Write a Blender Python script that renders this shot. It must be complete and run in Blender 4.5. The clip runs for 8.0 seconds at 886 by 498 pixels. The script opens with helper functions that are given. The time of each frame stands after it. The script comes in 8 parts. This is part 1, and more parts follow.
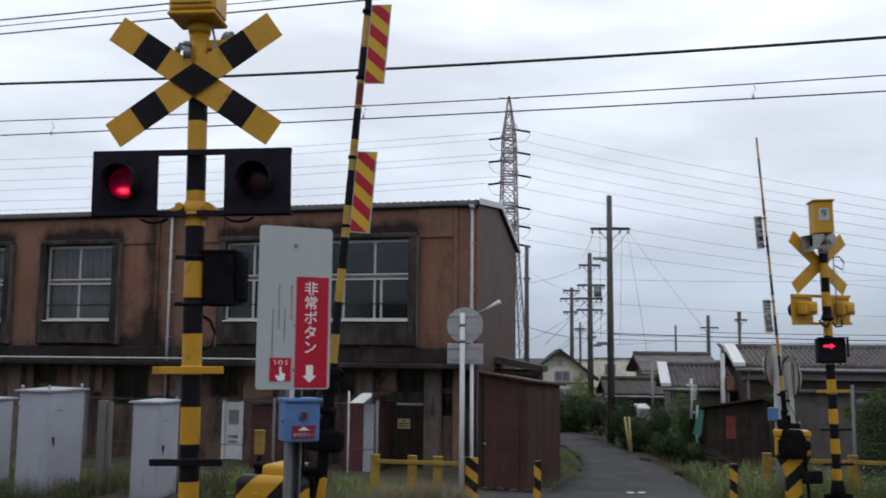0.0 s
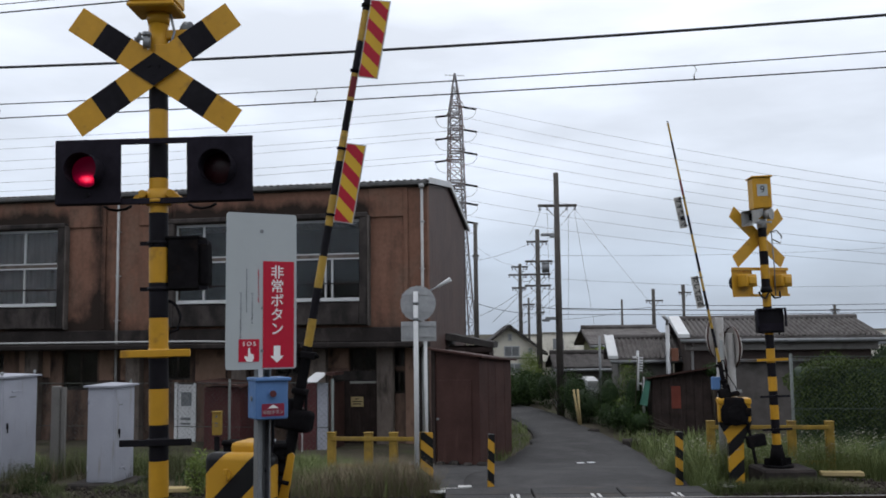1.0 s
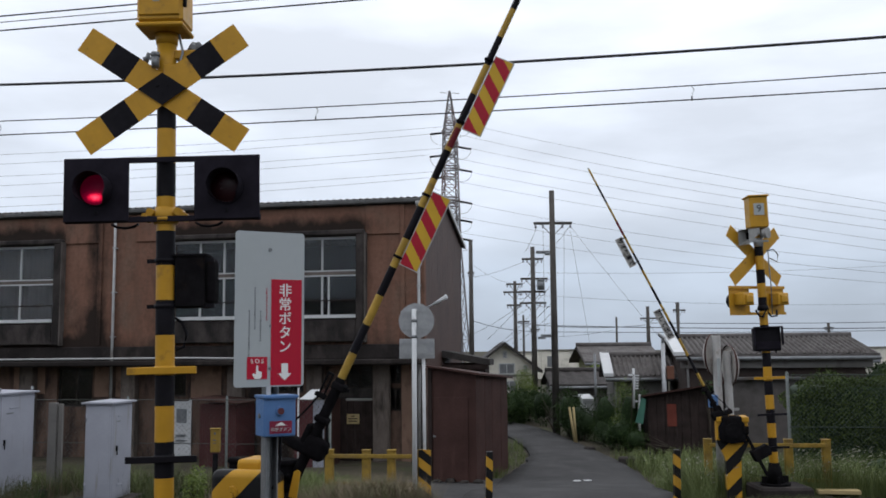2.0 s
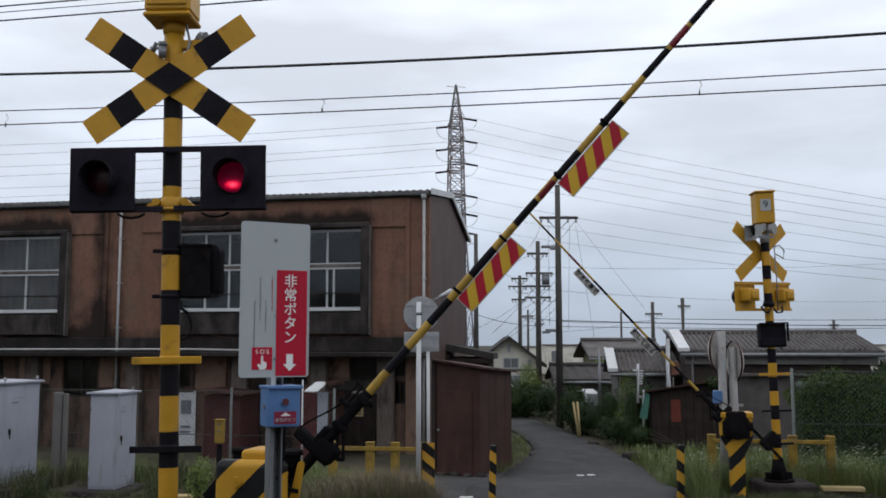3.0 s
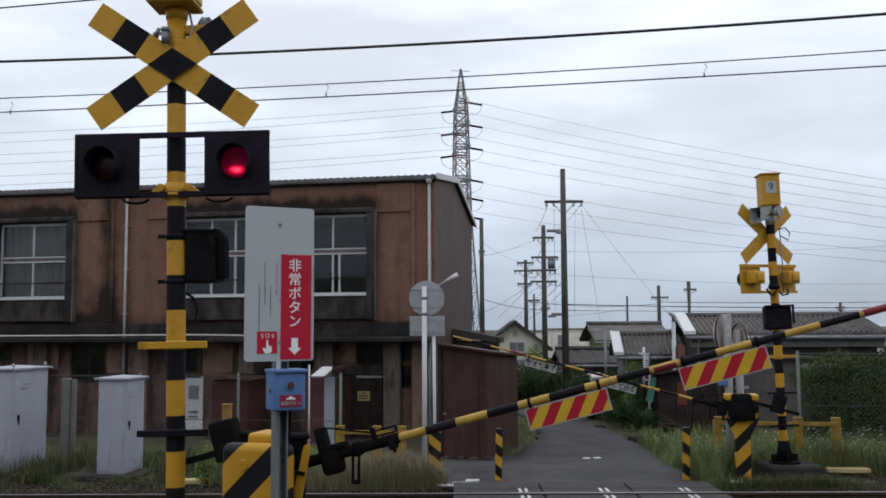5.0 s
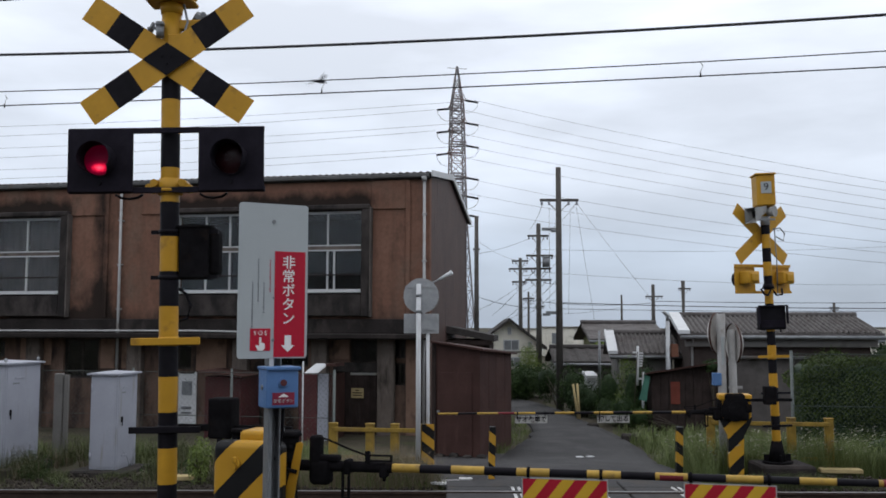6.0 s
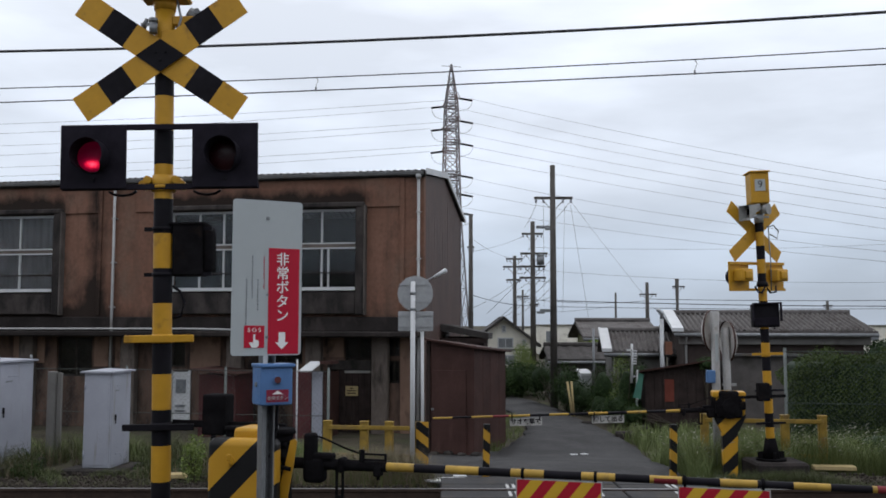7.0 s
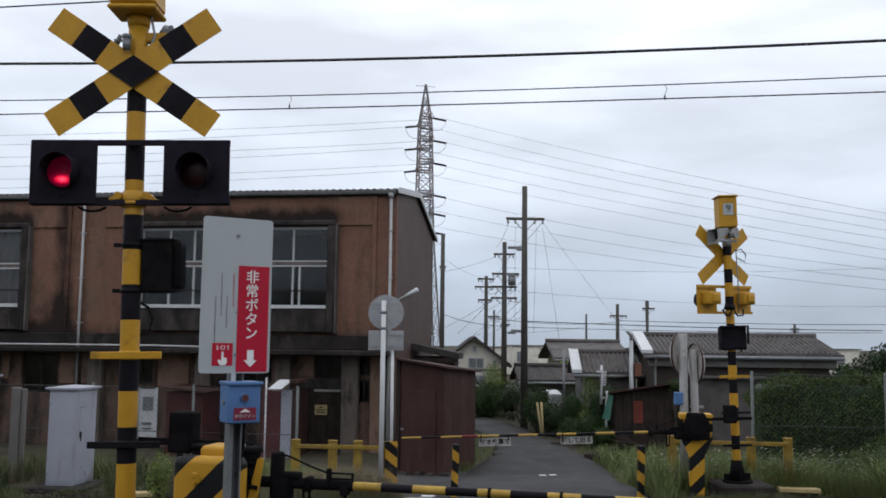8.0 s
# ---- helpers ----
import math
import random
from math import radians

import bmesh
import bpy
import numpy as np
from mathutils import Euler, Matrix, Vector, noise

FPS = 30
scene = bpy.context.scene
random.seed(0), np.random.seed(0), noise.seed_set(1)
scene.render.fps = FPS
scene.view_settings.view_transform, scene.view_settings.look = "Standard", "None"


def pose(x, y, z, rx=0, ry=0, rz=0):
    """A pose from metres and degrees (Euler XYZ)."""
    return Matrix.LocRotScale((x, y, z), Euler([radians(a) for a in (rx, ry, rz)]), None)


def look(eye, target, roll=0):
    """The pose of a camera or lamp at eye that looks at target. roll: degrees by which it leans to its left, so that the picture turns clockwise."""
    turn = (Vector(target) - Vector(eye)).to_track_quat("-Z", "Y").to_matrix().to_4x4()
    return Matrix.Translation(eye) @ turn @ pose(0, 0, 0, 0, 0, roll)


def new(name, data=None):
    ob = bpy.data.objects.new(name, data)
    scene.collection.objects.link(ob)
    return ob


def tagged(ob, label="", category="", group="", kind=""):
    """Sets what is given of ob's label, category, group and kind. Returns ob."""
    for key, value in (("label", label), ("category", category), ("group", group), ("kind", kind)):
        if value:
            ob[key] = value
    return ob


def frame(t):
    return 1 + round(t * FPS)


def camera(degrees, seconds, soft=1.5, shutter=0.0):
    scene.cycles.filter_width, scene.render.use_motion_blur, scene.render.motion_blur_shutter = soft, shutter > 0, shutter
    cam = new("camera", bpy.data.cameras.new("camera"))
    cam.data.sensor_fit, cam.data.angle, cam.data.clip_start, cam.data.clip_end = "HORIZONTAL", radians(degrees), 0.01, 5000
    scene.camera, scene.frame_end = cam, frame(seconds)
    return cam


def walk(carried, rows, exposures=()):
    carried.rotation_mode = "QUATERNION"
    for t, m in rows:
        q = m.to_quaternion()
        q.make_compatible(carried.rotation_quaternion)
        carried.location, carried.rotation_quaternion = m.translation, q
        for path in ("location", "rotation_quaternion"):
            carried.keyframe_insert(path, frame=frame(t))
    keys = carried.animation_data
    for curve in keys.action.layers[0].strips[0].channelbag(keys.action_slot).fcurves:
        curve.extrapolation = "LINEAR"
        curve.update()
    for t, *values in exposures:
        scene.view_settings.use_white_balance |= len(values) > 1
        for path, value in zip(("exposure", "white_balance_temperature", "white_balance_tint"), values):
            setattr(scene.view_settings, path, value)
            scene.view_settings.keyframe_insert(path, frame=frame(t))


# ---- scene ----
cam = camera(50.2, 8.0, soft=1.7, shutter=0.15)
PATH = [
    (0.0, pose(0.112, 0.283, 1.754, 96.485, -0.568, 3.520)),
    (0.1, pose(0.125, 0.230, 1.756, 95.914, -0.900, 2.053)),
    (0.2, pose(0.129, 0.201, 1.744, 94.604, -0.626, 1.065)),
    (0.3, pose(0.137, 0.178, 1.750, 94.342, -0.470, 0.858)),
    (0.5, pose(0.136, 0.120, 1.755, 94.719, -0.229, -0.133)),
    (0.8, pose(0.092, 0.065, 1.755, 94.817, 0.437, -0.279)),
    (1.0, pose(0.060, 0.049, 1.756, 95.133, 0.658, 0.465)),
    (1.2, pose(0.031, 0.034, 1.758, 95.727, 0.612, 1.426)),
    (1.5, pose(0.012, -0.004, 1.763, 96.650, 1.221, 1.122)),
    (1.7, pose(0.002, -0.008, 1.765, 96.235, 0.918, 0.472)),
    (2.8, pose(-0.012, -0.006, 1.750, 96.051, -0.052, 0.112)),
    (3.0, pose(-0.011, 0.002, 1.753, 95.785, 0.001, 0.335)),
    (3.5, pose(0.000, -0.000, 1.750, 95.100, 0.200, -0.000)),
    (4.0, pose(-0.001, -0.008, 1.748, 95.348, -0.116, 0.053)),
    (4.5, pose(-0.004, -0.005, 1.749, 95.156, 0.136, 1.003)),
    (4.7, pose(-0.000, -0.010, 1.746, 94.969, 0.328, 0.819)),
    (5.8, pose(0.002, 0.006, 1.744, 94.769, 0.036, 0.374)),
    (6.0, pose(0.003, 0.010, 1.750, 94.711, -0.105, 0.381)),
    (6.5, pose(0.003, 0.010, 1.746, 94.977, -0.080, 0.087)),
    (7.0, pose(0.002, 0.019, 1.744, 94.595, -0.072, 0.034)),
    (7.5, pose(0.008, 0.008, 1.747, 95.206, -0.336, -0.301)),
    (8.0, pose(0.014, -0.014, 1.745, 95.778, -0.670, -1.705)),
]
walk(cam, PATH, ((0.0, -0.04), (1.5, 0.04), (3.0, -0.09), (4.0, 0.0), (8.0, 0.0)))

# ---- light: an overcast sky with a weak wide sun behind the clouds ----
SUN_ELEVATION, SUN_TURN = 52, 25


def make_world():
    world = bpy.data.worlds.new("sky")
    scene.world = world
    world.use_nodes = True
    nt = world.node_tree
    nt.nodes.clear()
    out = nt.nodes.new("ShaderNodeOutputWorld")
    sky = nt.nodes.new("ShaderNodeTexSky")
    sky.sky_type = "NISHITA"
    sky.sun_disc = False
    sky.sun_elevation, sky.sun_rotation = radians(SUN_ELEVATION), radians(SUN_TURN)
    bg_sky = nt.nodes.new("ShaderNodeBackground")
    bg_sky.inputs["Strength"].default_value = 0.06
    nt.links.new(sky.outputs["Color"], bg_sky.inputs["Color"])
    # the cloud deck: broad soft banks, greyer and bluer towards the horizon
    coord = nt.nodes.new("ShaderNodeTexCoord")
    sep = nt.nodes.new("ShaderNodeSeparateXYZ")
    nt.links.new(coord.outputs["Generated"], sep.inputs["Vector"])
    stretch = nt.nodes.new("ShaderNodeMapping")
    stretch.inputs["Scale"].default_value = (1.6, 1.6, 6.0)
    stretch.inputs["Rotation"].default_value = (0.15, 0.25, 0.4)
    nt.links.new(coord.outputs["Generated"], stretch.inputs["Vector"])
    banks = nt.nodes.new("ShaderNodeTexNoise")
    banks.inputs["Scale"].default_value, banks.inputs["Detail"].default_value = 2.4, 6.0
    banks.inputs["Roughness"].default_value = 0.48
    nt.links.new(stretch.outputs["Vector"], banks.inputs["Vector"])
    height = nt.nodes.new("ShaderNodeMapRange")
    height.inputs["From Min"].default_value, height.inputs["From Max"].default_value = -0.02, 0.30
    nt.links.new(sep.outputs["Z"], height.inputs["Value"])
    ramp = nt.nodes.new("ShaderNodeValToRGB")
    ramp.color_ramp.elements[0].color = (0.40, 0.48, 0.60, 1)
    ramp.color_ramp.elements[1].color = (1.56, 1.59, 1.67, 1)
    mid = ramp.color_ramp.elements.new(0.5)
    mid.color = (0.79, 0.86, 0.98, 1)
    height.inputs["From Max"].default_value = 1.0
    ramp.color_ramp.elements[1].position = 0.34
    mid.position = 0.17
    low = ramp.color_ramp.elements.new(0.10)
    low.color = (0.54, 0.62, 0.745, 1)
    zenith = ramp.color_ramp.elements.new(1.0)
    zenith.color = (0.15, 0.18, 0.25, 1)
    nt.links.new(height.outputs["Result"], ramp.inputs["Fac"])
    cloud = nt.nodes.new("ShaderNodeMapRange")
    cloud.inputs["From Min"].default_value, cloud.inputs["From Max"].default_value = 0.35, 0.68
    cloud.inputs["To Min"].default_value, cloud.inputs["To Max"].default_value = 0.89, 1.20
    nt.links.new(banks.outputs["Fac"], cloud.inputs["Value"])
    mul = nt.nodes.new("ShaderNodeVectorMath")
    mul.operation = "SCALE"
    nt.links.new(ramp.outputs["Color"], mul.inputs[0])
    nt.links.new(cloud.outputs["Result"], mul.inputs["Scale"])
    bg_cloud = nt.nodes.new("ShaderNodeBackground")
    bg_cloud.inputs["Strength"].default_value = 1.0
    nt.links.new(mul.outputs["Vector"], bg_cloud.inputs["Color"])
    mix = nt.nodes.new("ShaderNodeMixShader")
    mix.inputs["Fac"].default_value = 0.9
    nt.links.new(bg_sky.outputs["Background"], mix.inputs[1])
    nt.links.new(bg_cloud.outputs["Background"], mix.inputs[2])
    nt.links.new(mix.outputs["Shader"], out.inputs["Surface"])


make_world()
sun = new("sun", bpy.data.lights.new("sun", "SUN"))
sun.data.energy, sun.data.angle, sun.data.color = 0.1, radians(25), (1.0, 0.98, 0.95)
sun.matrix_world = look((0, 0, 0), (-math.sin(radians(SUN_TURN)), -math.cos(radians(SUN_TURN)), -math.tan(radians(SUN_ELEVATION))))


# ---- materials ----
def node_base(name):
    m = bpy.data.materials.new(name)
    m.use_nodes = True
    nt = m.node_tree
    return m, nt, nt.nodes["Principled BSDF"]


def noise_node(nt, scale, detail=4.0, rough=0.55, squash=(1, 1, 1)):
    co = nt.nodes.new("ShaderNodeTexCoord")
    mp = nt.nodes.new("ShaderNodeMapping")
    mp.inputs["Scale"].default_value = squash
    nt.links.new(co.outputs["Object"], mp.inputs["Vector"])
    n = nt.nodes.new("ShaderNodeTexNoise")
    n.inputs["Scale"].default_value, n.inputs["Detail"].default_value, n.inputs["Roughness"].default_value = scale, detail, rough
    nt.links.new(mp.outputs["Vector"], n.inputs["Vector"])
    return n


def mix_color(nt, fac, a, b):
    mx = nt.nodes.new("ShaderNodeMix")
    mx.data_type = "RGBA"
    for socket, value in ((mx.inputs[0], fac), (mx.inputs[6], a), (mx.inputs[7], b)):
        if isinstance(value, (tuple, list)):
            socket.default_value = (*value[:3], 1)
        elif isinstance(value, float):
            socket.default_value = value
        else:
            nt.links.new(value, socket)
    return mx.outputs[2]


def ranged(nt, value, a, b, to0=0.0, to1=1.0):
    r = nt.nodes.new("ShaderNodeMapRange")
    for key, v in (("From Min", a), ("From Max", b), ("To Min", to0), ("To Max", to1)):
        r.inputs[key].default_value = v
    nt.links.new(value, r.inputs["Value"])
    return r.outputs["Result"]


def finish(nt, bsdf, color, rough, metal, bump, fine, var_rough=0.12, spec=None):
    nt.links.new(color, bsdf.inputs["Base Color"])
    f = noise_node(nt, fine, 5.0, 0.6)
    nt.links.new(ranged(nt, f.outputs["Fac"], 0.3, 0.7, max(0.02, rough - var_rough), min(1, rough + var_rough)), bsdf.inputs["Roughness"])
    bsdf.inputs["Metallic"].default_value = metal
    bsdf.inputs["Specular IOR Level"].default_value = spec if spec is not None else 0.5 if metal > 0.3 else 0.12 if rough > 0.6 else 0.22
    if bump:
        b = nt.nodes.new("ShaderNodeBump")
        b.inputs["Strength"].default_value, b.inputs["Distance"].default_value = bump, 0.02
        nt.links.new(f.outputs["Fac"], b.inputs["Height"])
        nt.links.new(b.outputs["Normal"], bsdf.inputs["Normal"])


def mat(name, col, rough=0.6, metal=0.0, var=0.18, scale=3.0, fine=45.0, bump=0.15, dirt=None, amount=0.5, squash=(1, 1, 1), dirt_scale=2.0, spec=None):
    """A surface with broad and fine variation, and stains of the colour dirt over part of it."""
    m, nt, bsdf = node_base(name)
    n1 = noise_node(nt, scale)
    n2 = noise_node(nt, fine * 0.6)
    c = mix_color(nt, ranged(nt, n1.outputs["Fac"], 0.3, 0.7), tuple(v * (1 - var) for v in col), tuple(min(1, v * (1 + var)) for v in col))
    c = mix_color(nt, ranged(nt, n2.outputs["Fac"], 0.35, 0.75, 0.0, 0.35), c, tuple(v * (1 - 1.6 * var) if var < 0.6 else v * 0.1 for v in col))
    if dirt:
        d = noise_node(nt, dirt_scale, 6.0, 0.62, squash)
        c = mix_color(nt, ranged(nt, d.outputs["Fac"], 0.62 - 0.25 * amount, 0.78 - 0.2 * amount, 0.0, 0.9), c, dirt)
    finish(nt, bsdf, c, rough, metal, bump, fine, spec=spec)
    return m


def stripes(name, a, b, period, way, offset=0.0, rough=0.45, share=0.5):
    """Painted stripes across the direction way, in the object's own space."""
    m, nt, bsdf = node_base(name)
    co = nt.nodes.new("ShaderNodeTexCoord")
    dot = nt.nodes.new("ShaderNodeVectorMath")
    dot.operation = "DOT_PRODUCT"
    w = Vector(way).normalized()
    dot.inputs[1].default_value = w
    nt.links.new(co.outputs["Object"], dot.inputs[0])
    ad = nt.nodes.new("ShaderNodeMath")
    ad.operation = "MULTIPLY_ADD"
    ad.inputs[1].default_value, ad.inputs[2].default_value = 1 / period, offset + 100
    nt.links.new(dot.outputs["Value"], ad.inputs[0])
    fr = nt.nodes.new("ShaderNodeMath")
    fr.operation = "FRACT"
    nt.links.new(ad.outputs["Value"], fr.inputs[0])
    gt = nt.nodes.new("ShaderNodeMath")
    gt.operation = "GREATER_THAN"
    gt.inputs[1].default_value = share
    nt.links.new(fr.outputs["Value"], gt.inputs[0])
    n1 = noise_node(nt, 6.0)
    fade = ranged(nt, n1.outputs["Fac"], 0.3, 0.8, 0.0, 0.3)
    ca = mix_color(nt, fade, a, tuple(v * 0.6 for v in a))
    cb = mix_color(nt, fade, b, tuple(v * 0.6 for v in b))
    c = mix_color(nt, gt.outputs["Value"], ca, cb)
    finish(nt, bsdf, c, rough, 0.0, 0.08, 60)
    return m


def glow(name, col, strength):
    m, nt, bsdf = node_base(name)
    bsdf.inputs["Base Color"].default_value = (*col, 1)
    bsdf.inputs["Emission Color"].default_value = (*col, 1)
    bsdf.inputs["Emission Strength"].default_value = strength
    return m


def glass(name, tint=(0.9, 0.95, 0.95), rough=0.03):
    m, nt, bsdf = node_base(name)
    bsdf.inputs["Base Color"].default_value = (*tint, 1)
    bsdf.inputs["Transmission Weight"].default_value = 1.0
    n = noise_node(nt, 2.0)
    nt.links.new(ranged(nt, n.outputs["Fac"], 0.3, 0.7, rough, rough + 0.05), bsdf.inputs["Roughness"])
    bsdf.inputs["IOR"].default_value = 1.36
    return m


YELLOW = mat("yellow_paint", (0.47, 0.25, 0.022), 0.42, var=0.12, scale=5, bump=0.06, dirt=(0.22, 0.12, 0.03), amount=0.12, dirt_scale=7)
BLACK = mat("black_paint", (0.0115, 0.0107, 0.0135), 0.5, var=0.3, scale=6, bump=0.06, spec=0.06)
BLACK_MATT = mat("matt_black_panel", (0.017, 0.015, 0.021), 0.75, var=0.3, scale=6, bump=0.1, spec=0.04)
CAST = mat("greasy_cast_iron", (0.0098, 0.0092, 0.0102), 0.85, var=0.4, scale=9, bump=0.3, dirt=(0.02, 0.014, 0.011), amount=0.15, dirt_scale=8, spec=0.02)
RED_BAND = mat("red_reflective", (0.15, 0.018, 0.024), 0.45, var=0.2)
BOOM_YELLOW = mat("worn_yellow_band", (0.38, 0.24, 0.045), 0.5, var=0.2, scale=9, bump=0.06, dirt=(0.14, 0.10, 0.05), amount=0.3, dirt_scale=12)
WHITE_TAPE = mat("white_reflective", (0.75, 0.75, 0.74), 0.4, var=0.06)
HORN_GREY = mat("pale_grey_enamel", (0.30, 0.30, 0.29), 0.55, var=0.12, scale=8, bump=0.05, dirt=(0.14, 0.13, 0.12), amount=0.3, dirt_scale=6)
GALV = mat("galvanised_steel", (0.36, 0.37, 0.38), 0.45, 0.55, var=0.15, scale=8, bump=0.08, dirt=(0.2, 0.17, 0.14), amount=0.15)
STEEL = mat("dull_steel", (0.19, 0.20, 0.21), 0.5, 0.5, var=0.2, scale=6)
CABINET = mat("grey_white_enamel", (0.305, 0.315, 0.36), 0.5, var=0.08, scale=2, bump=0.03, dirt=(0.24, 0.235, 0.23), amount=0.15, squash=(4, 4, 0.6))
SIGN_WHITE = mat("sign_white", (0.375, 0.405, 0.415), 0.4, var=0.04, scale=2, bump=0.02)
DIRTY_WHITE = mat("grimy_white_board", (0.38, 0.37, 0.35), 0.7, var=0.2, scale=6, dirt=(0.12, 0.11, 0.1), amount=0.4, dirt_scale=8)
LABEL_RED = mat("faded_dark_red_label", (0.20, 0.02, 0.045), 0.5, var=0.2, scale=20)
SIGN_RED = mat("sign_red", (0.42, 0.012, 0.034), 0.4, var=0.08, bump=0.02)
SIGN_INK = mat("sign_ink", (0.10, 0.10, 0.11), 0.5, var=0.1, bump=0.0)
BLUE_BOX = mat("blue_paint", (0.085, 0.175, 0.36), 0.45, var=0.12, scale=6, bump=0.05, dirt=(0.12, 0.16, 0.24), amount=0.2)
LENS_DARK = mat("unlit_red_lens", (0.016, 0.001, 0.003), 0.35, var=0.3, scale=20, bump=0.1, spec=0.2)


def lit_lens():
    """A red lens whose bulb shows as a hot spot low in the lens that fades towards the rim."""
    m, nt, bsdf = node_base("lit_red_lens")
    co = nt.nodes.new("ShaderNodeTexCoord")
    sq = nt.nodes.new("ShaderNodeMapping")
    sq.inputs["Scale"].default_value = (0.66, 0.3, 1.30)
    nt.links.new(co.outputs["Object"], sq.inputs["Vector"])
    d = nt.nodes.new("ShaderNodeVectorMath")
    d.operation = "DISTANCE"
    d.inputs[1].default_value = (0.002, 0.0, -0.062)
    nt.links.new(sq.outputs["Vector"], d.inputs[0])
    n = noise_node(nt, 60.0, 2.0)
    wob = nt.nodes.new("ShaderNodeMath")
    wob.operation = "MULTIPLY_ADD"
    wob.inputs[1].default_value = 0.018
    nt.links.new(n.outputs["Fac"], wob.inputs[0])
    nt.links.new(d.outputs["Value"], wob.inputs[2])
    ramp = nt.nodes.new("ShaderNodeValToRGB")
    el = ramp.color_ramp.elements
    el[0].position, el[0].color = 0.0, (1.0, 0.13, 0.20, 1)
    el[1].position, el[1].color = 1.0, (0.02, 0.0, 0.003, 1)
    for p, c in ((0.16, (1.0, 0.06, 0.12, 1)), (0.28, (0.62, 0.006, 0.040, 1)), (0.42, (0.10, 0.0, 0.010, 1)), (0.62, (0.035, 0.0, 0.005, 1))):
        e = el.new(p)
        e.color = c
    nt.links.new(ranged(nt, wob.outputs["Value"], 0.0, 0.115), ramp.inputs["Fac"])
    bsdf.inputs["Base Color"].default_value = (0.03, 0.001, 0.004, 1)
    bsdf.inputs["Specular IOR Level"].default_value = 0.1
    nt.links.new(ramp.outputs["Color"], bsdf.inputs["Emission Color"])
    bsdf.inputs["Emission Strength"].default_value = 1.4
    return m


LENS_LIT = lit_lens()
PALE_WOOD = mat("pale_new_wood", (0.42, 0.33, 0.17), 0.8, var=0.15, scale=4, bump=0.15)
ARROW_GLOW = glow("lit_arrow", (1.0, 0.02, 0.08), 1.0)
LOW_WALL = mat("grimy_tan_render", (0.13, 0.085, 0.066), 0.9, var=0.25, scale=0.9, fine=30, bump=0.3, dirt=(0.022, 0.019, 0.018), amount=0.8, squash=(1.6, 1, 0.6), dirt_scale=1.3)
CONCRETE = mat("weathered_concrete", (0.056, 0.048, 0.045), 0.85, var=0.3, scale=1.6, fine=30, bump=0.35, dirt=(0.018, 0.016, 0.016), amount=0.9, squash=(1.6, 1.6, 0.8), dirt_scale=1.4)
CONCRETE_DARK = mat("soot_stained_concrete", (0.05, 0.044, 0.041), 0.9, var=0.35, scale=2.2, fine=30, bump=0.35, dirt=(0.018, 0.017, 0.016), amount=0.6, squash=(1.5, 1.5, 0.8))
CONCRETE_GREY = mat("grey_weathered_concrete", (0.115, 0.10, 0.092), 0.88, var=0.25, scale=1.8, fine=30, bump=0.3, dirt=(0.03, 0.027, 0.025), amount=0.55, squash=(2.5, 2.5, 0.5))
CONCRETE_LIGHT = mat("pale_concrete", (0.24, 0.235, 0.22), 0.85, var=0.2, scale=3, bump=0.3, dirt=(0.12, 0.11, 0.09), amount=0.35)
SIDING = mat("brown_metal_siding", (0.076, 0.047, 0.040), 0.6, var=0.2, scale=1.2, bump=0.1, dirt=(0.12, 0.06, 0.04), amount=0.2, squash=(3, 3, 0.4))
RUST_IRON = mat("rusty_brown_sheet", (0.056, 0.029, 0.025), 0.65, var=0.25, scale=1.8, bump=0.12, dirt=(0.075, 0.04, 0.034), amount=0.25, squash=(3, 3, 0.5))
DARK_WOOD = mat("weathered_dark_wood", (0.033, 0.024, 0.022), 0.85, var=0.35, scale=3, fine=30, bump=0.3, squash=(8, 8, 0.6), dirt=(0.055, 0.045, 0.04), amount=0.25)
SASH = mat("aluminium_sash", (0.46, 0.465, 0.47), 0.45, 0.1, var=0.08, scale=4, bump=0.03, dirt=(0.35, 0.33, 0.3), amount=0.15)
PIPE = mat("pale_plastic_pipe", (0.37, 0.37, 0.37), 0.5, var=0.1, scale=5, bump=0.03, dirt=(0.25, 0.22, 0.2), amount=0.25)
GLASS = glass("window_glass")
CURTAIN = mat("grey_curtain", (0.085, 0.072, 0.072), 0.9, var=0.35, scale=2, bump=0.2, squash=(6, 6, 0.4))
# near-black room surfaces: the unlit look behind the glass is in the colour
ROOM = mat("darkened_room", (0.030, 0.028, 0.030), 0.9, var=0.2)
ROOF_SHEET = mat("grey_corrugated_roof", (0.10, 0.10, 0.10), 0.65, var=0.25, scale=1.5, bump=0.15, dirt=(0.09, 0.07, 0.055), amount=0.35)
TILE = mat("grey_roof_tile", (0.115, 0.106, 0.103), 0.75, var=0.3, scale=3, bump=0.25, dirt=(0.06, 0.05, 0.045), amount=0.4)
TILE_DARK = mat("dark_roof_tile", (0.055, 0.05, 0.048), 0.75, var=0.3, scale=3, bump=0.25)
STUCCO = mat("cream_stucco", (0.68, 0.65, 0.57), 0.85, var=0.12, scale=1.2, bump=0.15, dirt=(0.25, 0.23, 0.19), amount=0.3)
STUCCO_GREY = mat("grey_stucco", (0.165, 0.158, 0.15), 0.85, var=0.15, scale=1.2, bump=0.15, dirt=(0.1, 0.095, 0.09), amount=0.35)
STUCCO_OLIVE = mat("olive_stucco", (0.17, 0.175, 0.095), 0.85, var=0.15, scale=1.2, bump=0.15, dirt=(0.10, 0.10, 0.06), amount=0.3)
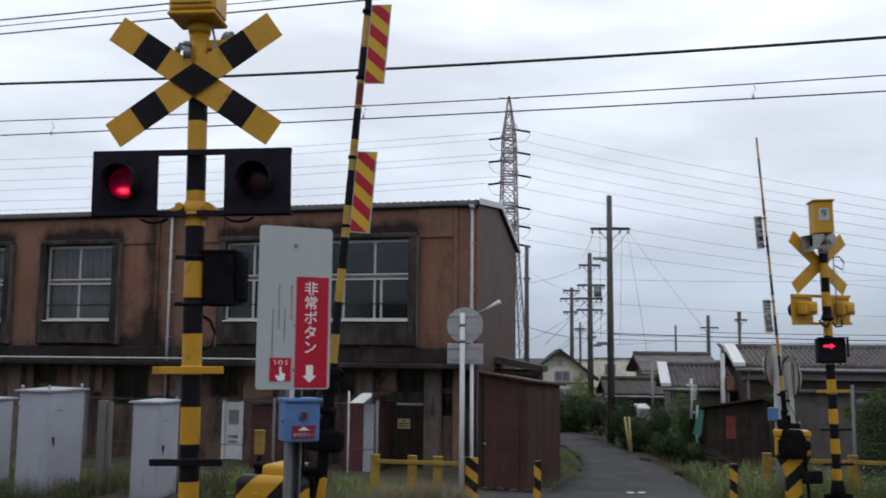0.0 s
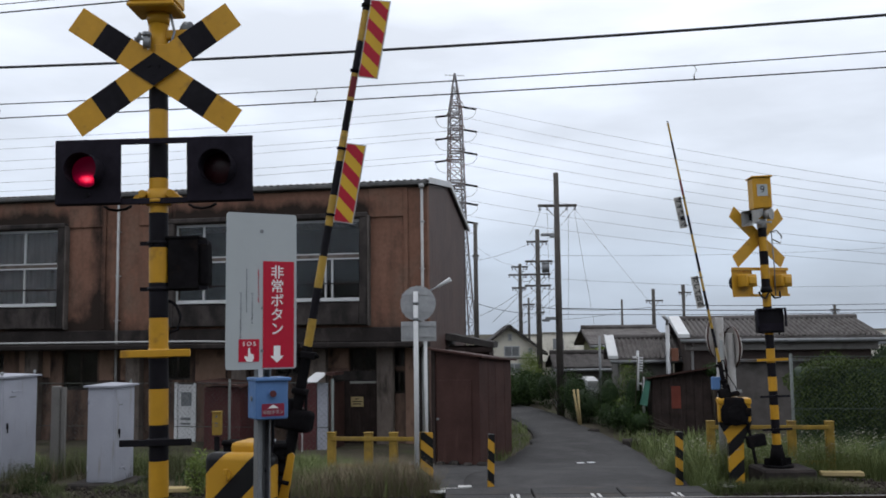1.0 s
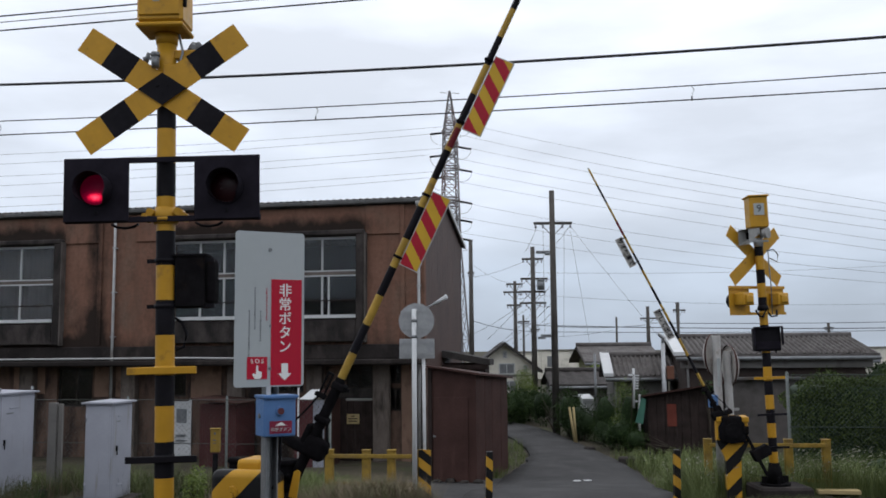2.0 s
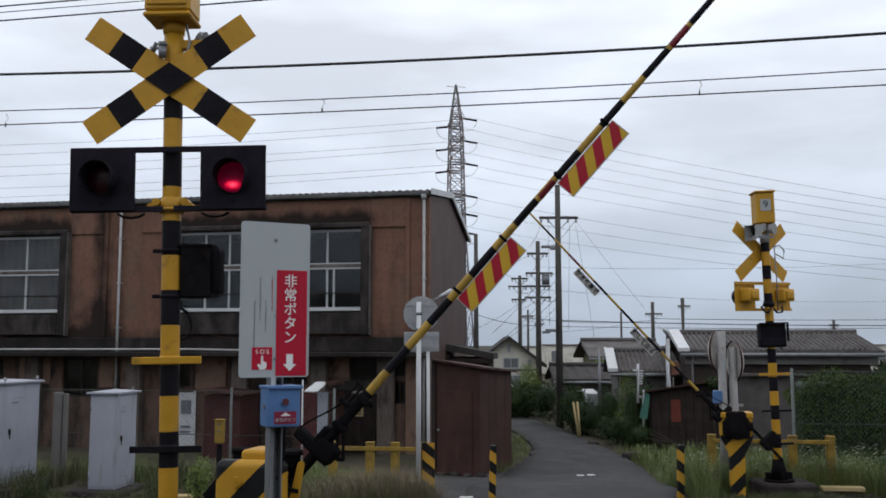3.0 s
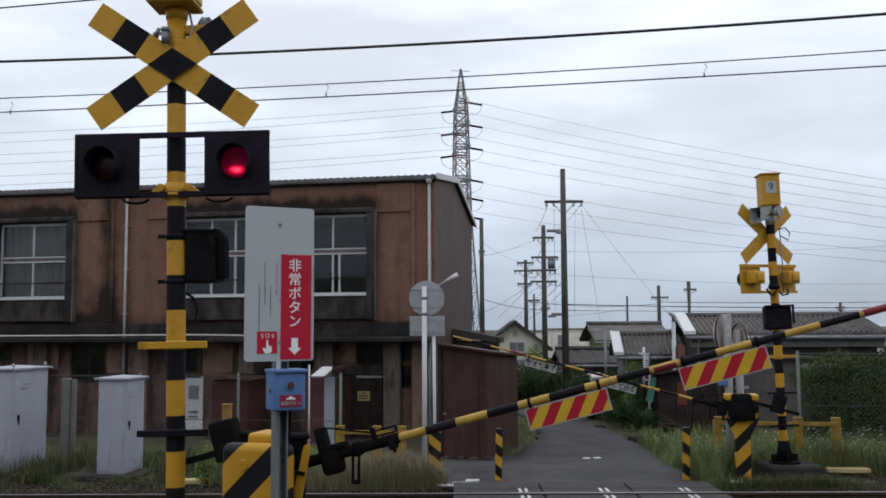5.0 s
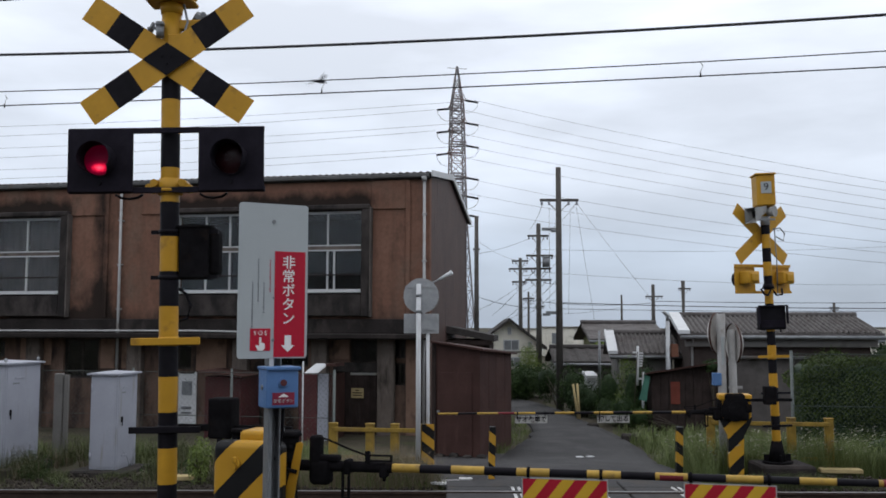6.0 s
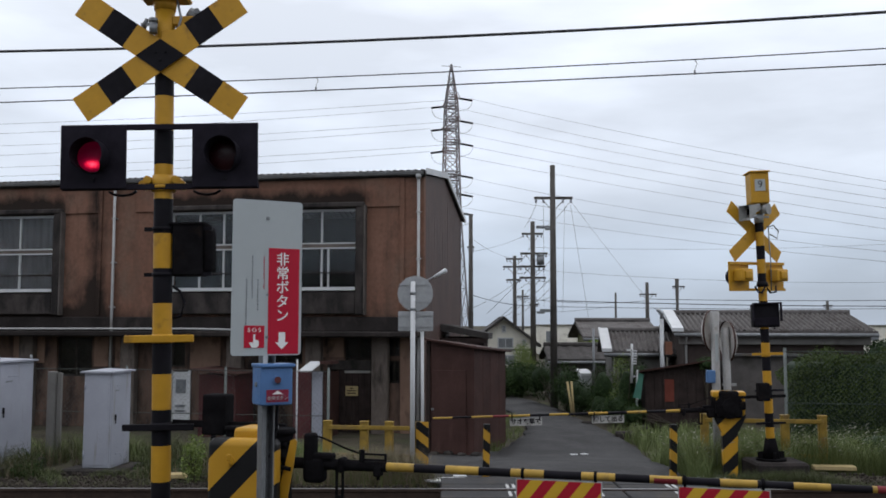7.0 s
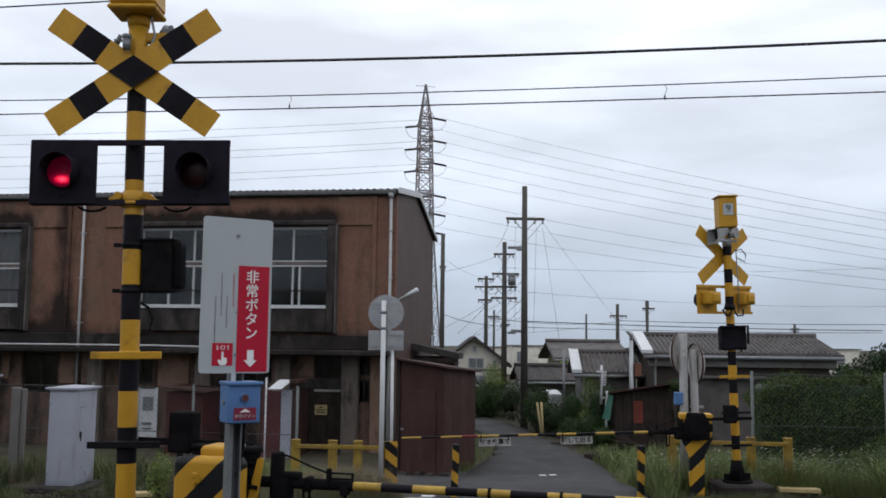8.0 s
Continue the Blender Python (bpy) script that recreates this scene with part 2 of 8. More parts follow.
WALL_BROWN = mat("brown_board_wall", (0.058, 0.045, 0.041), 0.8, var=0.25, scale=2, bump=0.2)
WHITE_TRIM = mat("white_bargeboard", (0.55, 0.56, 0.57), 0.6, var=0.08, scale=3, bump=0.05)
ASPHALT = mat("worn_asphalt", (0.036, 0.035, 0.036), 0.82, var=0.34, scale=0.8, fine=70, bump=0.5, dirt=(0.056, 0.054, 0.054), amount=0.40, dirt_scale=1.6, spec=0.25)
PANEL = mat("crossing_concrete_panel", (0.046, 0.045, 0.046), 0.8, var=0.2, scale=1.5, fine=50, bump=0.3, dirt=(0.07, 0.06, 0.05), amount=0.4)
SOIL = mat("earth_and_gravel", (0.06, 0.052, 0.038), 0.95, var=0.4, scale=1.3, fine=35, bump=0.6, dirt=(0.05, 0.06, 0.025), amount=0.5, dirt_scale=1.0)
BALLAST = mat("brown_ballast", (0.05, 0.042, 0.035), 0.9, var=0.4, scale=20, fine=40, bump=0.8)
RAIL = mat("rusty_rail", (0.05, 0.032, 0.024), 0.6, 0.5, var=0.3, scale=8, bump=0.2)
RAIL_HEAD = mat("worn_rail_head", (0.17, 0.16, 0.16), 0.4, 0.7, var=0.1)
WOOD_POLE = mat("grey_utility_pole", (0.085, 0.078, 0.072), 0.85, var=0.25, scale=2, bump=0.2, squash=(5, 5, 0.3), dirt=(0.05, 0.045, 0.04), amount=0.4)
TOWER = mat("pylon_steel", (0.19, 0.18, 0.185), 0.6, 0.3, var=0.2, scale=0.3, dirt=(0.20, 0.10, 0.085), amount=0.5, dirt_scale=0.12)
WIRE = mat("wire", (0.035, 0.035, 0.038), 0.6, 0.2, var=0.1)
WIRE_FAR = mat("aluminium_line", (0.13, 0.13, 0.15), 0.6, 0.3, var=0.1)
CHAIN = mat("chain_link_wire", (0.058, 0.062, 0.058), 0.6, 0.4, var=0.2)
FENCE_POST = mat("grey_green_post", (0.15, 0.165, 0.16), 0.7, 0.0, var=0.2, scale=5)
CHAIN_GREEN = mat("green_chain_link", (0.075, 0.092, 0.085), 0.7, 0.0, var=0.2)
FADED_YELLOW = mat("faded_yellow_guard", (0.26, 0.17, 0.036), 0.7, var=0.25, scale=6, bump=0.2, dirt=(0.16, 0.11, 0.05), amount=0.4, dirt_scale=5)
DARK_RED = mat("dark_red_tin", (0.085, 0.026, 0.028), 0.6, var=0.25, scale=3, dirt=(0.08, 0.03, 0.025), amount=0.4)
BIRD = mat("dark_feathers", (0.03, 0.03, 0.035), 0.8, var=0.2)
LINE_PAINT = mat("white_road_paint", (0.55, 0.55, 0.54), 0.8, var=0.2, scale=12, dirt=(0.12, 0.12, 0.12), amount=0.5, dirt_scale=14)
HAZARD = stripes("hazard_stripes", (0.47, 0.25, 0.022), (0.008, 0.008, 0.009), 0.244, (0.707, 0, -0.707), 0.30, share=0.52)
HAZARD_COLUMN = stripes("hazard_stripes_column", (0.47, 0.25, 0.022), (0.008, 0.008, 0.009), 0.27, (0.707, 0, 0.707), 0.20, share=0.52)
HAZARD_SMALL = stripes("hazard_stripes_small", (0.46, 0.25, 0.03), (0.008, 0.008, 0.009), 0.22, (0.6, 0, 0.8), 0.1)
BOARD = stripes("red_yellow_board", (0.55, 0.34, 0.03), (0.36, 0.012, 0.028), 0.108, (0.79, 0, -0.62), 0.40)


def sums(nt, *values):
    total = values[0]
    for extra in values[1:]:
        ad = nt.nodes.new("ShaderNodeMath")
        ad.operation = "ADD"
        for k, v in enumerate((total, extra)):
            if isinstance(v, float):
                ad.inputs[k].default_value = v
            else:
                nt.links.new(v, ad.inputs[k])
        total = ad.outputs["Value"]
    return total


def product(nt, a, b):
    mu = nt.nodes.new("ShaderNodeMath")
    mu.operation = "MULTIPLY"
    nt.links.new(a, mu.inputs[0])
    nt.links.new(b, mu.inputs[1])
    return mu.outputs["Value"]


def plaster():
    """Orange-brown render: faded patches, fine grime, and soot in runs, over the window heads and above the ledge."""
    m, nt, bsdf = node_base("orange_brown_render")
    n1, n2 = noise_node(nt, 0.55, 5), noise_node(nt, 9.0, 6, 0.65)
    runs = noise_node(nt, 1.1, 6, 0.6, (2.6, 1, 0.22))
    patch = noise_node(nt, 1.7, 7, 0.65, (1, 1, 0.6))
    c = mix_color(nt, ranged(nt, n1.outputs["Fac"], 0.3, 0.7), (0.168, 0.086, 0.059), (0.225, 0.122, 0.088))
    faded = noise_node(nt, 1.3, 5, 0.6, (0.8, 1, 0.5))
    c = mix_color(nt, ranged(nt, faded.outputs["Fac"], 0.5, 0.72, 0, 0.65), c, (0.150, 0.118, 0.092))
    c = mix_color(nt, ranged(nt, n2.outputs["Fac"], 0.4, 0.75, 0, 0.5), c, (0.100, 0.058, 0.042))
    c = mix_color(nt, ranged(nt, runs.outputs["Fac"], 0.50, 0.78, 0, 0.45), c, (0.070, 0.045, 0.034))
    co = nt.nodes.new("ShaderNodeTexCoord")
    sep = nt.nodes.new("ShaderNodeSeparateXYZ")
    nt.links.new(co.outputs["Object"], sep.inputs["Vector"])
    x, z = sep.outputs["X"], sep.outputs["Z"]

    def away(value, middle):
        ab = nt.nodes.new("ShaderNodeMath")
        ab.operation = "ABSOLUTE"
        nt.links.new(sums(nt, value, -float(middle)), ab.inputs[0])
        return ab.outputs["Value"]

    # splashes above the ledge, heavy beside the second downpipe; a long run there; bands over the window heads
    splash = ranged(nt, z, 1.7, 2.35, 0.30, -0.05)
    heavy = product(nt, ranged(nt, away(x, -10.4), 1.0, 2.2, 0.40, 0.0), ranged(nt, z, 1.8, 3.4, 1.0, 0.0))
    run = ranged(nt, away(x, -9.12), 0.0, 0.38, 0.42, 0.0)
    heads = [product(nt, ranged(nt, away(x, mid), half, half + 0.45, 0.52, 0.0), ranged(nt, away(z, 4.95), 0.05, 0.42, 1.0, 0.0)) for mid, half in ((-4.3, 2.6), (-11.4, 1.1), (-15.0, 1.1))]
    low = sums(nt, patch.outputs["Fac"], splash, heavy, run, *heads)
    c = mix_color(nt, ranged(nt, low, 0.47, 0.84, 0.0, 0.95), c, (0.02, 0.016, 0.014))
    finish(nt, bsdf, c, 0.9, 0.0, 0.3, 28)
    return m


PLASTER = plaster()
SOOT = mat("soot_black_ledge", (0.026, 0.022, 0.021), 0.95, var=0.35, scale=1.5, fine=30, bump=0.35, dirt=(0.055, 0.046, 0.042), amount=0.3, squash=(1, 1, 0.5))
TAN = mat("tan_wall_panel", (0.215, 0.138, 0.102), 0.9, var=0.2, scale=1.5, fine=30, bump=0.25, dirt=(0.035, 0.028, 0.025), amount=0.3, squash=(1, 1, 0.6), dirt_scale=2.2)
PIER = mat("grey_brown_pier", (0.135, 0.112, 0.098), 0.9, var=0.25, scale=2, fine=30, bump=0.3, dirt=(0.04, 0.034, 0.03), amount=0.4, squash=(2, 2, 0.5))


def leaf_mat(name, a, b, c):
    m, nt, bsdf = node_base(name)
    geo = nt.nodes.new("ShaderNodeNewGeometry")
    n = noise_node(nt, 1.4)
    col = mix_color(nt, geo.outputs["Random Per Island"], a, b)
    col = mix_color(nt, ranged(nt, n.outputs["Fac"], 0.4, 0.7, 0, 0.8), col, c)
    nt.links.new(col, bsdf.inputs["Base Color"])
    bsdf.inputs["Roughness"].default_value = 0.6
    bsdf.inputs["Specular IOR Level"].default_value = 0.12
    return m


LEAF = leaf_mat("shrub_leaves", (0.018, 0.036, 0.010), (0.042, 0.072, 0.019), (0.026, 0.050, 0.013))
LEAF_HEDGE = leaf_mat("hedge_leaves", (0.026, 0.043, 0.010), (0.078, 0.106, 0.026), (0.044, 0.068, 0.015))
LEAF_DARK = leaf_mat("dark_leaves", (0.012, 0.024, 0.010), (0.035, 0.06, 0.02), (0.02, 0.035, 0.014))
LEAF_LIGHT = leaf_mat("yellow_green_leaves", (0.10, 0.145, 0.035), (0.20, 0.25, 0.07), (0.13, 0.18, 0.045))
GRASS = leaf_mat("tall_grass", (0.072, 0.102, 0.034), (0.175, 0.205, 0.082), (0.11, 0.132, 0.05))
GRASS_DRY = leaf_mat("dry_grass", (0.13, 0.105, 0.075), (0.24, 0.19, 0.135), (0.12, 0.105, 0.065))
SEED = leaf_mat("pale_seed_heads", (0.30, 0.29, 0.24), (0.45, 0.44, 0.38), (0.3, 0.3, 0.22))
GRASS_DULL = leaf_mat("dull_weeds", (0.045, 0.062, 0.025), (0.11, 0.125, 0.055), (0.085, 0.075, 0.048))
BARK = mat("bark", (0.06, 0.05, 0.04), 0.9, var=0.3, bump=0.4)


# ---- mesh tools ----
class Shape:
    """Collects faces of one mesh; every face carries a material slot."""

    def __init__(self):
        self.v, self.f, self.s, self.smooth = [], [], [], []

    def add(self, verts, faces, slot=0, smooth=False):
        k = len(self.v)
        self.v += [tuple(p) for p in verts]
        for q in faces:
            self.f.append(tuple(k + i for i in q))
            self.s.append(slot)
            self.smooth.append(smooth)
        return self

    def box(self, x0, x1, y0, y1, z0, z1, slot=0, ch=0.0, m=None):
        if ch <= 0:
            vs = [Vector((x, y, z)) for x in (x0, x1) for y in (y0, y1) for z in (z0, z1)]
            fs = [(0, 1, 3, 2), (4, 6, 7, 5), (0, 4, 5, 1), (2, 3, 7, 6), (0, 2, 6, 4), (1, 5, 7, 3)]
        else:
            lo, hi = (x0, y0, z0), (x1, y1, z1)
            ch = min(ch, *(0.49 * (hi[i] - lo[i]) for i in range(3)))
            index, vs = {}, []
            for sx in (0, 1):
                for sy in (0, 1):
                    for sz in (0, 1):
                        for a in range(3):
                            p = [(lo, hi)[s][i] + (0 if i == a else (ch if s == 0 else -ch)) for i, s in enumerate((sx, sy, sz))]
                            index[(sx, sy, sz), a] = len(vs)
                            vs.append(Vector(p))
            fs = []
            for a in range(3):
                b, c = (a + 1) % 3, (a + 2) % 3
                for s in (0, 1):
                    ring = []
                    for sb, sc in ((0, 0), (1, 0), (1, 1), (0, 1)):
                        k = [0, 0, 0]
                        k[a], k[b], k[c] = s, sb, sc
                        ring.append(index[tuple(k), a])
                    fs.append(tuple(ring))
                for sb in (0, 1):
                    for sc in (0, 1):
                        k0, k1 = [0, 0, 0], [0, 0, 0]
                        k0[b] = k1[b] = sb
                        k0[c] = k1[c] = sc
                        k1[a] = 1
                        fs.append((index[tuple(k0), b], index[tuple(k1), b], index[tuple(k1), c], index[tuple(k0), c]))
            for sx in (0, 1):
                for sy in (0, 1):
                    for sz in (0, 1):
                        fs.append(tuple(index[(sx, sy, sz), a] for a in range(3)))
        if m is not None:
            vs = [m @ p for p in vs]
        return self.add(vs, fs, slot)

    def rbox(self, x0, x1, y0, y1, z0, z1, r, slot=0, seg=3):
        """A box with edges rounded to the radius r."""
        lo, hi = (x0, y0, z0), (x1, y1, z1)
        r = min(r, *(0.49 * (hi[i] - lo[i]) for i in range(3)))
        steps = [(0, -math.tan(math.pi / 4 * (1 - i / seg))) for i in range(seg + 1)] + [(1, math.tan(math.pi / 4 * i / seg)) for i in range(seg + 1)]
        n = len(steps)
        for a in range(3):
            b, c = (a + 1) % 3, (a + 2) % 3
            for end in (0, 1):
                vs = []
                for sb, ub in steps:
                    for sc, uc in steps:
                        d, at = [0.0] * 3, [0.0] * 3
                        d[a], d[b], d[c] = (1.0 if end else -1.0), ub, uc
                        for k, e in ((a, end), (b, sb), (c, sc)):
                            at[k] = hi[k] - r if e else lo[k] + r
                        vs.append(Vector(at) + Vector(d).normalized() * r)
                fs = [(i * n + j, (i + 1) * n + j, (i + 1) * n + j + 1, i * n + j + 1) for i in range(n - 1) for j in range(n - 1)]
                self.add(vs, fs if end else [f[::-1] for f in fs], slot, True)
        return self

    def cyl(self, p0, p1, r0, r1=None, n=14, slot=0, caps=True, smooth=True):
        p0, p1 = Vector(p0), Vector(p1)
        r1 = r0 if r1 is None else r1
        d = (p1 - p0).normalized()
        a = d.orthogonal().normalized()
        b = d.cross(a)
        vs = []
        for p, r in ((p0, r0), (p1, r1)):
            vs += [p + r * (math.cos(2 * math.pi * i / n) * a + math.sin(2 * math.pi * i / n) * b) for i in range(n)]
        self.add(vs, [(i, (i + 1) % n, n + (i + 1) % n, n + i) for i in range(n)], slot, smooth)
        if caps:
            self.add(vs[:n], [tuple(reversed(range(n)))], slot)
            self.add(vs[n:], [tuple(range(n))], slot)
        return self

    def tube(self, points, r, n=6, slot=0):
        pts = [Vector(p) for p in points]
        vs = []
        for i, p in enumerate(pts):
            d = (pts[min(i + 1, len(pts) - 1)] - pts[max(i - 1, 0)]).normalized()
            up = Vector((0, 0, 1)) if abs(d.z) < 0.9 else Vector((1, 0, 0))
            a = d.cross(up).normalized()
            b = a.cross(d)
            vs += [p + r * (math.cos(2 * math.pi * k / n) * a + math.sin(2 * math.pi * k / n) * b) for k in range(n)]
        fs = [(i * n + k, i * n + (k + 1) % n, (i + 1) * n + (k + 1) % n, (i + 1) * n + k) for i in range(len(pts) - 1) for k in range(n)]
        fs += [tuple(range(n)), tuple(range((len(pts) - 1) * n, len(pts) * n))]
        return self.add(vs, fs, slot, True)

    def prism(self, outline, thick, m=None, slot=0):
        """An outline of (x, z) from y = 0 to y = thick."""
        n = len(outline)
        vs = [Vector((x, 0, z)) for x, z in outline] + [Vector((x, thick, z)) for x, z in outline]
        if m is not None:
            vs = [m @ p for p in vs]
        fs = [tuple(range(n)), tuple(reversed(range(n, 2 * n)))] + [(i, n + i, n + (i + 1) % n, (i + 1) % n) for i in range(n)]
        return self.add(vs, fs, slot)

    def mesh(self, name, mats, normals=True):
        me = bpy.data.meshes.new(name)
        me.from_pydata(self.v, [], self.f)
        for m in mats:
            me.materials.append(m)
        me.polygons.foreach_set("material_index", self.s)
        me.polygons.foreach_set("use_smooth", self.smooth)
        if normals:
            bm = bmesh.new()
            bm.from_mesh(me)
            bmesh.ops.remove_doubles(bm, verts=bm.verts, dist=1e-5) if len(self.v) < 3000 else None
            bmesh.ops.recalc_face_normals(bm, faces=bm.faces)
            bm.to_mesh(me)
            bm.free()
        me.update()
        return me


def part(name, shape, mats, parent=None, label="", m=None, normals=True):
    mats = mats if isinstance(mats, (list, tuple)) else [mats]
    ob = new(name, shape.mesh(name, mats, normals))
    if parent is not None:
        ob.parent = parent
    if m is not None:
        ob.matrix_basis = m
    return tagged(ob, label)


def thing(name, label, category, m, group="", kind=""):
    ob = new(name)
    ob.empty_display_size = 0.2
    ob.matrix_basis = m
    return tagged(ob, label, category, group, kind)


def solo(name, shape, mats, label, category, m=None, group="", kind="", normals=True):
    return tagged(part(name, shape, mats, None, label, m, normals), label, category, group, kind)


def lettering(name, text, size, material, parent, m, label="", thick=0.001, bold=0.0):
    cu = bpy.data.curves.new(name, "FONT")
    cu.body, cu.size, cu.align_x, cu.align_y, cu.extrude = text, size, "CENTER", "CENTER", thick
    cu.offset = bold
    tmp = new(name, cu)
    dg = bpy.context.evaluated_depsgraph_get()
    me = bpy.data.meshes.new_from_object(tmp.evaluated_get(dg))
    bpy.data.objects.remove(tmp)
    me.materials.clear()
    me.materials.append(material)
    ob = new(name, me)
    ob.parent = parent
    ob.matrix_basis = m
    return tagged(ob, label)


def wall_cells(shape, x0, x1, z0, z1, y0, y1, holes, slot=0):
    """A wall from x0 to x1 and z0 to z1 with openings (x0, x1, z0, z1) right through it."""
    xs = sorted({x0, x1, *[h[0] for h in holes], *[h[1] for h in holes]})
    zs = sorted({z0, z1, *[h[2] for h in holes], *[h[3] for h in holes]})
    for a, b in zip(xs, xs[1:]):
        run = None
        for c, d in zip(zs, zs[1:]):
            cx, cz = (a + b) / 2, (c + d) / 2
            if any(h[0] < cx < h[1] and h[2] < cz < h[3] for h in holes):
                if run:
                    shape.box(a, b, y0, y1, run[0], run[1], slot)
                run = None
            else:
                run = (run[0], d) if run else (c, d)
        if run:
            shape.box(a, b, y0, y1, run[0], run[1], slot)


# ---- the ground, the road and the track ----
TRACK_TURN = -9.5
TX, TY = math.cos(radians(TRACK_TURN)), math.sin(radians(TRACK_TURN))
PROFILE = ((-400, 0.0), (8.2, 0.0), (9.4, -0.33), (12.2, -0.33), (14.2, -0.33), (19.5, -0.95), (4000, -0.95))


def across(x, y):
    """Distance from the camera's side, square to the track."""
    return y * TX - x * TY


def ground_z(x, y):
    s = max(across(x, y), y) if y < 12.2 else across(x, y)
    for (a, za), (b, zb) in zip(PROFILE, PROFILE[1:]):
        if s <= b:
            return za + (zb - za) * max(0.0, (s - a) / (b - a))
    return PROFILE[-1][1]


def axis_steps(near, far, step, grow):
    out, p, d = [0.0], 0.0, step
    while p < far:
        p += d
        if p > near:
            d *= grow
        out.append(p)
    return [-v for v in reversed(out[1:])] + out


def make_ground():
    g = Shape()
    xs, ys = axis_steps(18, 2500, 0.5, 1.35), axis_steps(40, 2500, 0.5, 1.35)
    n = len(ys)
    for x in xs:
        for y in ys:
            bump = 0.035 * noise.noise(Vector((x * 0.9, y * 0.9, 0))) if abs(x) < 40 and -5 < y < 60 else 0
            g.v.append((x, y, ground_z(x, y) - 0.03 + bump))
    for i in range(len(xs) - 1):
        for j in range(n - 1):
            g.f.append((i * n + j, (i + 1) * n + j, (i + 1) * n + j + 1, i * n + j + 1))
            g.s.append(0)
            g.smooth.append(True)
    solo("ground", g, SOIL, "dull brown earth and gravel with sparse weeds", "ground", kind="structure", normals=False)


make_ground()
# an unseen plain wall added behind the camera to block low sky light
solo("sky_block_wall", Shape().box(-26, 26, -14.4, -14.0, -0.2, 5.6), STUCCO_GREY, "unseen plain grey wall added to block low sky light", "wall", kind="structure")
# centre and half width along the lane
ROAD = ((0.4, -8, 1.5), (0.6, 0, 1.5), (0.95, 5, 1.5), (1.3, 9, 1.5), (1.7, 13, 1.5), (2.2, 16.5, 1.45), (2.65, 20, 1.5), (3.0, 22.5, 1.2), (3.12, 25, 0.95), (2.97, 28, 0.82), (2.65, 31.5, 0.85), (1.9, 35, 0.9), (0.2, 38.5, 0.95), (-3, 41, 1.0))


def road_point(u):
    u = min(max(u, 0), len(ROAD) - 1.001)
    i = int(u)
    p = [Vector(ROAD[min(max(k, 0), len(ROAD) - 1)]) for k in (i - 1, i, i + 1, i + 2)]
    t = u - i
    return 0.5 * (2 * p[1] + (p[2] - p[0]) * t + (2 * p[0] - 5 * p[1] + 4 * p[2] - p[3]) * t * t + (3 * p[1] - p[0] - 3 * p[2] + p[3]) * t ** 3)


def make_road():
    r = Shape()
    steps, cols = 120, 7
    for i in range(steps + 1):
        u = i / steps * (len(ROAD) - 1)
        c = road_point(u)
        d = (road_point(u + 0.05) - road_point(u - 0.05)).normalized()
        side = Vector((d.y, -d.x, 0)).normalized()
        for k in range(cols):
            w = (k / (cols - 1) - 0.5) * 2
            edge = 0.10 * noise.noise(Vector((i * 0.35, w * 5, 0))) if abs(w) == 1 else 0
            p = c + side * (w * c.z + edge)
            r.v.append((p.x, p.y, ground_z(p.x, p.y) + 0.035 + 0.03 * (1 - w * w)))
    for i in range(steps):
        for k in range(cols - 1):
            r.f.append((i * cols + k, i * cols + k + 1, (i + 1) * cols + k + 1, (i + 1) * cols + k))
            r.s.append(0)
            r.smooth.append(True)
    # the skirt at the edges
    for i in range(steps):
        for k in (0, cols - 1):
            a, b = r.v[i * cols + k], r.v[(i + 1) * cols + k]
            r.add([a, b, (b[0], b[1], b[2] - 0.15), (a[0], a[1], a[2] - 0.15)], [(0, 1, 2, 3)])
    return solo("road", r, ASPHALT, "narrow worn grey asphalt lane with ragged edges", "road", kind="structure")


road = make_road()


def apron_edge(y):
    """The left edge of the worn asphalt before the shed."""
    return max(-1.7, -0.10 - 0.55 * (y - 12.4)) + 0.12 * noise.noise(Vector((y * 1.3, 2.0, 0)))


def make_apron():
    a = Shape()
    rows, cols = 32, 8
    for i in range(rows + 1):
        y = 12.42 + 8.0 * i / rows
        x0, x1 = apron_edge(y), 0.45 + 0.145 * (y - 12.42)
        for k in range(cols + 1):
            x = x0 + (x1 - x0) * k / cols
            a.v.append((x, y, ground_z(x, y) + (0.018 if k else -0.05)))
    for i in range(rows):
        for k in range(cols):
            q = i * (cols + 1) + k
            a.f.append((q, q + 1, q + cols + 2, q + cols + 1))
            a.s.append(0)
            a.smooth.append(True)
    solo("pavement", a, ASPHALT, "worn asphalt apron between the lane and the shed", "pavement", kind="structure", normals=False)


make_apron()


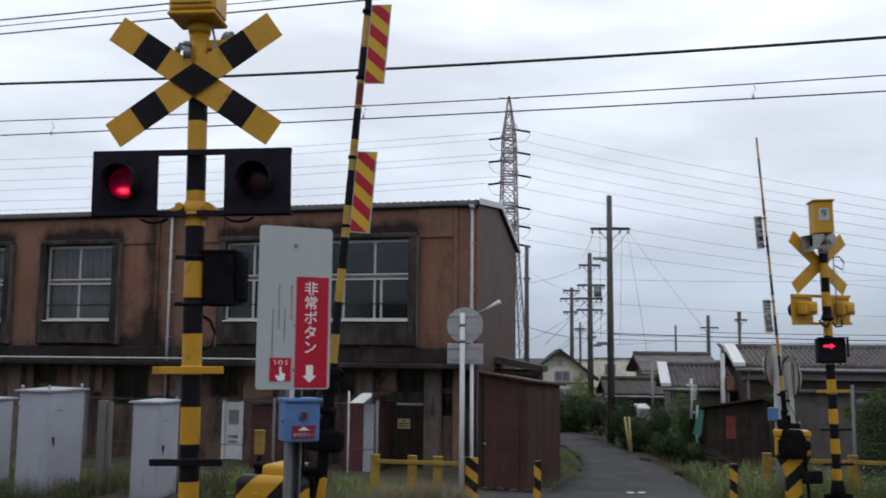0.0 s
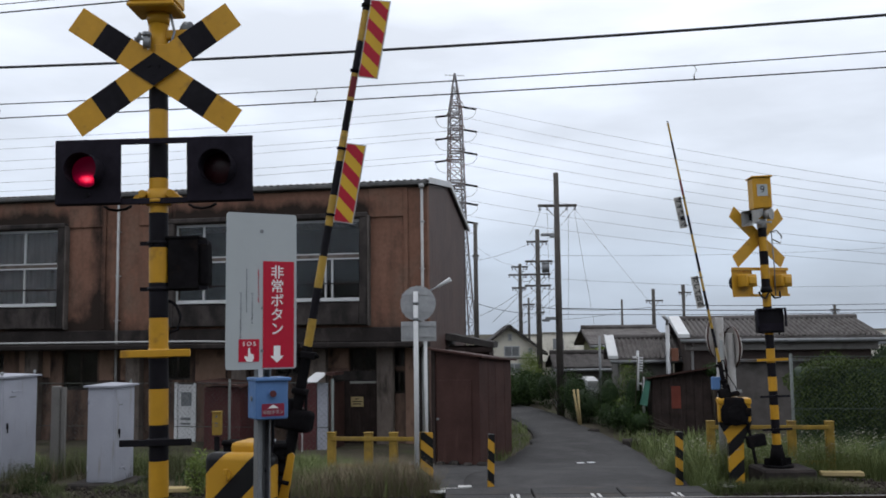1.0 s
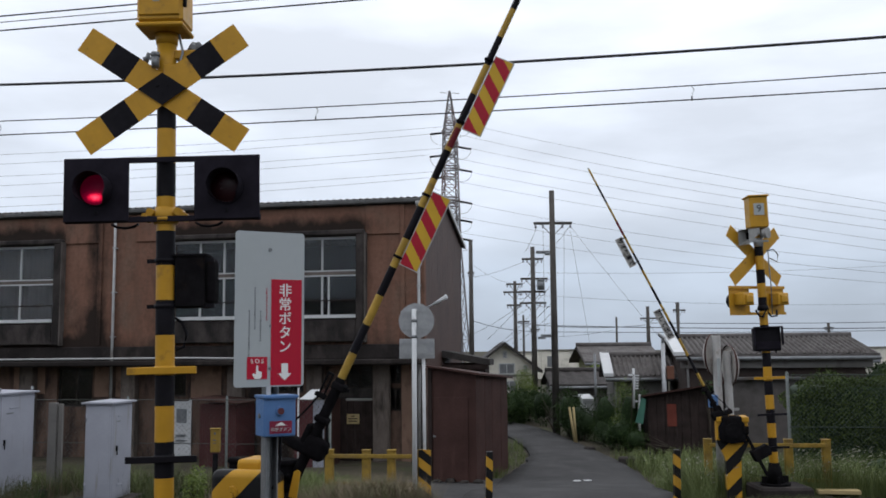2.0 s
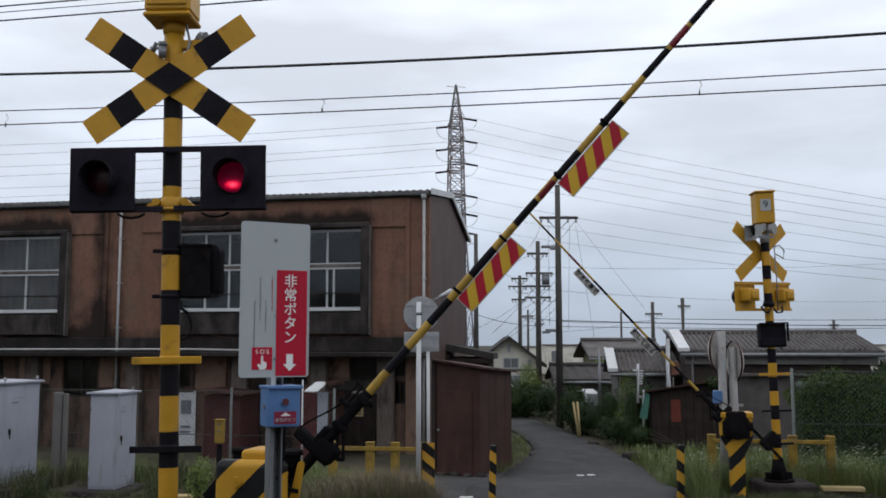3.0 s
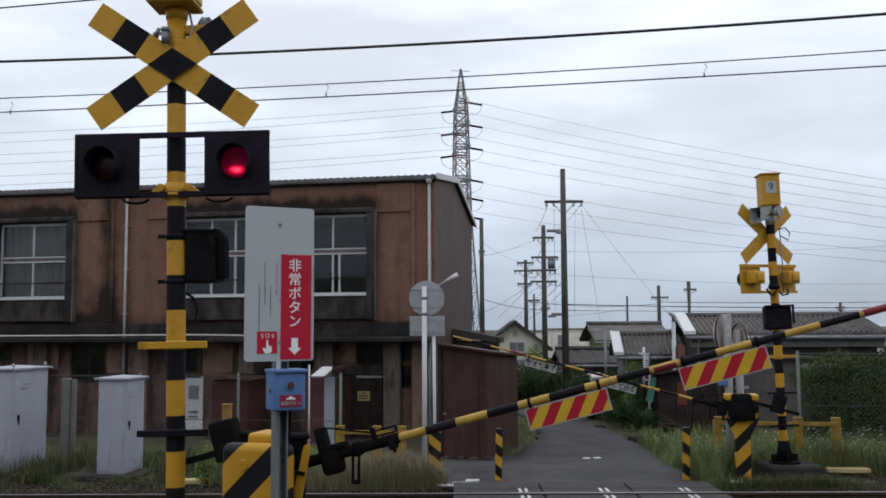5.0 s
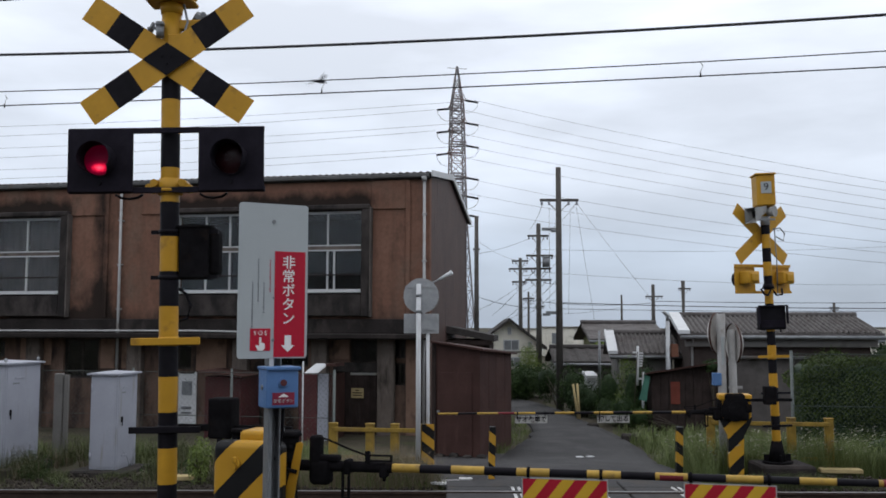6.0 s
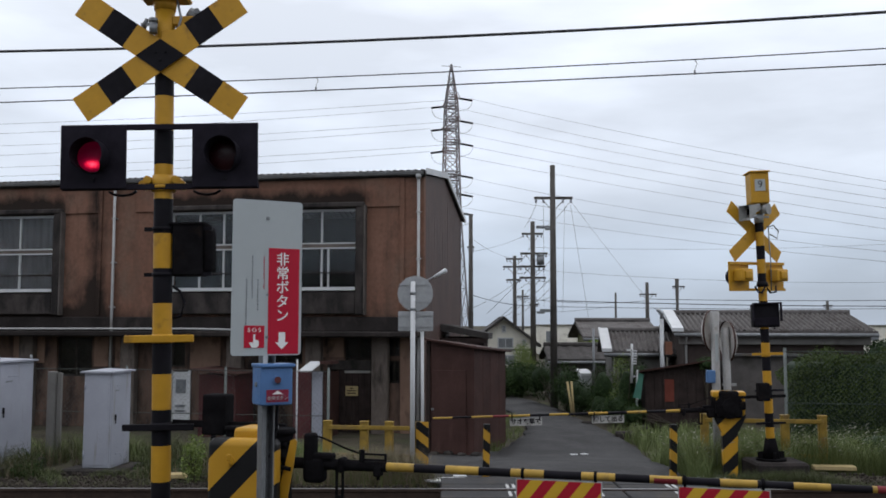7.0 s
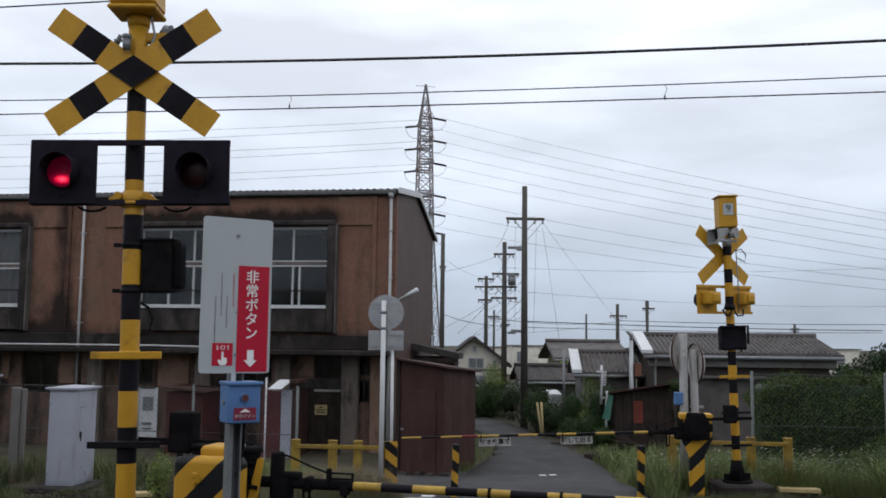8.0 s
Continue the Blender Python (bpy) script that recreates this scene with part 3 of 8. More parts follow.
def make_track():
    m = pose(0, 10.86, -0.03)
    b = Shape()
    for i in range(-40, 40):
        x0, x1 = i * 1.0, i * 1.0 + 1.0
        if -1.0 < (x0 + x1) / 2 - 1.4 < 2.2:
            continue
        b.add([(x0, -1.5, -0.40), (x1, -1.5, -0.40), (x1, -1.1, -0.30), (x0, -1.1, -0.30), (x0, 1.1, -0.30), (x1, 1.1, -0.30), (x1, 1.5, -0.40), (x0, 1.5, -0.40)],
              [(0, 1, 2, 3), (3, 2, 5, 4), (4, 5, 6, 7)])
    rnd = random.Random(5)
    for i in range(2600):
        x, y = rnd.uniform(-14, 14), rnd.choice((rnd.uniform(0.6, 1.5), rnd.uniform(-1.5, 1.5)))
        if -2.0 < x - 1.4 < 3.0:
            continue
        s = rnd.uniform(0.02, 0.045)
        z = -0.30 if abs(y) < 1.1 else -0.30 - (abs(y) - 1.1) * 0.25
        q = pose(x, y, z, rnd.uniform(0, 90), rnd.uniform(0, 90), rnd.uniform(0, 90))
        b.add([q @ Vector(v) * 1 for v in ((s, 0, 0), (-s, 0, 0), (0, s, 0), (0, -s, 0), (0, 0, s * 0.8), (0, 0, -s * 0.8))],
              [(0, 2, 4), (2, 1, 4), (1, 3, 4), (3, 0, 4), (2, 0, 5), (1, 2, 5), (3, 1, 5), (0, 3, 5)])
    solo("ballast", b, BALLAST, "rust-brown crushed stone ballast under the rails", "ballast", m, kind="stuff")
    for side in (-1, 1):
        r = Shape()
        y = side * 0.5335
        prof = ((-0.062, -0.30), (0.062, -0.30), (0.062, -0.285), (0.010, -0.27), (0.010, -0.20), (0.032, -0.185), (0.032, -0.155), (-0.032, -0.155), (-0.032, -0.185), (-0.010, -0.20), (-0.010, -0.27), (-0.062, -0.285))
        n = len(prof)
        vs = [(x, y + a, z) for x in (-40, 40) for a, z in prof]
        r.add(vs, [(i, (i + 1) % n, n + (i + 1) % n, n + i) for i in range(n) if i != 6], 0)
        r.add(vs, [(6, 7, n + 7, n + 6)], 1)
        solo("rail", r, [RAIL, RAIL_HEAD], "steel running rail with rusty sides", "rail", m, group="rails of the track", kind="structure")
    # sleepers, each a piece of the track
    bed = thing("sleepers", "weathered sleepers half buried in ballast", "sleepers", m, kind="structure")
    s = Shape().box(-0.11, 0.11, -1.0, 1.0, -0.42, -0.285, 0, 0.015)
    me = s.mesh("sleeper", [CONCRETE_DARK])
    for i in range(-22, 24):
        if -1.2 < i * 0.6 - 1.4 < 2.2:
            continue
        ob = new("sleeper", me)
        ob.parent, ob.matrix_basis = bed, pose(i * 0.6, 0, 0.0, 0, 0, 0)
    # the crossing deck of concrete panels
    deck = thing("crossing_deck", "grey concrete panels laid between and beside the rails", "crossing deck", m, kind="structure")
    for y0, y1 in ((-1.25, -0.60), (-0.46, -0.01), (0.01, 0.46), (0.60, 0.91), (0.925, 1.41)):
        for i in range(3):
            p = Shape().box(-0.03 + i * 1.08, 1.03 + i * 1.08, y0, y1, -0.32, -0.165, 0, 0.012)
            part("panel", p, PANEL, deck)
    marks = thing("lane_marks", "short worn white paint marks at the edge of the crossing", "road marking", m, kind="structure")
    for x in (0.755, 1.73, 2.70):
        for dx in (0, 0.075):
            for y0, y1 in ((0.64, 0.89), (0.10, 0.40)):
                part("mark", Shape().box(x + dx, x + dx + 0.035, y0, y1, -0.164, -0.159), LINE_PAINT, marks)
    rnd = random.Random(8)
    for x, y in ((0.05, 1.75), (0.22, 1.95), (-0.1, 1.6), (3.45, 1.9), (3.7, 1.8)):
        ring = [(x + rnd.uniform(0.08, 0.2) * math.cos(a * 0.785), y + rnd.uniform(0.04, 0.1) * math.sin(a * 0.785)) for a in range(8)]
        z = ground_z(x, y + 10.86) + 0.108
        part("worn_patch", Shape().add([(px, py, z) for px, py in ring] + [(px, py, z - 0.02) for px, py in ring], [tuple(range(8))] + [(i, i + 8, (i + 1) % 8 + 8, (i + 1) % 8) for i in range(8)]), LINE_PAINT, marks)

make_track()


# ---- the two-storey building ----
BUILDING = pose(-0.5, 24.0, 0, 0, 0, -10.7)


def window_unit(parent, x0, x1, z0, z1, uprights, transom, y=0.06, curtain=False):
    w = part("window", Shape().box(x0, x0 + 0.06, y, y + 0.07, z0, z1).box(x1 - 0.06, x1, y, y + 0.07, z0, z1)
             .box(x0 + 0.06, x1 - 0.06, y, y + 0.07, z0, z0 + 0.06).box(x0 + 0.06, x1 - 0.06, y, y + 0.07, z1 - 0.06, z1), SASH, parent, "pale aluminium sliding window")
    f = Shape()
    f.box(x0 + 0.06, x1 - 0.06, y + 0.004, y + 0.065, transom - 0.045, transom + 0.045, 1)
    for dz in (-0.0625, 0.0625):
        f.box(x0 + 0.06, x1 - 0.06, y - 0.005, y + 0.065, transom + dz - 0.0175, transom + dz + 0.0175)
    part("transom", f, [SASH, PIER], w)
    for top, lower, x in uprights:
        m = Shape()
        if top:
            m.box(x - 0.021, x + 0.021, y, y + 0.06, transom + 0.08, z1 - 0.06)
        if lower:
            m.box(x - 0.023, x + 0.023, y, y + 0.06, z0 + 0.06, transom - 0.08)
        part("mullion", m, SASH, w)
    for a, b in ((z0 + 0.06, transom - 0.08), (transom + 0.08, z1 - 0.06)):
        xs = [x0 + 0.06] + [u[2] for u in uprights] + [x1 - 0.06]
        for p, q in zip(xs, xs[1:]):
            g = part("pane", Shape().box(p, q, y + 0.03, y + 0.036, a, b), GLASS, w)
            g.visible_shadow = False
    rail = Shape()
    rail.cyl((x0 - 0.05, y - 0.10, z0 + 0.42), (x1 + 0.05, y - 0.10, z0 + 0.42), 0.018, n=8)
    part("guard_rail", rail, DARK_WOOD, w, "dark horizontal guard rail")
    if curtain:
        c = Shape()
        n = int((x1 - x0) / 0.045)
        for k in range(n):
            a, b = x0 + k * 0.045, x0 + (k + 1) * 0.045
            ya, yb = y + 0.22 + 0.03 * math.sin(k * 1.3), y + 0.22 + 0.03 * math.sin((k + 1) * 1.3)
            c.add([(a, ya, z0), (b, yb, z0), (b, yb, z1), (a, ya, z1)], [(0, 1, 2, 3)], 0, True)
        part("curtain", c, CURTAIN, w, "drawn grey curtain")
    return w


def make_building():
    b = thing("apartment_block", "old two-storey block with stained orange-brown render", "building", BUILDING)
    L, TOP, BASE = -30.0, 5.60, -1.3
    upper = [(-1.74, -6.9), (-10.30, -12.45), (-13.79, -16.1), (-19.5, -24.5)]
    holes = [(x1, x0, 2.62, 4.74) for x0, x1 in upper]
    low = [(-2.5, -1.36, -1.3, 0.60), (-2.07, -1.35, 0.84, 1.42), (-0.95, -0.62, 0.95, 1.42), (-0.95, -0.62, 0.27, 0.84), (-4.1, -3.2, 0.72, 1.35), (-6.84, -6.30, -1.3, 0.52), (-7.25, -6.45, 0.62, 1.42), (-10.2, -9.15, 0.35, 1.40), (-12.7, -12.0, 0.9, 1.34), (-15.2, -14.0, -1.3, 1.25), (-19, -17.5, -0.3, 1.2)]
    w = Shape()
    wall_cells(w, L, 0, 1.5, TOP, 0, 0.22, holes)
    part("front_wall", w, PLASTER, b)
    w = Shape()
    wall_cells(w, L, 0, BASE, 1.5, 0, 0.22, low)
    part("lower_front_wall", w, LOW_WALL, b, "grimy tan ground-floor wall")
    s = Shape()
    s.prism([(0.22, BASE), (5.6, BASE), (5.6, 4.98), (2.75, 5.90), (0.22, TOP)], 0.16, Matrix.Rotation(radians(90), 4, "Z") @ Matrix.Diagonal((1, 1, 1, 1)))
    part("side_wall", s, SIDING, b, "dark brown metal-clad gable wall")
    # vertical seams of the cladding
    seams = Shape()
    for k in range(1, 14):
        y = 0.22 + k * 0.385
        top = TOP + (5.95 - TOP) * min(1, (y - 0.22) / 2.53) if y < 2.75 else 5.95 - (5.95 - 4.98) * (y - 2.75) / 2.85
        seams.box(0.0, 0.0015, y - 0.004, y + 0.004, BASE, top - 0.05)
    part("cladding_seams", seams, SIDING, b)
    far = Shape().box(L, 0, 5.4, 5.6, BASE, 4.9).box(L, L + 0.2, 0.22, 5.4, BASE, TOP)
    part("rear_wall", far, CONCRETE, b)
    # only a floor and a back wall, coloured dark in place of unlit rooms
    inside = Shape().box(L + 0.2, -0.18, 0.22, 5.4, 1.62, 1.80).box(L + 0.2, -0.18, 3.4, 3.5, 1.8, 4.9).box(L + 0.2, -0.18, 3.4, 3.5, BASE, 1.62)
    part("rooms", inside, ROOM, b, "rooms behind the windows, coloured dark to look unlit")
    # roof: corrugated sheets on two slopes
    roof = Shape()
    n = int((0.06 - L) / 0.09)
    for (ya, za), (yb, zb) in (((-0.13, 5.69), (2.75, 5.98)), ((2.75, 5.98), (5.9, 5.02))):
        vs, fs = [], []
        for i in range(n + 1):
            x = L + (0.06 - L) * i / n
            h = 0.022 * (1 if i % 2 else -1)
            vs += [(x, ya, za + h), (x, yb, zb + h), (x, ya, za + h - 0.03), (x, yb, zb + h - 0.03)]
        for i in range(n):
            k = i * 4
            fs += [(k, k + 4, k + 5, k + 1), (k + 2, k + 3, k + 7, k + 6), (k, k + 2, k + 6, k + 4), (k + 1, k + 5, k + 7, k + 3)]
        roof.add(vs, fs)
    part("roof", roof, ROOF_SHEET, b, "grey corrugated roof sheets", normals=False)
    verge = Shape()
    verge.add([(0.07, -0.14, 5.58), (0.07, 2.75, 5.90), (0.07, 2.75, 6.06), (0.07, -0.14, 5.73), (0.11, -0.14, 5.58), (0.11, 2.75, 5.90), (0.11, 2.75, 6.06), (0.11, -0.14, 5.73)],
              [(0, 1, 2, 3), (4, 7, 6, 5), (0, 4, 5, 1), (3, 2, 6, 7), (0, 3, 7, 4)])
    verge.add([(0.07, 2.75, 5.92), (0.07, 5.92, 4.96), (0.07, 5.92, 5.08), (0.07, 2.75, 6.06), (0.11, 2.75, 5.92), (0.11, 5.92, 4.96), (0.11, 5.92, 5.08), (0.11, 2.75, 6.06)],
              [(0, 1, 2, 3), (4, 7, 6, 5), (0, 4, 5, 1), (3, 2, 6, 7), (1, 5, 6, 2)])
    part("verge_trim", verge, WHITE_TRIM, b, "pale metal verge trim")
    gut = Shape().box(L, 0.02, -0.17, -0.06, 5.555, 5.655, 0, 0.02)
    for k in range(1, 20):
        gut.box(-k * 1.5 - 0.02, -k * 1.5 + 0.02, -0.175, -0.055, 5.55, 5.66)
    part("gutter", gut, ROOF_SHEET, b, "grey eaves gutter")
    part("eaves_board", Shape().box(L, 0.03, -0.06, 0.0, 5.52, 5.66), CONCRETE_DARK, b)
    # downpipes
    for x, z0 in ((-0.12, -1.2), (-8.55, 0.0)):
        p = Shape()
        p.cyl((x, -0.10, z0), (x, -0.10, 5.50), 0.038, n=12).cyl((x, -0.115, 5.46), (x, -0.115, 5.58), 0.055, 0.085, n=12)
        for z in (2.2, 3.4, 4.6):
            p.box(x - 0.05, x + 0.05, -0.145, 0.0, z, z + 0.03)
        part("downpipe", p, PIPE, b, "pale rain downpipe")
    # raised concrete surrounds: side strips, a narrow head and an apron below the sill
    for x0, x1 in upper:
        s = Shape()
        s.box(x1 - 0.16, x1 + 0.02, -0.20, 0.0, 2.0, 4.80, 0, 0.025).box(x0 - 0.02, x0 + 0.20, -0.20, 0.0, 2.0, 4.80, 0, 0.025)
        s.box(x1 - 0.16, x0 + 0.20, -0.22, 0.0, 4.76, 4.90, 0, 0.03)
        part("window_surround", s, CONCRETE, b, "soot-darkened concrete window surround")
        for a in (x1 - 0.20, x0 + 0.202):
            part("surround_edge", Shape().box(a, a + 0.04, -0.205, 0.0, 1.99, 4.82, 0, 0.008), CONCRETE_GREY, b, "paler grey edge of the surround")
        apron = Shape().box(x1 + 0.02, x0 - 0.02, -0.18, 0.0, 2.02, 2.60, 0, 0.02)
        for k in range(int((x0 - x1) / 0.9)):
            apron.box(x1 + 0.5 + k * 0.9, x1 + 0.508 + k * 0.9, -0.186, -0.18, 2.06, 2.56)
        part("apron", apron, CONCRETE, b, "soot-streaked concrete apron below the window")
        part("sill", Shape().box(x1 + 0.02, x0 - 0.02, -0.22, 0.0, 2.615, 2.65, 0, 0.012), SASH, b, "pale metal sill")
    window_unit(b, -6.9, -1.74, 2.66, 4.74, [(1, 1, -6.1), (1, 1, -5.42), (1, 0, -4.35), (1, 1, -3.55), (1, 1, -2.71), (0, 1, -2.53)], 3.79, y=-0.02)
    window_unit(b, -12.45, -10.30, 2.66, 4.74, [(1, 1, -11.42)], 3.74, y=-0.02, curtain=True)
    window_unit(b, -16.1, -13.79, 2.66, 4.74, [(1, 1, -14.95)], 3.74, y=-0.02, curtain=True)
    window_unit(b, -24.5, -19.5, 2.66, 4.74, [(1, 1, -22.0)], 3.74, y=-0.02, curtain=True)
    # raised render frames round the sunk panels
    for a, c in ((-1.50, -0.62), (-7.93, -7.14), (-10.02, -9.07)):
        r = Shape()
        r.box(c, c + 0.12, -0.05, 0, 1.98, 5.52, 0, 0.012).box(a - 0.04, c, -0.05, 0, 4.77, 5.52, 0, 0.012)
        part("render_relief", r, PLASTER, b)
    # the canopy ledge between the storeys
    l = Shape().box(L, 0.05, -0.95, 0.0, 1.44, 1.58, 0, 0.03).box(L, 0.0, -0.10, 0.0, 1.58, 1.95, 0, 0.02)
    part("ledge", l, SOOT, b, "soot-black concrete ledge")
    part("conduit", Shape().tube([(L, -0.9, 1.62), (-14, -0.9, 1.63), (-6, -0.9, 1.64), (-4.2, -0.9, 1.61)], 0.03), PIPE, b, "pale pipe along the ledge")
    # ground floor
    for x in (-1.30, -3.05, -5.2, -8.2, -11.2, -13.4, -16.4):
        part("pier", Shape().box(x, x + 0.42, -0.24, 0.0, -1.3, 1.44, 0, 0.02), PIER, b, "grey concrete pier")
    part("infill", Shape().box(-0.28, 0.0, -0.05, 0, -1.3, 1.44), CONCRETE, b)
    for x0, x1, z0 in ((-3.03, -2.09, 0.92), (-0.60, -0.30, -1.3), (-11.5, -10.56, 0.70), (-9.08, -8.66, 0.62), (-8.46, -7.92, 0.62), (-6.30, -5.45, 0.58), (-13.2, -12.75, 0.6)):
        part("wall_panel", Shape().box(x0, x1, -0.025, 0.0, z0, 1.42, 0, 0.006), TAN, b, "tan rendered wall panel")
    door = part("store_door", Shape().box(-2.50, -1.36, 0.02, 0.08, -1.3, 0.58, 0, 0.01), DARK_WOOD, b, "dark brown sheet door")
    for k in range(7):
        part("plank", Shape().box(-2.49 + k * 0.161, -2.345 + k * 0.161, -0.005, 0.02, -1.28, 0.56), DARK_WOOD, door)
    sign = part("notice", Shape().box(-2.03, -1.70, -0.03, -0.01, -0.06, 0.19, 0, 0.004), PALE_WOOD, door, "small faded yellow notice plate")
    bars = Shape()
    for z, w2 in ((0.135, 0.05), (0.07, 0.12), (0.01, 0.11)):
        bars.box(-1.865 - w2, -1.865 + w2, -0.036, -0.03, z - 0.012, z + 0.012)
    part("notice_bars", bars, BLACK, sign)
    part("lintel", Shape().box(-2.05, -1.36, -0.06, 0.0, 0.52, 0.585, 0, 0.01), CONCRETE_LIGHT, b)
    part("door_head", Shape().box(-2.52, -1.34, -0.03, 0.0, 0.60, 0.84, 0, 0.01), CONCRETE_DARK, b, "dark boarded strip over the door")
    for x0, x1, z0, z1 in ((-2.07, -1.35, 0.84, 1.42), (-0.95, -0.62, 0.95, 1.42), (-0.95, -0.62, 0.27, 0.84), (-4.1, -3.2, 0.72, 1.35), (-7.25, -6.45, 0.62, 1.42), (-10.2, -9.15, 0.35, 1.40), (-12.7, -12.0, 0.9, 1.34), (-19, -17.5, -0.3, 1.2)):
        w = part("low_window", Shape().box(x0, x0 + 0.05, 0.08, 0.13, z0, z1).box(x1 - 0.05, x1, 0.08, 0.13, z0, z1).box(x0, x1, 0.08, 0.13, z0, z0 + 0.05).box(x0, x1, 0.08, 0.13, z1 - 0.05, z1)
                 .box((x0 + x1) / 2 - 0.02, (x0 + x1) / 2 + 0.02, 0.08, 0.13, z0, z1), CONCRETE_DARK, b, "small dark ground-floor window")
        gl = part("pane", Shape().box(x0 + 0.05, x1 - 0.05, 0.10, 0.106, z0 + 0.05, z1 - 0.05), GLASS, w)
        gl.visible_shadow = False
    wd = part("white_door", Shape().box(-6.84, -6.30, 0.02, 0.07, -1.3, 0.50, 0, 0.006).box(-6.88, -6.80, -0.03, 0.08, -1.3, 0.56).box(-6.34, -6.27, -0.03, 0.08, -1.3, 0.56), WHITE_TRIM, b, "white panelled side door")
    part("door_pane", Shape().box(-6.70, -6.42, -0.004, 0.02, -0.06, 0.30), STEEL, wd, "dark small door pane")
    part("letter_slot", Shape().box(-6.70, -6.44, -0.02, 0.02, -0.42, -0.36).box(-6.70, -6.44, -0.02, 0.02, -0.54, -0.50), STEEL, wd)
    part("back_door", Shape().box(-15.2, -14.0, 0.05, 0.10, -1.3, 1.25), DARK_WOOD, b, "dark back door")
    return b


make_building()


# ---- crossing signals ----
def striped_pole(z0, z1, r, first, step, lean=0.0, phase=0):
    """A pole painted in bands: a band begins at first + k * step; even bands are yellow."""
    s = Shape()
    z = z0
    while z < z1 - 1e-4:
        k = math.floor((z - first) / step + 1e-4)
        e = min(z1, first + (k + 1) * step)
        s.cyl((0, 0, z), (0, 0, e), r, n=24, slot=(k + phase) % 2, caps=False)
        z = e
    s.cyl((0, 0, z0), (0, 0, z0 + 0.005), r, n=24).cyl((0, 0, z1 - 0.005), (0, 0, z1), r, n=24)
    return s


def crossbuck(parent, z, tilt, y=-0.075):
    """Two crossed boards in yellow and black, with a black middle."""
    for turn, dy in ((tilt, 0.0), (-tilt, -0.012)):
        s = Shape()
        for a, b, slot in ((-0.591, -0.412, 0), (-0.412, -0.232, 1), (-0.232, 0.232, 0), (0.232, 0.412, 1), (0.412, 0.591, 0)):
            s.box(a, b, -0.004, 0.004, -0.085, 0.085, slot)
        part("crossbuck_board", s, [YELLOW, BLACK], parent, "yellow and black crossing board", pose(0, y + dy, z, 0, turn, 0))
    h = 0.085
    a, b = h / math.sin(radians(tilt)), h / math.cos(radians(tilt))
    c = part("crossbuck_centre", Shape().prism([(-a, 0), (0, -b), (a, 0), (0, b)], 0.006), BLACK, parent, "", pose(0, y - 0.024, z))
    for bx, bz in ((-0.03, 0.02), (0.03, 0.02), (0.0, -0.03)):
        part("bolt", Shape().cyl((bx, -0.008, bz), (bx, 0.0, bz), 0.008, n=8), BLACK, c)


def lamp_unit(parent, x, z):
    """A red lamp: a round lens in a black backboard under a short visor. The lens drum turns between its lit and its dark face."""
    back = Shape().box(x - 0.20, x + 0.20, -0.10, -0.085, z - 0.195, z + 0.195, 0, 0.004)
    board = part("backboard", back, BLACK_MATT, parent, "matt black square backboard")
    ring = Shape()
    n = 36

    def reach(a):
        """The cowl is long above and at the sides, and cut away below."""
        return 0.012 + 0.118 * min(1.0, max(0.0, (math.sin(a) + 0.95) / 0.45))

    for i in range(n):
        a0, a1 = 2 * math.pi * i / n, 2 * math.pi * (i + 1) / n
        d0, d1 = reach(a0), reach(a1)
        for ra in (0.096, 0.102):
            ring.add([(x + ra * math.cos(a0), -0.10, z + ra * math.sin(a0)), (x + ra * math.cos(a1), -0.10, z + ra * math.sin(a1)),
                      (x + ra * math.cos(a1), -0.10 - d1, z + ra * math.sin(a1)), (x + ra * math.cos(a0), -0.10 - d0, z + ra * math.sin(a0))], [(0, 1, 2, 3)], 0, True)
        ring.add([(x + r * math.cos(a), -0.10 - d, z + r * math.sin(a)) for r, a, d in ((0.096, a0, d0), (0.096, a1, d1), (0.102, a1, d1), (0.102, a0, d0))], [(0, 1, 2, 3)], 0)
    part("visor", ring, BLACK_MATT, board, "black lamp cowl cut away below", normals=False)
    part("drain_plug", Shape().cyl((x, -0.112, z - 0.14), (x, -0.098, z - 0.14), 0.012, n=10), BLACK, board)
    part("housing", Shape().cyl((x, -0.085, z), (x, 0.04, z), 0.135, 0.10, n=20).cyl((x, 0.04, z), (x, 0.09, z), 0.10, 0.07, n=20), BLACK, board)
    lens = Shape()
    # one face lit, the other dark
    n = 48
    rings = [0.093 * k / 14 for k in range(15)]
    depth = [0.003 + 0.016 * (1 - (r / 0.093) ** 2) for r in rings]
    for r0, r1, d0, d1 in zip(rings, rings[1:], depth, depth[1:]):
        for i in range(n):
            a0, a1 = 2 * math.pi * i / n, 2 * math.pi * (i + 1) / n
            for front in (-1, 1):
                pts = [(r * math.cos(a), front * d, r * math.sin(a)) for r, a, d in ((r0, a0, d0), (r1, a0, d1), (r1, a1, d1), (r0, a1, d0))]
                slot = 0 if front == 1 else 1
                lens.add(pts if front == -1 else pts[::-1], [(0, 1, 2, 3)] if r0 else [(0, 1, 2)], slot, True)
    for i in range(n):
        a0, a1 = 2 * math.pi * i / n, 2 * math.pi * (i + 1) / n
        lens.add([(0.093 * math.cos(a0), -0.003, 0.093 * math.sin(a0)), (0.093 * math.cos(a1), -0.003, 0.093 * math.sin(a1)), (0.093 * math.cos(a1), 0.003, 0.093 * math.sin(a1)), (0.093 * math.cos(a0), 0.003, 0.093 * math.sin(a0))], [(0, 1, 2, 3)], 0, True)
    return part("lens", lens, [LENS_DARK, LENS_LIT], board, "round red signal lens", pose(x, -0.105, z), normals=False)


LAMPS = {}


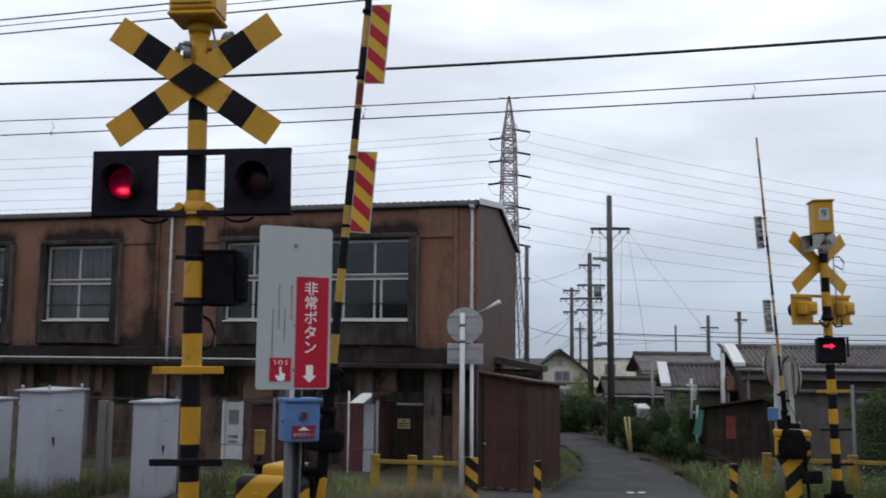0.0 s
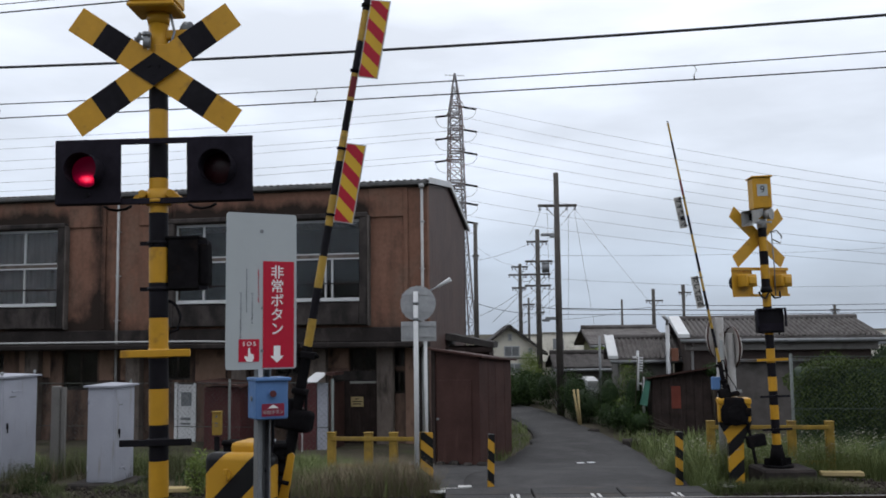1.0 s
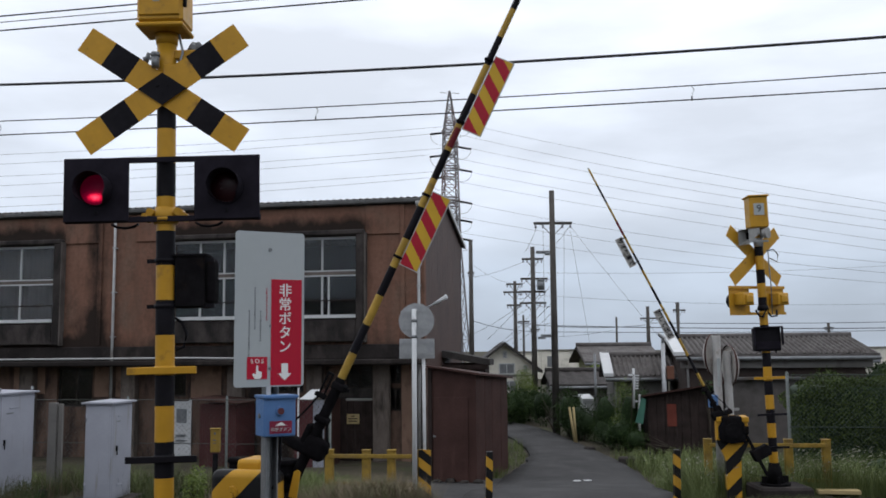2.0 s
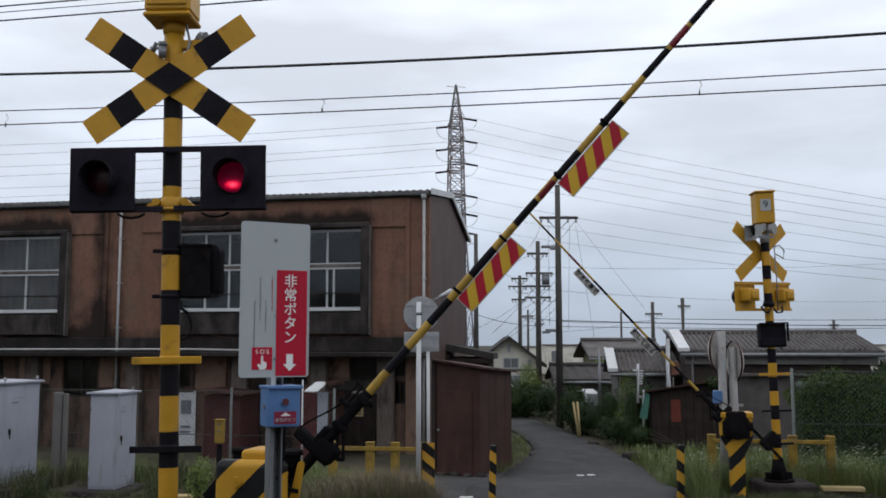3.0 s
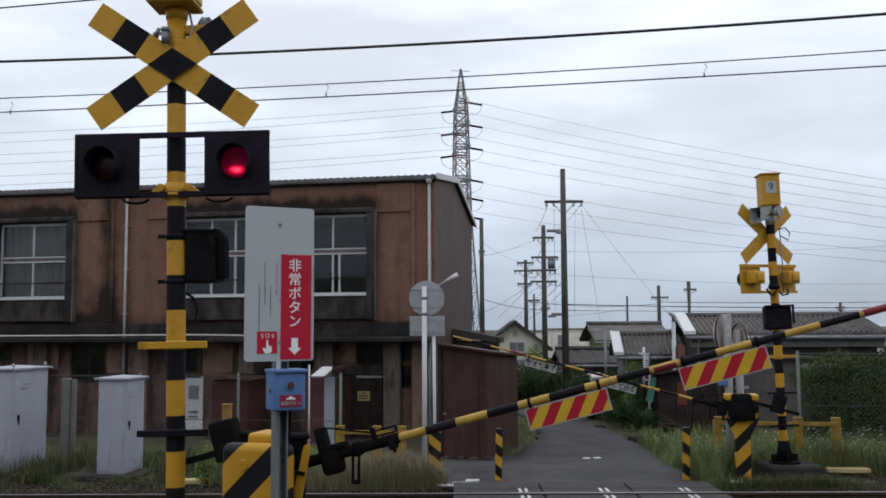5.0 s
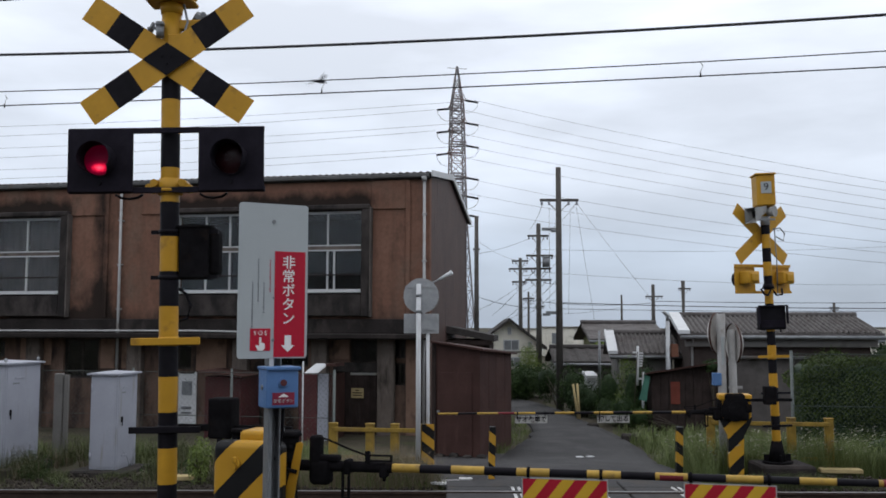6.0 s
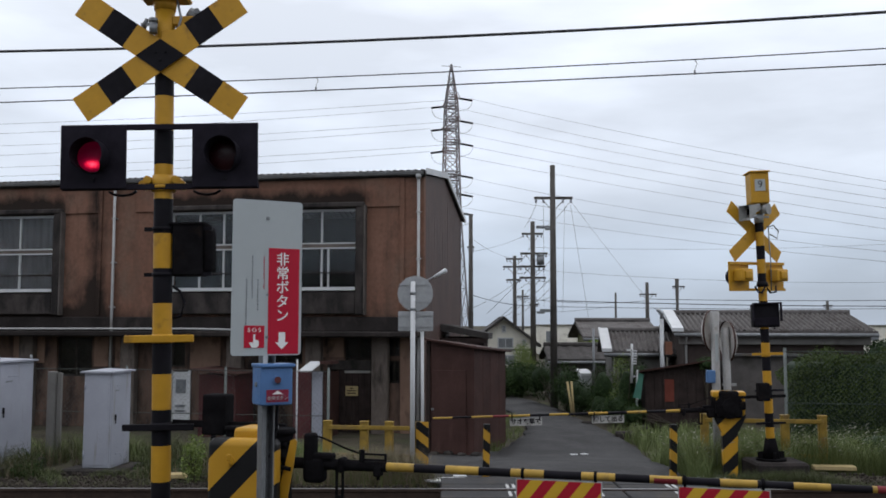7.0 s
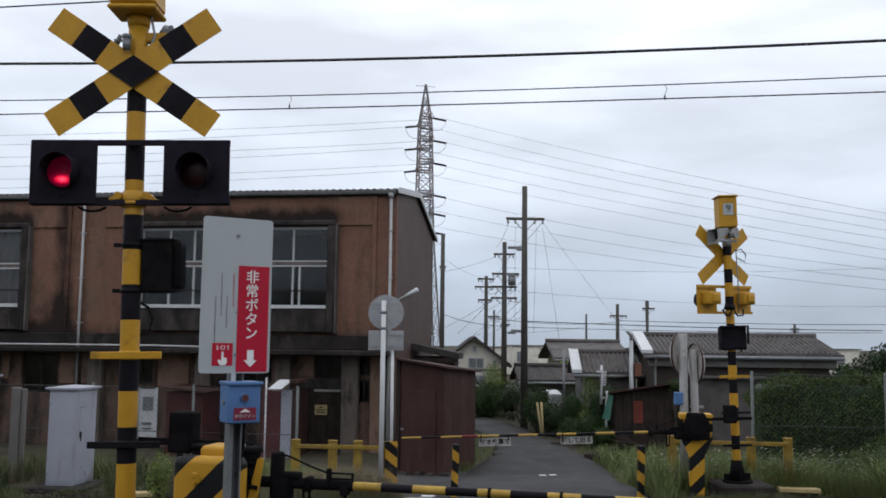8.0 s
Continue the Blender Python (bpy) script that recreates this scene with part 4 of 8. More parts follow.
def signal_frame(parent, z, key):
    bar = Shape().box(-0.6, 0.6, -0.095, -0.075, z + 0.165, z + 0.20, 0, 0.003).box(-0.6, 0.6, -0.075, -0.05, z - 0.20, z - 0.165, 0, 0.003)
    part("lamp_bar", bar, BLACK_MATT, parent, "black bar joining the two lamps")
    LAMPS[key, "l"] = lamp_unit(parent, -0.40, z)
    LAMPS[key, "r"] = lamp_unit(parent, 0.40, z)
    clamp = part("clamp", Shape().cyl((0, 0, z - 0.205), (0, 0, z - 0.105), 0.074, 0.066, n=20).box(-0.13, 0.13, -0.02, 0.02, z - 0.185, z - 0.15, 0, 0.012)
         .cyl((0, 0, z - 0.19), (0, 0, z - 0.17), 0.082, n=20), YELLOW, parent, "yellow cast clamp")
    for x in (-0.085, 0.085):
        part("ear", Shape().cyl((x, -0.055, z - 0.135), (x, 0.05, z - 0.135), 0.024, n=12).cyl((x * 1.35, -0.05, z - 0.165), (x * 1.35, 0.05, z - 0.165), 0.026, n=12).cyl((x * 1.35, -0.062, z - 0.165), (x * 1.35, -0.05, z - 0.165), 0.012, n=8), YELLOW, clamp)
    for x in (-0.262, 0.262):
        part("cable", Shape().tube([(x - 0.085, 0.03, z - 0.195), (x - 0.05, 0.03, z - 0.215), (x, 0.03, z - 0.222), (x + 0.05, 0.03, z - 0.215), (x + 0.085, 0.03, z - 0.195)], 0.009), BLACK, parent, "looped black cable")


def make_near_signal():
    p = thing("crossing_signal", "yellow and black crossing signal with crossbuck and two red lamps", "crossing signal", pose(-1.685, 5.80, 0, 0, -0.9, 0), group="crossing signals")
    part("pole", striped_pole(0.0, 3.85, 0.0575, 1.873, 0.2135, phase=1), [YELLOW, BLACK], p, "pole banded in yellow and black")
    part("base", Shape().cyl((0, 0, 0), (0, 0, 0.03), 0.17, n=20).cyl((0, 0, 0.03), (0, 0, 0.22), 0.10, 0.065, n=20), CAST, p)
    crossbuck(p, 3.392, 34.5)
    signal_frame(p, 2.765, "near")
    # bell housing above the boards
    b = part("bell_box", Shape().box(-0.145, 0.14, -0.16, 0.10, 3.80, 4.36, 0, 0.02), YELLOW, p, "yellow steel bell box")
    part("box_skirt", Shape().box(-0.15, 0.145, -0.168, 0.105, 3.77, 3.80, 0, 0.01), YELLOW, b)
    part("box_door", Shape().box(-0.13, 0.125, -0.172, -0.16, 3.84, 4.33, 0, 0.006), YELLOW, b)
    part("maker_plate", Shape().box(-0.04, 0.0, -0.176, -0.172, 3.925, 3.95), HORN_GREY, b, "small pale plate")
    part("box_funnel", Shape().cyl((0, 0, 3.70), (0, 0, 3.765), 0.065, 0.075, n=20), YELLOW, b)
    part("hinge", Shape().box(0.140, 0.158, -0.15, -0.12, 3.9, 4.25), CAST, b)
    br = part("horn_bracket", Shape().cyl((0, 0, 3.38), (0, 0, 3.72), 0.0605, n=20).box(0.05, 0.20, -0.03, 0.03, 3.60, 3.66, 0, 0.008).box(-0.005, 0.07, -0.066, -0.05, 3.47, 3.56, 0, 0.006), YELLOW, p, "yellow clamp bracket")
    part("loudspeaker_horn", Shape().cyl((0.12, 0.04, 3.665), (0.18, 0.05, 3.63), 0.045, 0.06, n=10, smooth=False).cyl((0.18, 0.05, 3.63), (0.255, 0.07, 3.585), 0.066, 0.072, n=8, smooth=False).cyl((0.255, 0.07, 3.585), (0.265, 0.072, 3.578), 0.076, n=8).cyl((0.19, -0.03, 3.66), (0.19, -0.02, 3.66), 0.018, n=10), STEEL, br, "dark grey bell loudspeaker", pose(0.015, 0, 0.03))
    fit = part("small_lamp", Shape().cyl((-0.055, -0.09, 3.50), (-0.055, -0.09, 3.57), 0.024, n=12).cyl((-0.055, -0.09, 3.57), (-0.055, -0.09, 3.595), 0.027, n=12).box(-0.14, -0.055, -0.07, -0.05, 3.56, 3.575).cyl((-0.13, -0.05, 3.545), (-0.10, -0.07, 3.60), 0.018, 0.012, n=10), STEEL, p, "small dark grey fitting", pose(0.01, 0, 0.03))
    part("wire", Shape().tube([(0.08, -0.05, 3.72), (0.11, -0.07, 3.6), (0.08, -0.07, 3.5), (0.16, -0.05, 3.46), (0.24, 0, 3.52)], 0.008), STEEL, fit)
    # direction indicator seen from its dark back
    d = part("direction_box", Shape().rbox(0.062, 0.245, -0.03, 0.16, 2.04, 2.36, 0.012).box(0.05, 0.26, -0.04, 0.12, 2.352, 2.368, 0, 0.004), CAST, p, "black train-direction indicator")
    for z in (2.05, 2.33):
        part("strap", Shape().cyl((0, 0, z - 0.012), (0, 0, z + 0.012), 0.066, n=18).box(-0.115, 0.30, 0.0, 0.02, z - 0.012, z + 0.012), BLACK, d)
    part("hood", Shape().rbox(0.235, 0.30, 0.0, 0.14, 2.06, 2.35, 0.03), CAST, d)
    part("step_bar", Shape().box(-0.21, 0.21, -0.075, -0.058, 1.637, 1.682, 0, 0.004).cyl((0, 0, 1.632), (0, 0, 1.687), 0.062, n=20), YELLOW, p, "yellow cross bar")
    part("foot_bar", Shape().box(-0.215, 0.215, -0.075, -0.058, 1.112, 1.152, 0, 0.004).cyl((0, 0, 1.107), (0, 0, 1.157), 0.062, n=20), BLACK, p, "black cross bar")
    part("loop_cable", Shape().tube([(0.05, 0.03, 1.98), (0.09, 0.05, 1.95), (0.12, 0.05, 1.88), (0.10, 0.05, 1.80), (0.05, 0.03, 1.78)], 0.01), BLACK, p)


make_near_signal()


def make_far_signal():
    p = thing("crossing_signal", "yellow and black crossing signal seen from behind, on a concrete block", "crossing signal", pose(4.455, 13.05, -0.08, 0, -1.5, 0), group="crossing signals")
    part("pole", striped_pole(0.0, 3.62, 0.0575, 1.207, 0.1905, phase=1), [YELLOW, BLACK], p, "pole banded in yellow and black")
    part("base", Shape().cyl((0, 0, 0), (0, 0, 0.03), 0.20, n=20).cyl((0, 0, 0.03), (0, 0, 0.30), 0.12, 0.07, n=20).box(-0.18, 0.18, -0.012, 0.012, 0.0, 0.12).box(-0.012, 0.012, -0.18, 0.18, 0, 0.12), CAST, p, "black flanged foot")
    head = part("head", Shape().cyl((0, 0, 2.30), (0, 0, 2.345), 0.064, n=16), YELLOW, p, "", pose(0, 0, 0, 0, 0, 212))
    for turn, dy in ((35, 0.0), (-35, -0.012)):
        s = Shape()
        for a, b, slot in ((-0.6, -0.42, 0), (-0.42, -0.235, 1), (-0.235, 0.235, 0), (0.235, 0.42, 1), (0.42, 0.6, 0)):
            s.box(a, b, -0.006, 0.0, -0.089, 0.089, slot)
        s.box(-0.6, 0.6, 0.0, 0.004, -0.089, 0.089, 0)
        part("crossbuck_board", s, [YELLOW, BLACK], head, "crossing board with a yellow back", pose(0, -0.075 + dy, 3.12, 0, turn, 0))
    for x in (-0.36, 0.36):
        part("backboard", Shape().box(x - 0.20, x + 0.20, -0.10, -0.085, 2.30, 2.70, 0, 0.004), YELLOW, head, "yellow back of a lamp board")
        part("lamp_housing", Shape().rbox(x - 0.115, x + 0.115, -0.085, 0.07, 2.43, 2.60, 0.02).rbox(x - 0.07, x + 0.07, 0.06, 0.10, 2.46, 2.57, 0.015), YELLOW, head, "yellow lamp housing")
        part("visor", Shape().cyl((x, -0.10, 2.50), (x, -0.24, 2.50), 0.10, n=16), BLACK, head, "black lamp visor")
        part("cable", Shape().tube([(x * 0.6, 0.05, 2.36), (x * 0.5, 0.08, 2.28), (x * 0.25, 0.06, 2.27), (0, 0.05, 2.36)], 0.013), BLACK, head)
    part("lamp_bar", Shape().box(-0.56, 0.56, -0.085, -0.06, 2.66, 2.70).box(-0.56, 0.56, -0.085, -0.06, 2.30, 2.335), YELLOW, head)
    part("joint", Shape().cyl((0, 0, 2.36), (0, 0, 2.43), 0.085, 0.066, n=14), BLACK, head)
    b = part("bell_box", Shape().box(-0.125, 0.125, -0.14, 0.14, 3.50, 3.93, 0, 0.015).box(-0.145, 0.145, -0.165, 0.165, 3.925, 3.95, 0, 0.01), YELLOW, p, "yellow bell box with a numbered plate", pose(0, 0, 0, 0, 0, -3))
    pl = part("number_plate", Shape().box(-0.07, 0.07, -0.148, -0.14, 3.67, 3.83), SIGN_WHITE, b, "white plate with the number 9")
    lettering("number", "9", 0.14, BLACK, pl, pose(0.0, -0.150, 3.755, 90, 0, 0))
    hn = part("loudspeaker_horn", Shape(), HORN_GREY, p, "pale grey square-mouthed loudspeaker horn")
    hs = Shape()
    rings = []
    for (cx, cy, cz), a in (((-0.03, -0.09, 3.455), 0.045), ((-0.10, -0.12, 3.425), 0.055), ((-0.20, -0.17, 3.385), 0.085), ((-0.265, -0.20, 3.36), 0.105)):
        rings.append([(cx + u * a * 0.45, cy - u * a * 0.75, cz + v * a) for u, v in ((-1, -1), (1, -1), (1, 1), (-1, 1))])
    for ra, rb in zip(rings, rings[1:]):
        hs.add(ra + rb, [(i, (i + 1) % 4, (i + 1) % 4 + 4, i + 4) for i in range(4)])
    hs.add(rings[0], [(0, 1, 2, 3)])
    hn.data = hs.mesh("loudspeaker_horn", [HORN_GREY], False)
    part("throat", Shape().box(-0.20, -0.15, -0.19, -0.10, 3.34, 3.43, 0, 0.01), CAST, hn, "dark horn throat")
    part("small_horn", Shape().cyl((0.03, -0.05, 3.42), (0.10, -0.11, 3.42), 0.06, 0.075, n=16).cyl((0.10, -0.11, 3.42), (0.105, -0.115, 3.42), 0.08, n=16), HORN_GREY, p, "small grey round horn")
    part("horn_stay", Shape().box(-0.14, 0.12, -0.075, -0.055, 3.30, 3.33, 0, 0.004).cyl((0, 0, 3.24), (0, 0, 3.36), 0.066, n=14), GALV, p)
    part("loop_cable", Shape().tube([(0.10, 0.0, 3.18), (0.20, 0.0, 3.20), (0.26, 0.0, 3.12), (0.24, 0.0, 3.02), (0.14, 0.0, 3.08)], 0.010).tube([(0.13, 0.02, 2.30), (0.14, 0.02, 2.7), (0.13, 0.02, 3.2)], 0.008), STEEL, p, "thin grey cable loop")
    # train-direction indicator with a red arrow
    d = part("direction_box", Shape().rbox(-0.175, 0.185, -0.10, 0.04, 1.80, 2.12, 0.02), BLACK, p, "black train-direction indicator with a red arrow")
    part("hood", Shape().box(-0.19, 0.20, -0.17, -0.10, 2.115, 2.135, 0, 0.006).box(-0.19, -0.178, -0.16, -0.10, 1.88, 2.115).box(0.188, 0.20, -0.16, -0.10, 1.88, 2.115), BLACK_MATT, d)
    part("grille", Shape().box(-0.16, 0.17, -0.108, -0.10, 1.83, 1.93, 0, 0.003), BLACK_MATT, d)
    for lx, lz in ((0.12, 1.77), (-0.1, 1.79)):
        part("lug", Shape().cyl((lx, -0.05, lz), (lx, -0.05, 1.83), 0.012, n=8), BLACK, d)
    arrow = Shape().prism([(-0.075, -0.016), (0.01, -0.016), (0.01, -0.04), (0.075, 0.0), (0.01, 0.04), (0.01, 0.016), (-0.075, 0.016)], 0.004)
    arrow.box(-0.10, 0.10, 0.004, 0.010, -0.055, 0.055, 1)
    LAMPS["arrow"] = part("arrow_light", arrow, [ARROW_GLOW, BLACK_MATT], d, "red light arrow", pose(-0.03, -0.115, 2.02))
    part("step_bar", Shape().box(-0.21, 0.21, -0.075, -0.058, 1.42, 1.455), YELLOW, p, "yellow cross bar")
    part("foot_bar", Shape().box(-0.20, 0.20, -0.075, -0.058, 0.93, 0.96), BLACK, p, "black cross bar")
    part("foot_bar", Shape().box(-0.20, 0.20, -0.075, -0.058, 0.49, 0.52), BLACK, p, "black cross bar")
    blk = Shape().box(-0.35, 0.36, -0.33, 0.35, -0.32, 0.0, 0, 0.03)
    solo("concrete_block", blk, SOOT, "dark weathered concrete footing block", "footing", pose(4.50, 13.05, -0.08))


make_far_signal()


# ---- barriers ----
ARMS, STRAPS = {}, {}


def boom(parent, bands, length, boards, key, m, girth, off):
    """The swinging arm: it lies along +x when lowered, its axis off below the pivot."""
    s = Shape()
    # the black root: a shaft and yoke plate beside the case, a sleeve, a small box, a rod to a loop
    s.cyl((0.0, 0, 0), (0.20, 0, 0), 0.032, n=14, slot=2).cyl((0.20, 0, 0), (0.672, 0, 0), 0.033, 0.030, n=14, slot=2).rbox(0.185, 0.250, -0.045, 0.045, -0.09, 0.172, 0.02, 2).rbox(0.185, 0.31, -0.05, 0.05, -0.105, 0.035, 0.03, 2)
    s.rbox(0.235, 0.36, -0.035, 0.035, 0.025, 0.062, 0.012, 2).rbox(0.39, 0.43, -0.042, 0.042, -0.042, 0.042, 0.015, 2).rbox(0.60, 0.645, -0.036, 0.036, -0.055, 0.032, 0.012, 2).cyl((0.622, 0, -0.075), (0.622, 0, -0.05), 0.010, n=8, slot=2)
    s.tube([(0.235, -0.03, 0.165), (0.30, -0.03, 0.15), (0.43, -0.03, 0.10), (0.53, -0.03, 0.068)], 0.006, 6, 2).rbox(0.522, 0.55, -0.05, -0.02, 0.025, 0.095, 0.008, 2)
    s.box(0.535, 0.68, -0.045, -0.03, 0.066, 0.076, 2, 0.003).box(0.535, 0.68, -0.045, -0.03, 0.036, 0.046, 2, 0.003).box(0.668, 0.68, -0.045, -0.03, 0.036, 0.076, 2)
    r = lambda x: girth * (1 - 0.38 * x / length)
    for a, b, slot in bands:
        s.cyl((a, 0, 0), (b, 0, 0), r(a), r(b), n=14, slot=0 if slot == 3 else slot, caps=False)
        if slot == 3:
            # red tape on a yellow band: round its lower part, or all round near the tip
            a, b = a + 0.022, b - 0.022
            half = 115 if b < 0.7 * length else 180
            turns = [radians(270 - half + k * half / 6) for k in range(13)]
            ring = [(x, (r(x) + 0.0012) * math.cos(w), (r(x) + 0.0012) * math.sin(w)) for x in (a, b) for w in turns]
            s.add(ring, [(k, k + 1, k + 14, k + 13) for k in range(12)], 3, True)
    s.cyl((length - 0.01, 0, 0), (length, 0, 0), r(length), n=14, slot=1)
    s.v = [(p[0], p[1], p[2] + off) for p in s.v]
    s.cyl((0, -0.13, 0), (0, 0.10, 0), 0.06, n=18, slot=2)
    arm = part("boom", s, [BOOM_YELLOW, BLACK, CAST, RED_BAND], parent, "barrier arm banded in yellow, black and red", m)
    for a, b in boards:
        for x in (a + 0.03, b - 0.03):
            part("clip", Shape().cyl((x - 0.008, 0, off), (x + 0.008, 0, off), girth * 1.08, n=12).box(x - 0.006, x + 0.006, -0.012, -0.004, off - 0.06, off), CAST, arm)
    strap = Shape()
    for xx in (-0.018, 0.018):
        strap.box(xx - 0.007, xx + 0.007, -0.01, 0.01, -0.16, 0.012, 0, 0.004)
    strap.cyl((-0.026, 0, 0), (0.026, 0, 0), 0.014, n=10).rbox(-0.026, 0.026, -0.012, 0.012, -0.175, -0.15, 0.006)
    STRAPS[key] = part("hanging_strap", strap, CAST, arm, "loose black strap that hangs from the sleeve", pose(0.395, 0, off - 0.02))
    part("counterweight_lever", Shape().box(-0.715, -0.02, 0.10, 0.125, 0.073, 0.113, 0, 0.004).box(-0.10, 0.02, 0.10, 0.125, -0.02, 0.11, 0, 0.004), CAST, arm, "drilled black lever")
    part("counterweight", Shape().rbox(-0.495, -0.345, 0.05, 0.18, 0.034, 0.273, 0.014), CAST, arm, "black block counterweight")
    return arm


NEAR_EDGES = (0.60, 0.832, 1.012, 1.197, 1.375, 1.555, 1.756, 1.934, 2.113, 2.278, 2.47, 2.654, 2.83, 3.008, 3.205, 3.39, 3.558, 3.713, 3.825)
NEAR_RED = (8, 14)


def hanging_board(arm, x0, x1, drop, tall, material, label, edge=True):
    w = x1 - x0
    b = part("striped_board" if edge else "message_board", Shape().box(-w / 2, w / 2, -0.004, 0.004, -tall / 2, tall / 2), material, arm, label, pose((x0 + x1) / 2, -0.01, -drop - tall / 2))
    if edge:
        part("edging", Shape().box(-w / 2 - 0.006, w / 2 + 0.006, -0.002, 0.002, tall / 2, tall / 2 + 0.006).box(-w / 2 - 0.006, w / 2 + 0.006, -0.002, 0.002, -tall / 2 - 0.006, -tall / 2)
             .box(-w / 2 - 0.006, -w / 2, -0.002, 0.002, -tall / 2, tall / 2).box(w / 2, w / 2 + 0.006, -0.002, 0.002, -tall / 2, tall / 2), PIPE, arm, "", pose((x0 + x1) / 2, -0.01, -drop - tall / 2))
    return b


def machine(parent):
    """The drive of a barrier: a striped cabinet with a rounded top on a stand, with motor caps."""
    part("cabinet", Shape().rbox(-0.165, 0.25, -0.22, -0.10, 0.30, 1.105, 0.045, seg=5), HAZARD, parent, "cabinet striped in yellow and black")
    part("lid", Shape().rbox(-0.05, 0.10, -0.12, 0.12, 1.08, 1.155, 0.025), YELLOW, parent, "yellow cabinet lid")
    lock = part("lid_lock", Shape().cyl((-0.02, -0.235, 0.985), (-0.02, -0.218, 0.985), 0.03, n=14).box(-0.035, -0.005, -0.24, -0.218, 0.985, 1.02, 0, 0.005), YELLOW, parent)
    part("key_cap", Shape().cyl((-0.02, -0.248, 0.97), (-0.02, -0.235, 0.97), 0.014, n=10), YELLOW, lock)
    part("motor_cap", Shape().cyl((-0.10, 0.02, 1.04), (-0.10, 0.02, 1.13), 0.05, 0.056, n=20).cyl((-0.10, 0.02, 1.125), (-0.10, 0.02, 1.15), 0.066, 0.060, n=20), CAST, parent, "black round motor cap")
    part("gear_case", Shape().rbox(-0.15, 0.225, -0.11, 0.13, 0.30, 1.07, 0.03).cyl((0.185, 0.0, 1.05), (0.185, 0.0, 1.12), 0.075, 0.085, n=24).cyl((0.185, 0.0, 1.118), (0.185, 0.0, 1.146), 0.098, 0.092, n=24), CAST, parent, "black gear case under a round cap")
    part("cap_stud", Shape().cyl((0.18, -0.03, 1.145), (0.18, -0.03, 1.165), 0.012, n=8), GALV, parent)
    for z in (0.86, 0.98, 1.06):
        part("bolt", Shape().cyl((0.225, -0.06, z), (0.255, -0.06, z), 0.014, n=8), CAST, parent)
    plate = part("guard_plate", Shape().prism([(0.115, 0.30), (0.205, 0.30), (0.283, 0.79), (0.312, 0.95), (0.332, 1.085), (0.318, 1.10), (0.294, 1.09), (0.262, 0.95), (0.222, 0.79)], 0.010, pose(0, -0.10, 0)), YELLOW, parent, "yellow side guard plate")
    part("hinge", Shape().cyl((0.235, -0.108, 0.945), (0.30, -0.108, 0.93), 0.012, n=8).cyl((0.225, -0.108, 0.90), (0.235, -0.108, 1.0), 0.008, n=8), CAST, plate)
    part("stand", Shape().box(-0.20, 0.18, -0.18, 0.14, 0.0, 0.31, 0, 0.02).box(-0.28, 0.28, -0.26, 0.22, 0.0, 0.04, 0, 0.01), CAST, parent, "black iron stand")


def make_near_barrier():
    b = thing("crossing_barrier", "crossing barrier with a yellow and black striped drive cabinet", "barrier", pose(-1.13, 5.613, 0, 0, 0, -12.75), group="crossing barriers")
    machine(b)
    bands = [(a, c, 3 if k in NEAR_RED else k % 2) for k, (a, c) in enumerate(zip(NEAR_EDGES, NEAR_EDGES[1:]))]
    arm = boom(b, bands, 3.825, [(1.41, 1.86), (2.263, 2.713)], "near", pose(0.169, -0.02, 1.051), 0.027, -0.094)
    for a, c in ((1.41, 1.86), (2.263, 2.713)):
        hanging_board(arm, a, c, 0.126, 0.110, BOARD, "board striped in red and yellow with a white edge")
    ARMS["near"] = (arm, (0.169, -0.02, 1.051))


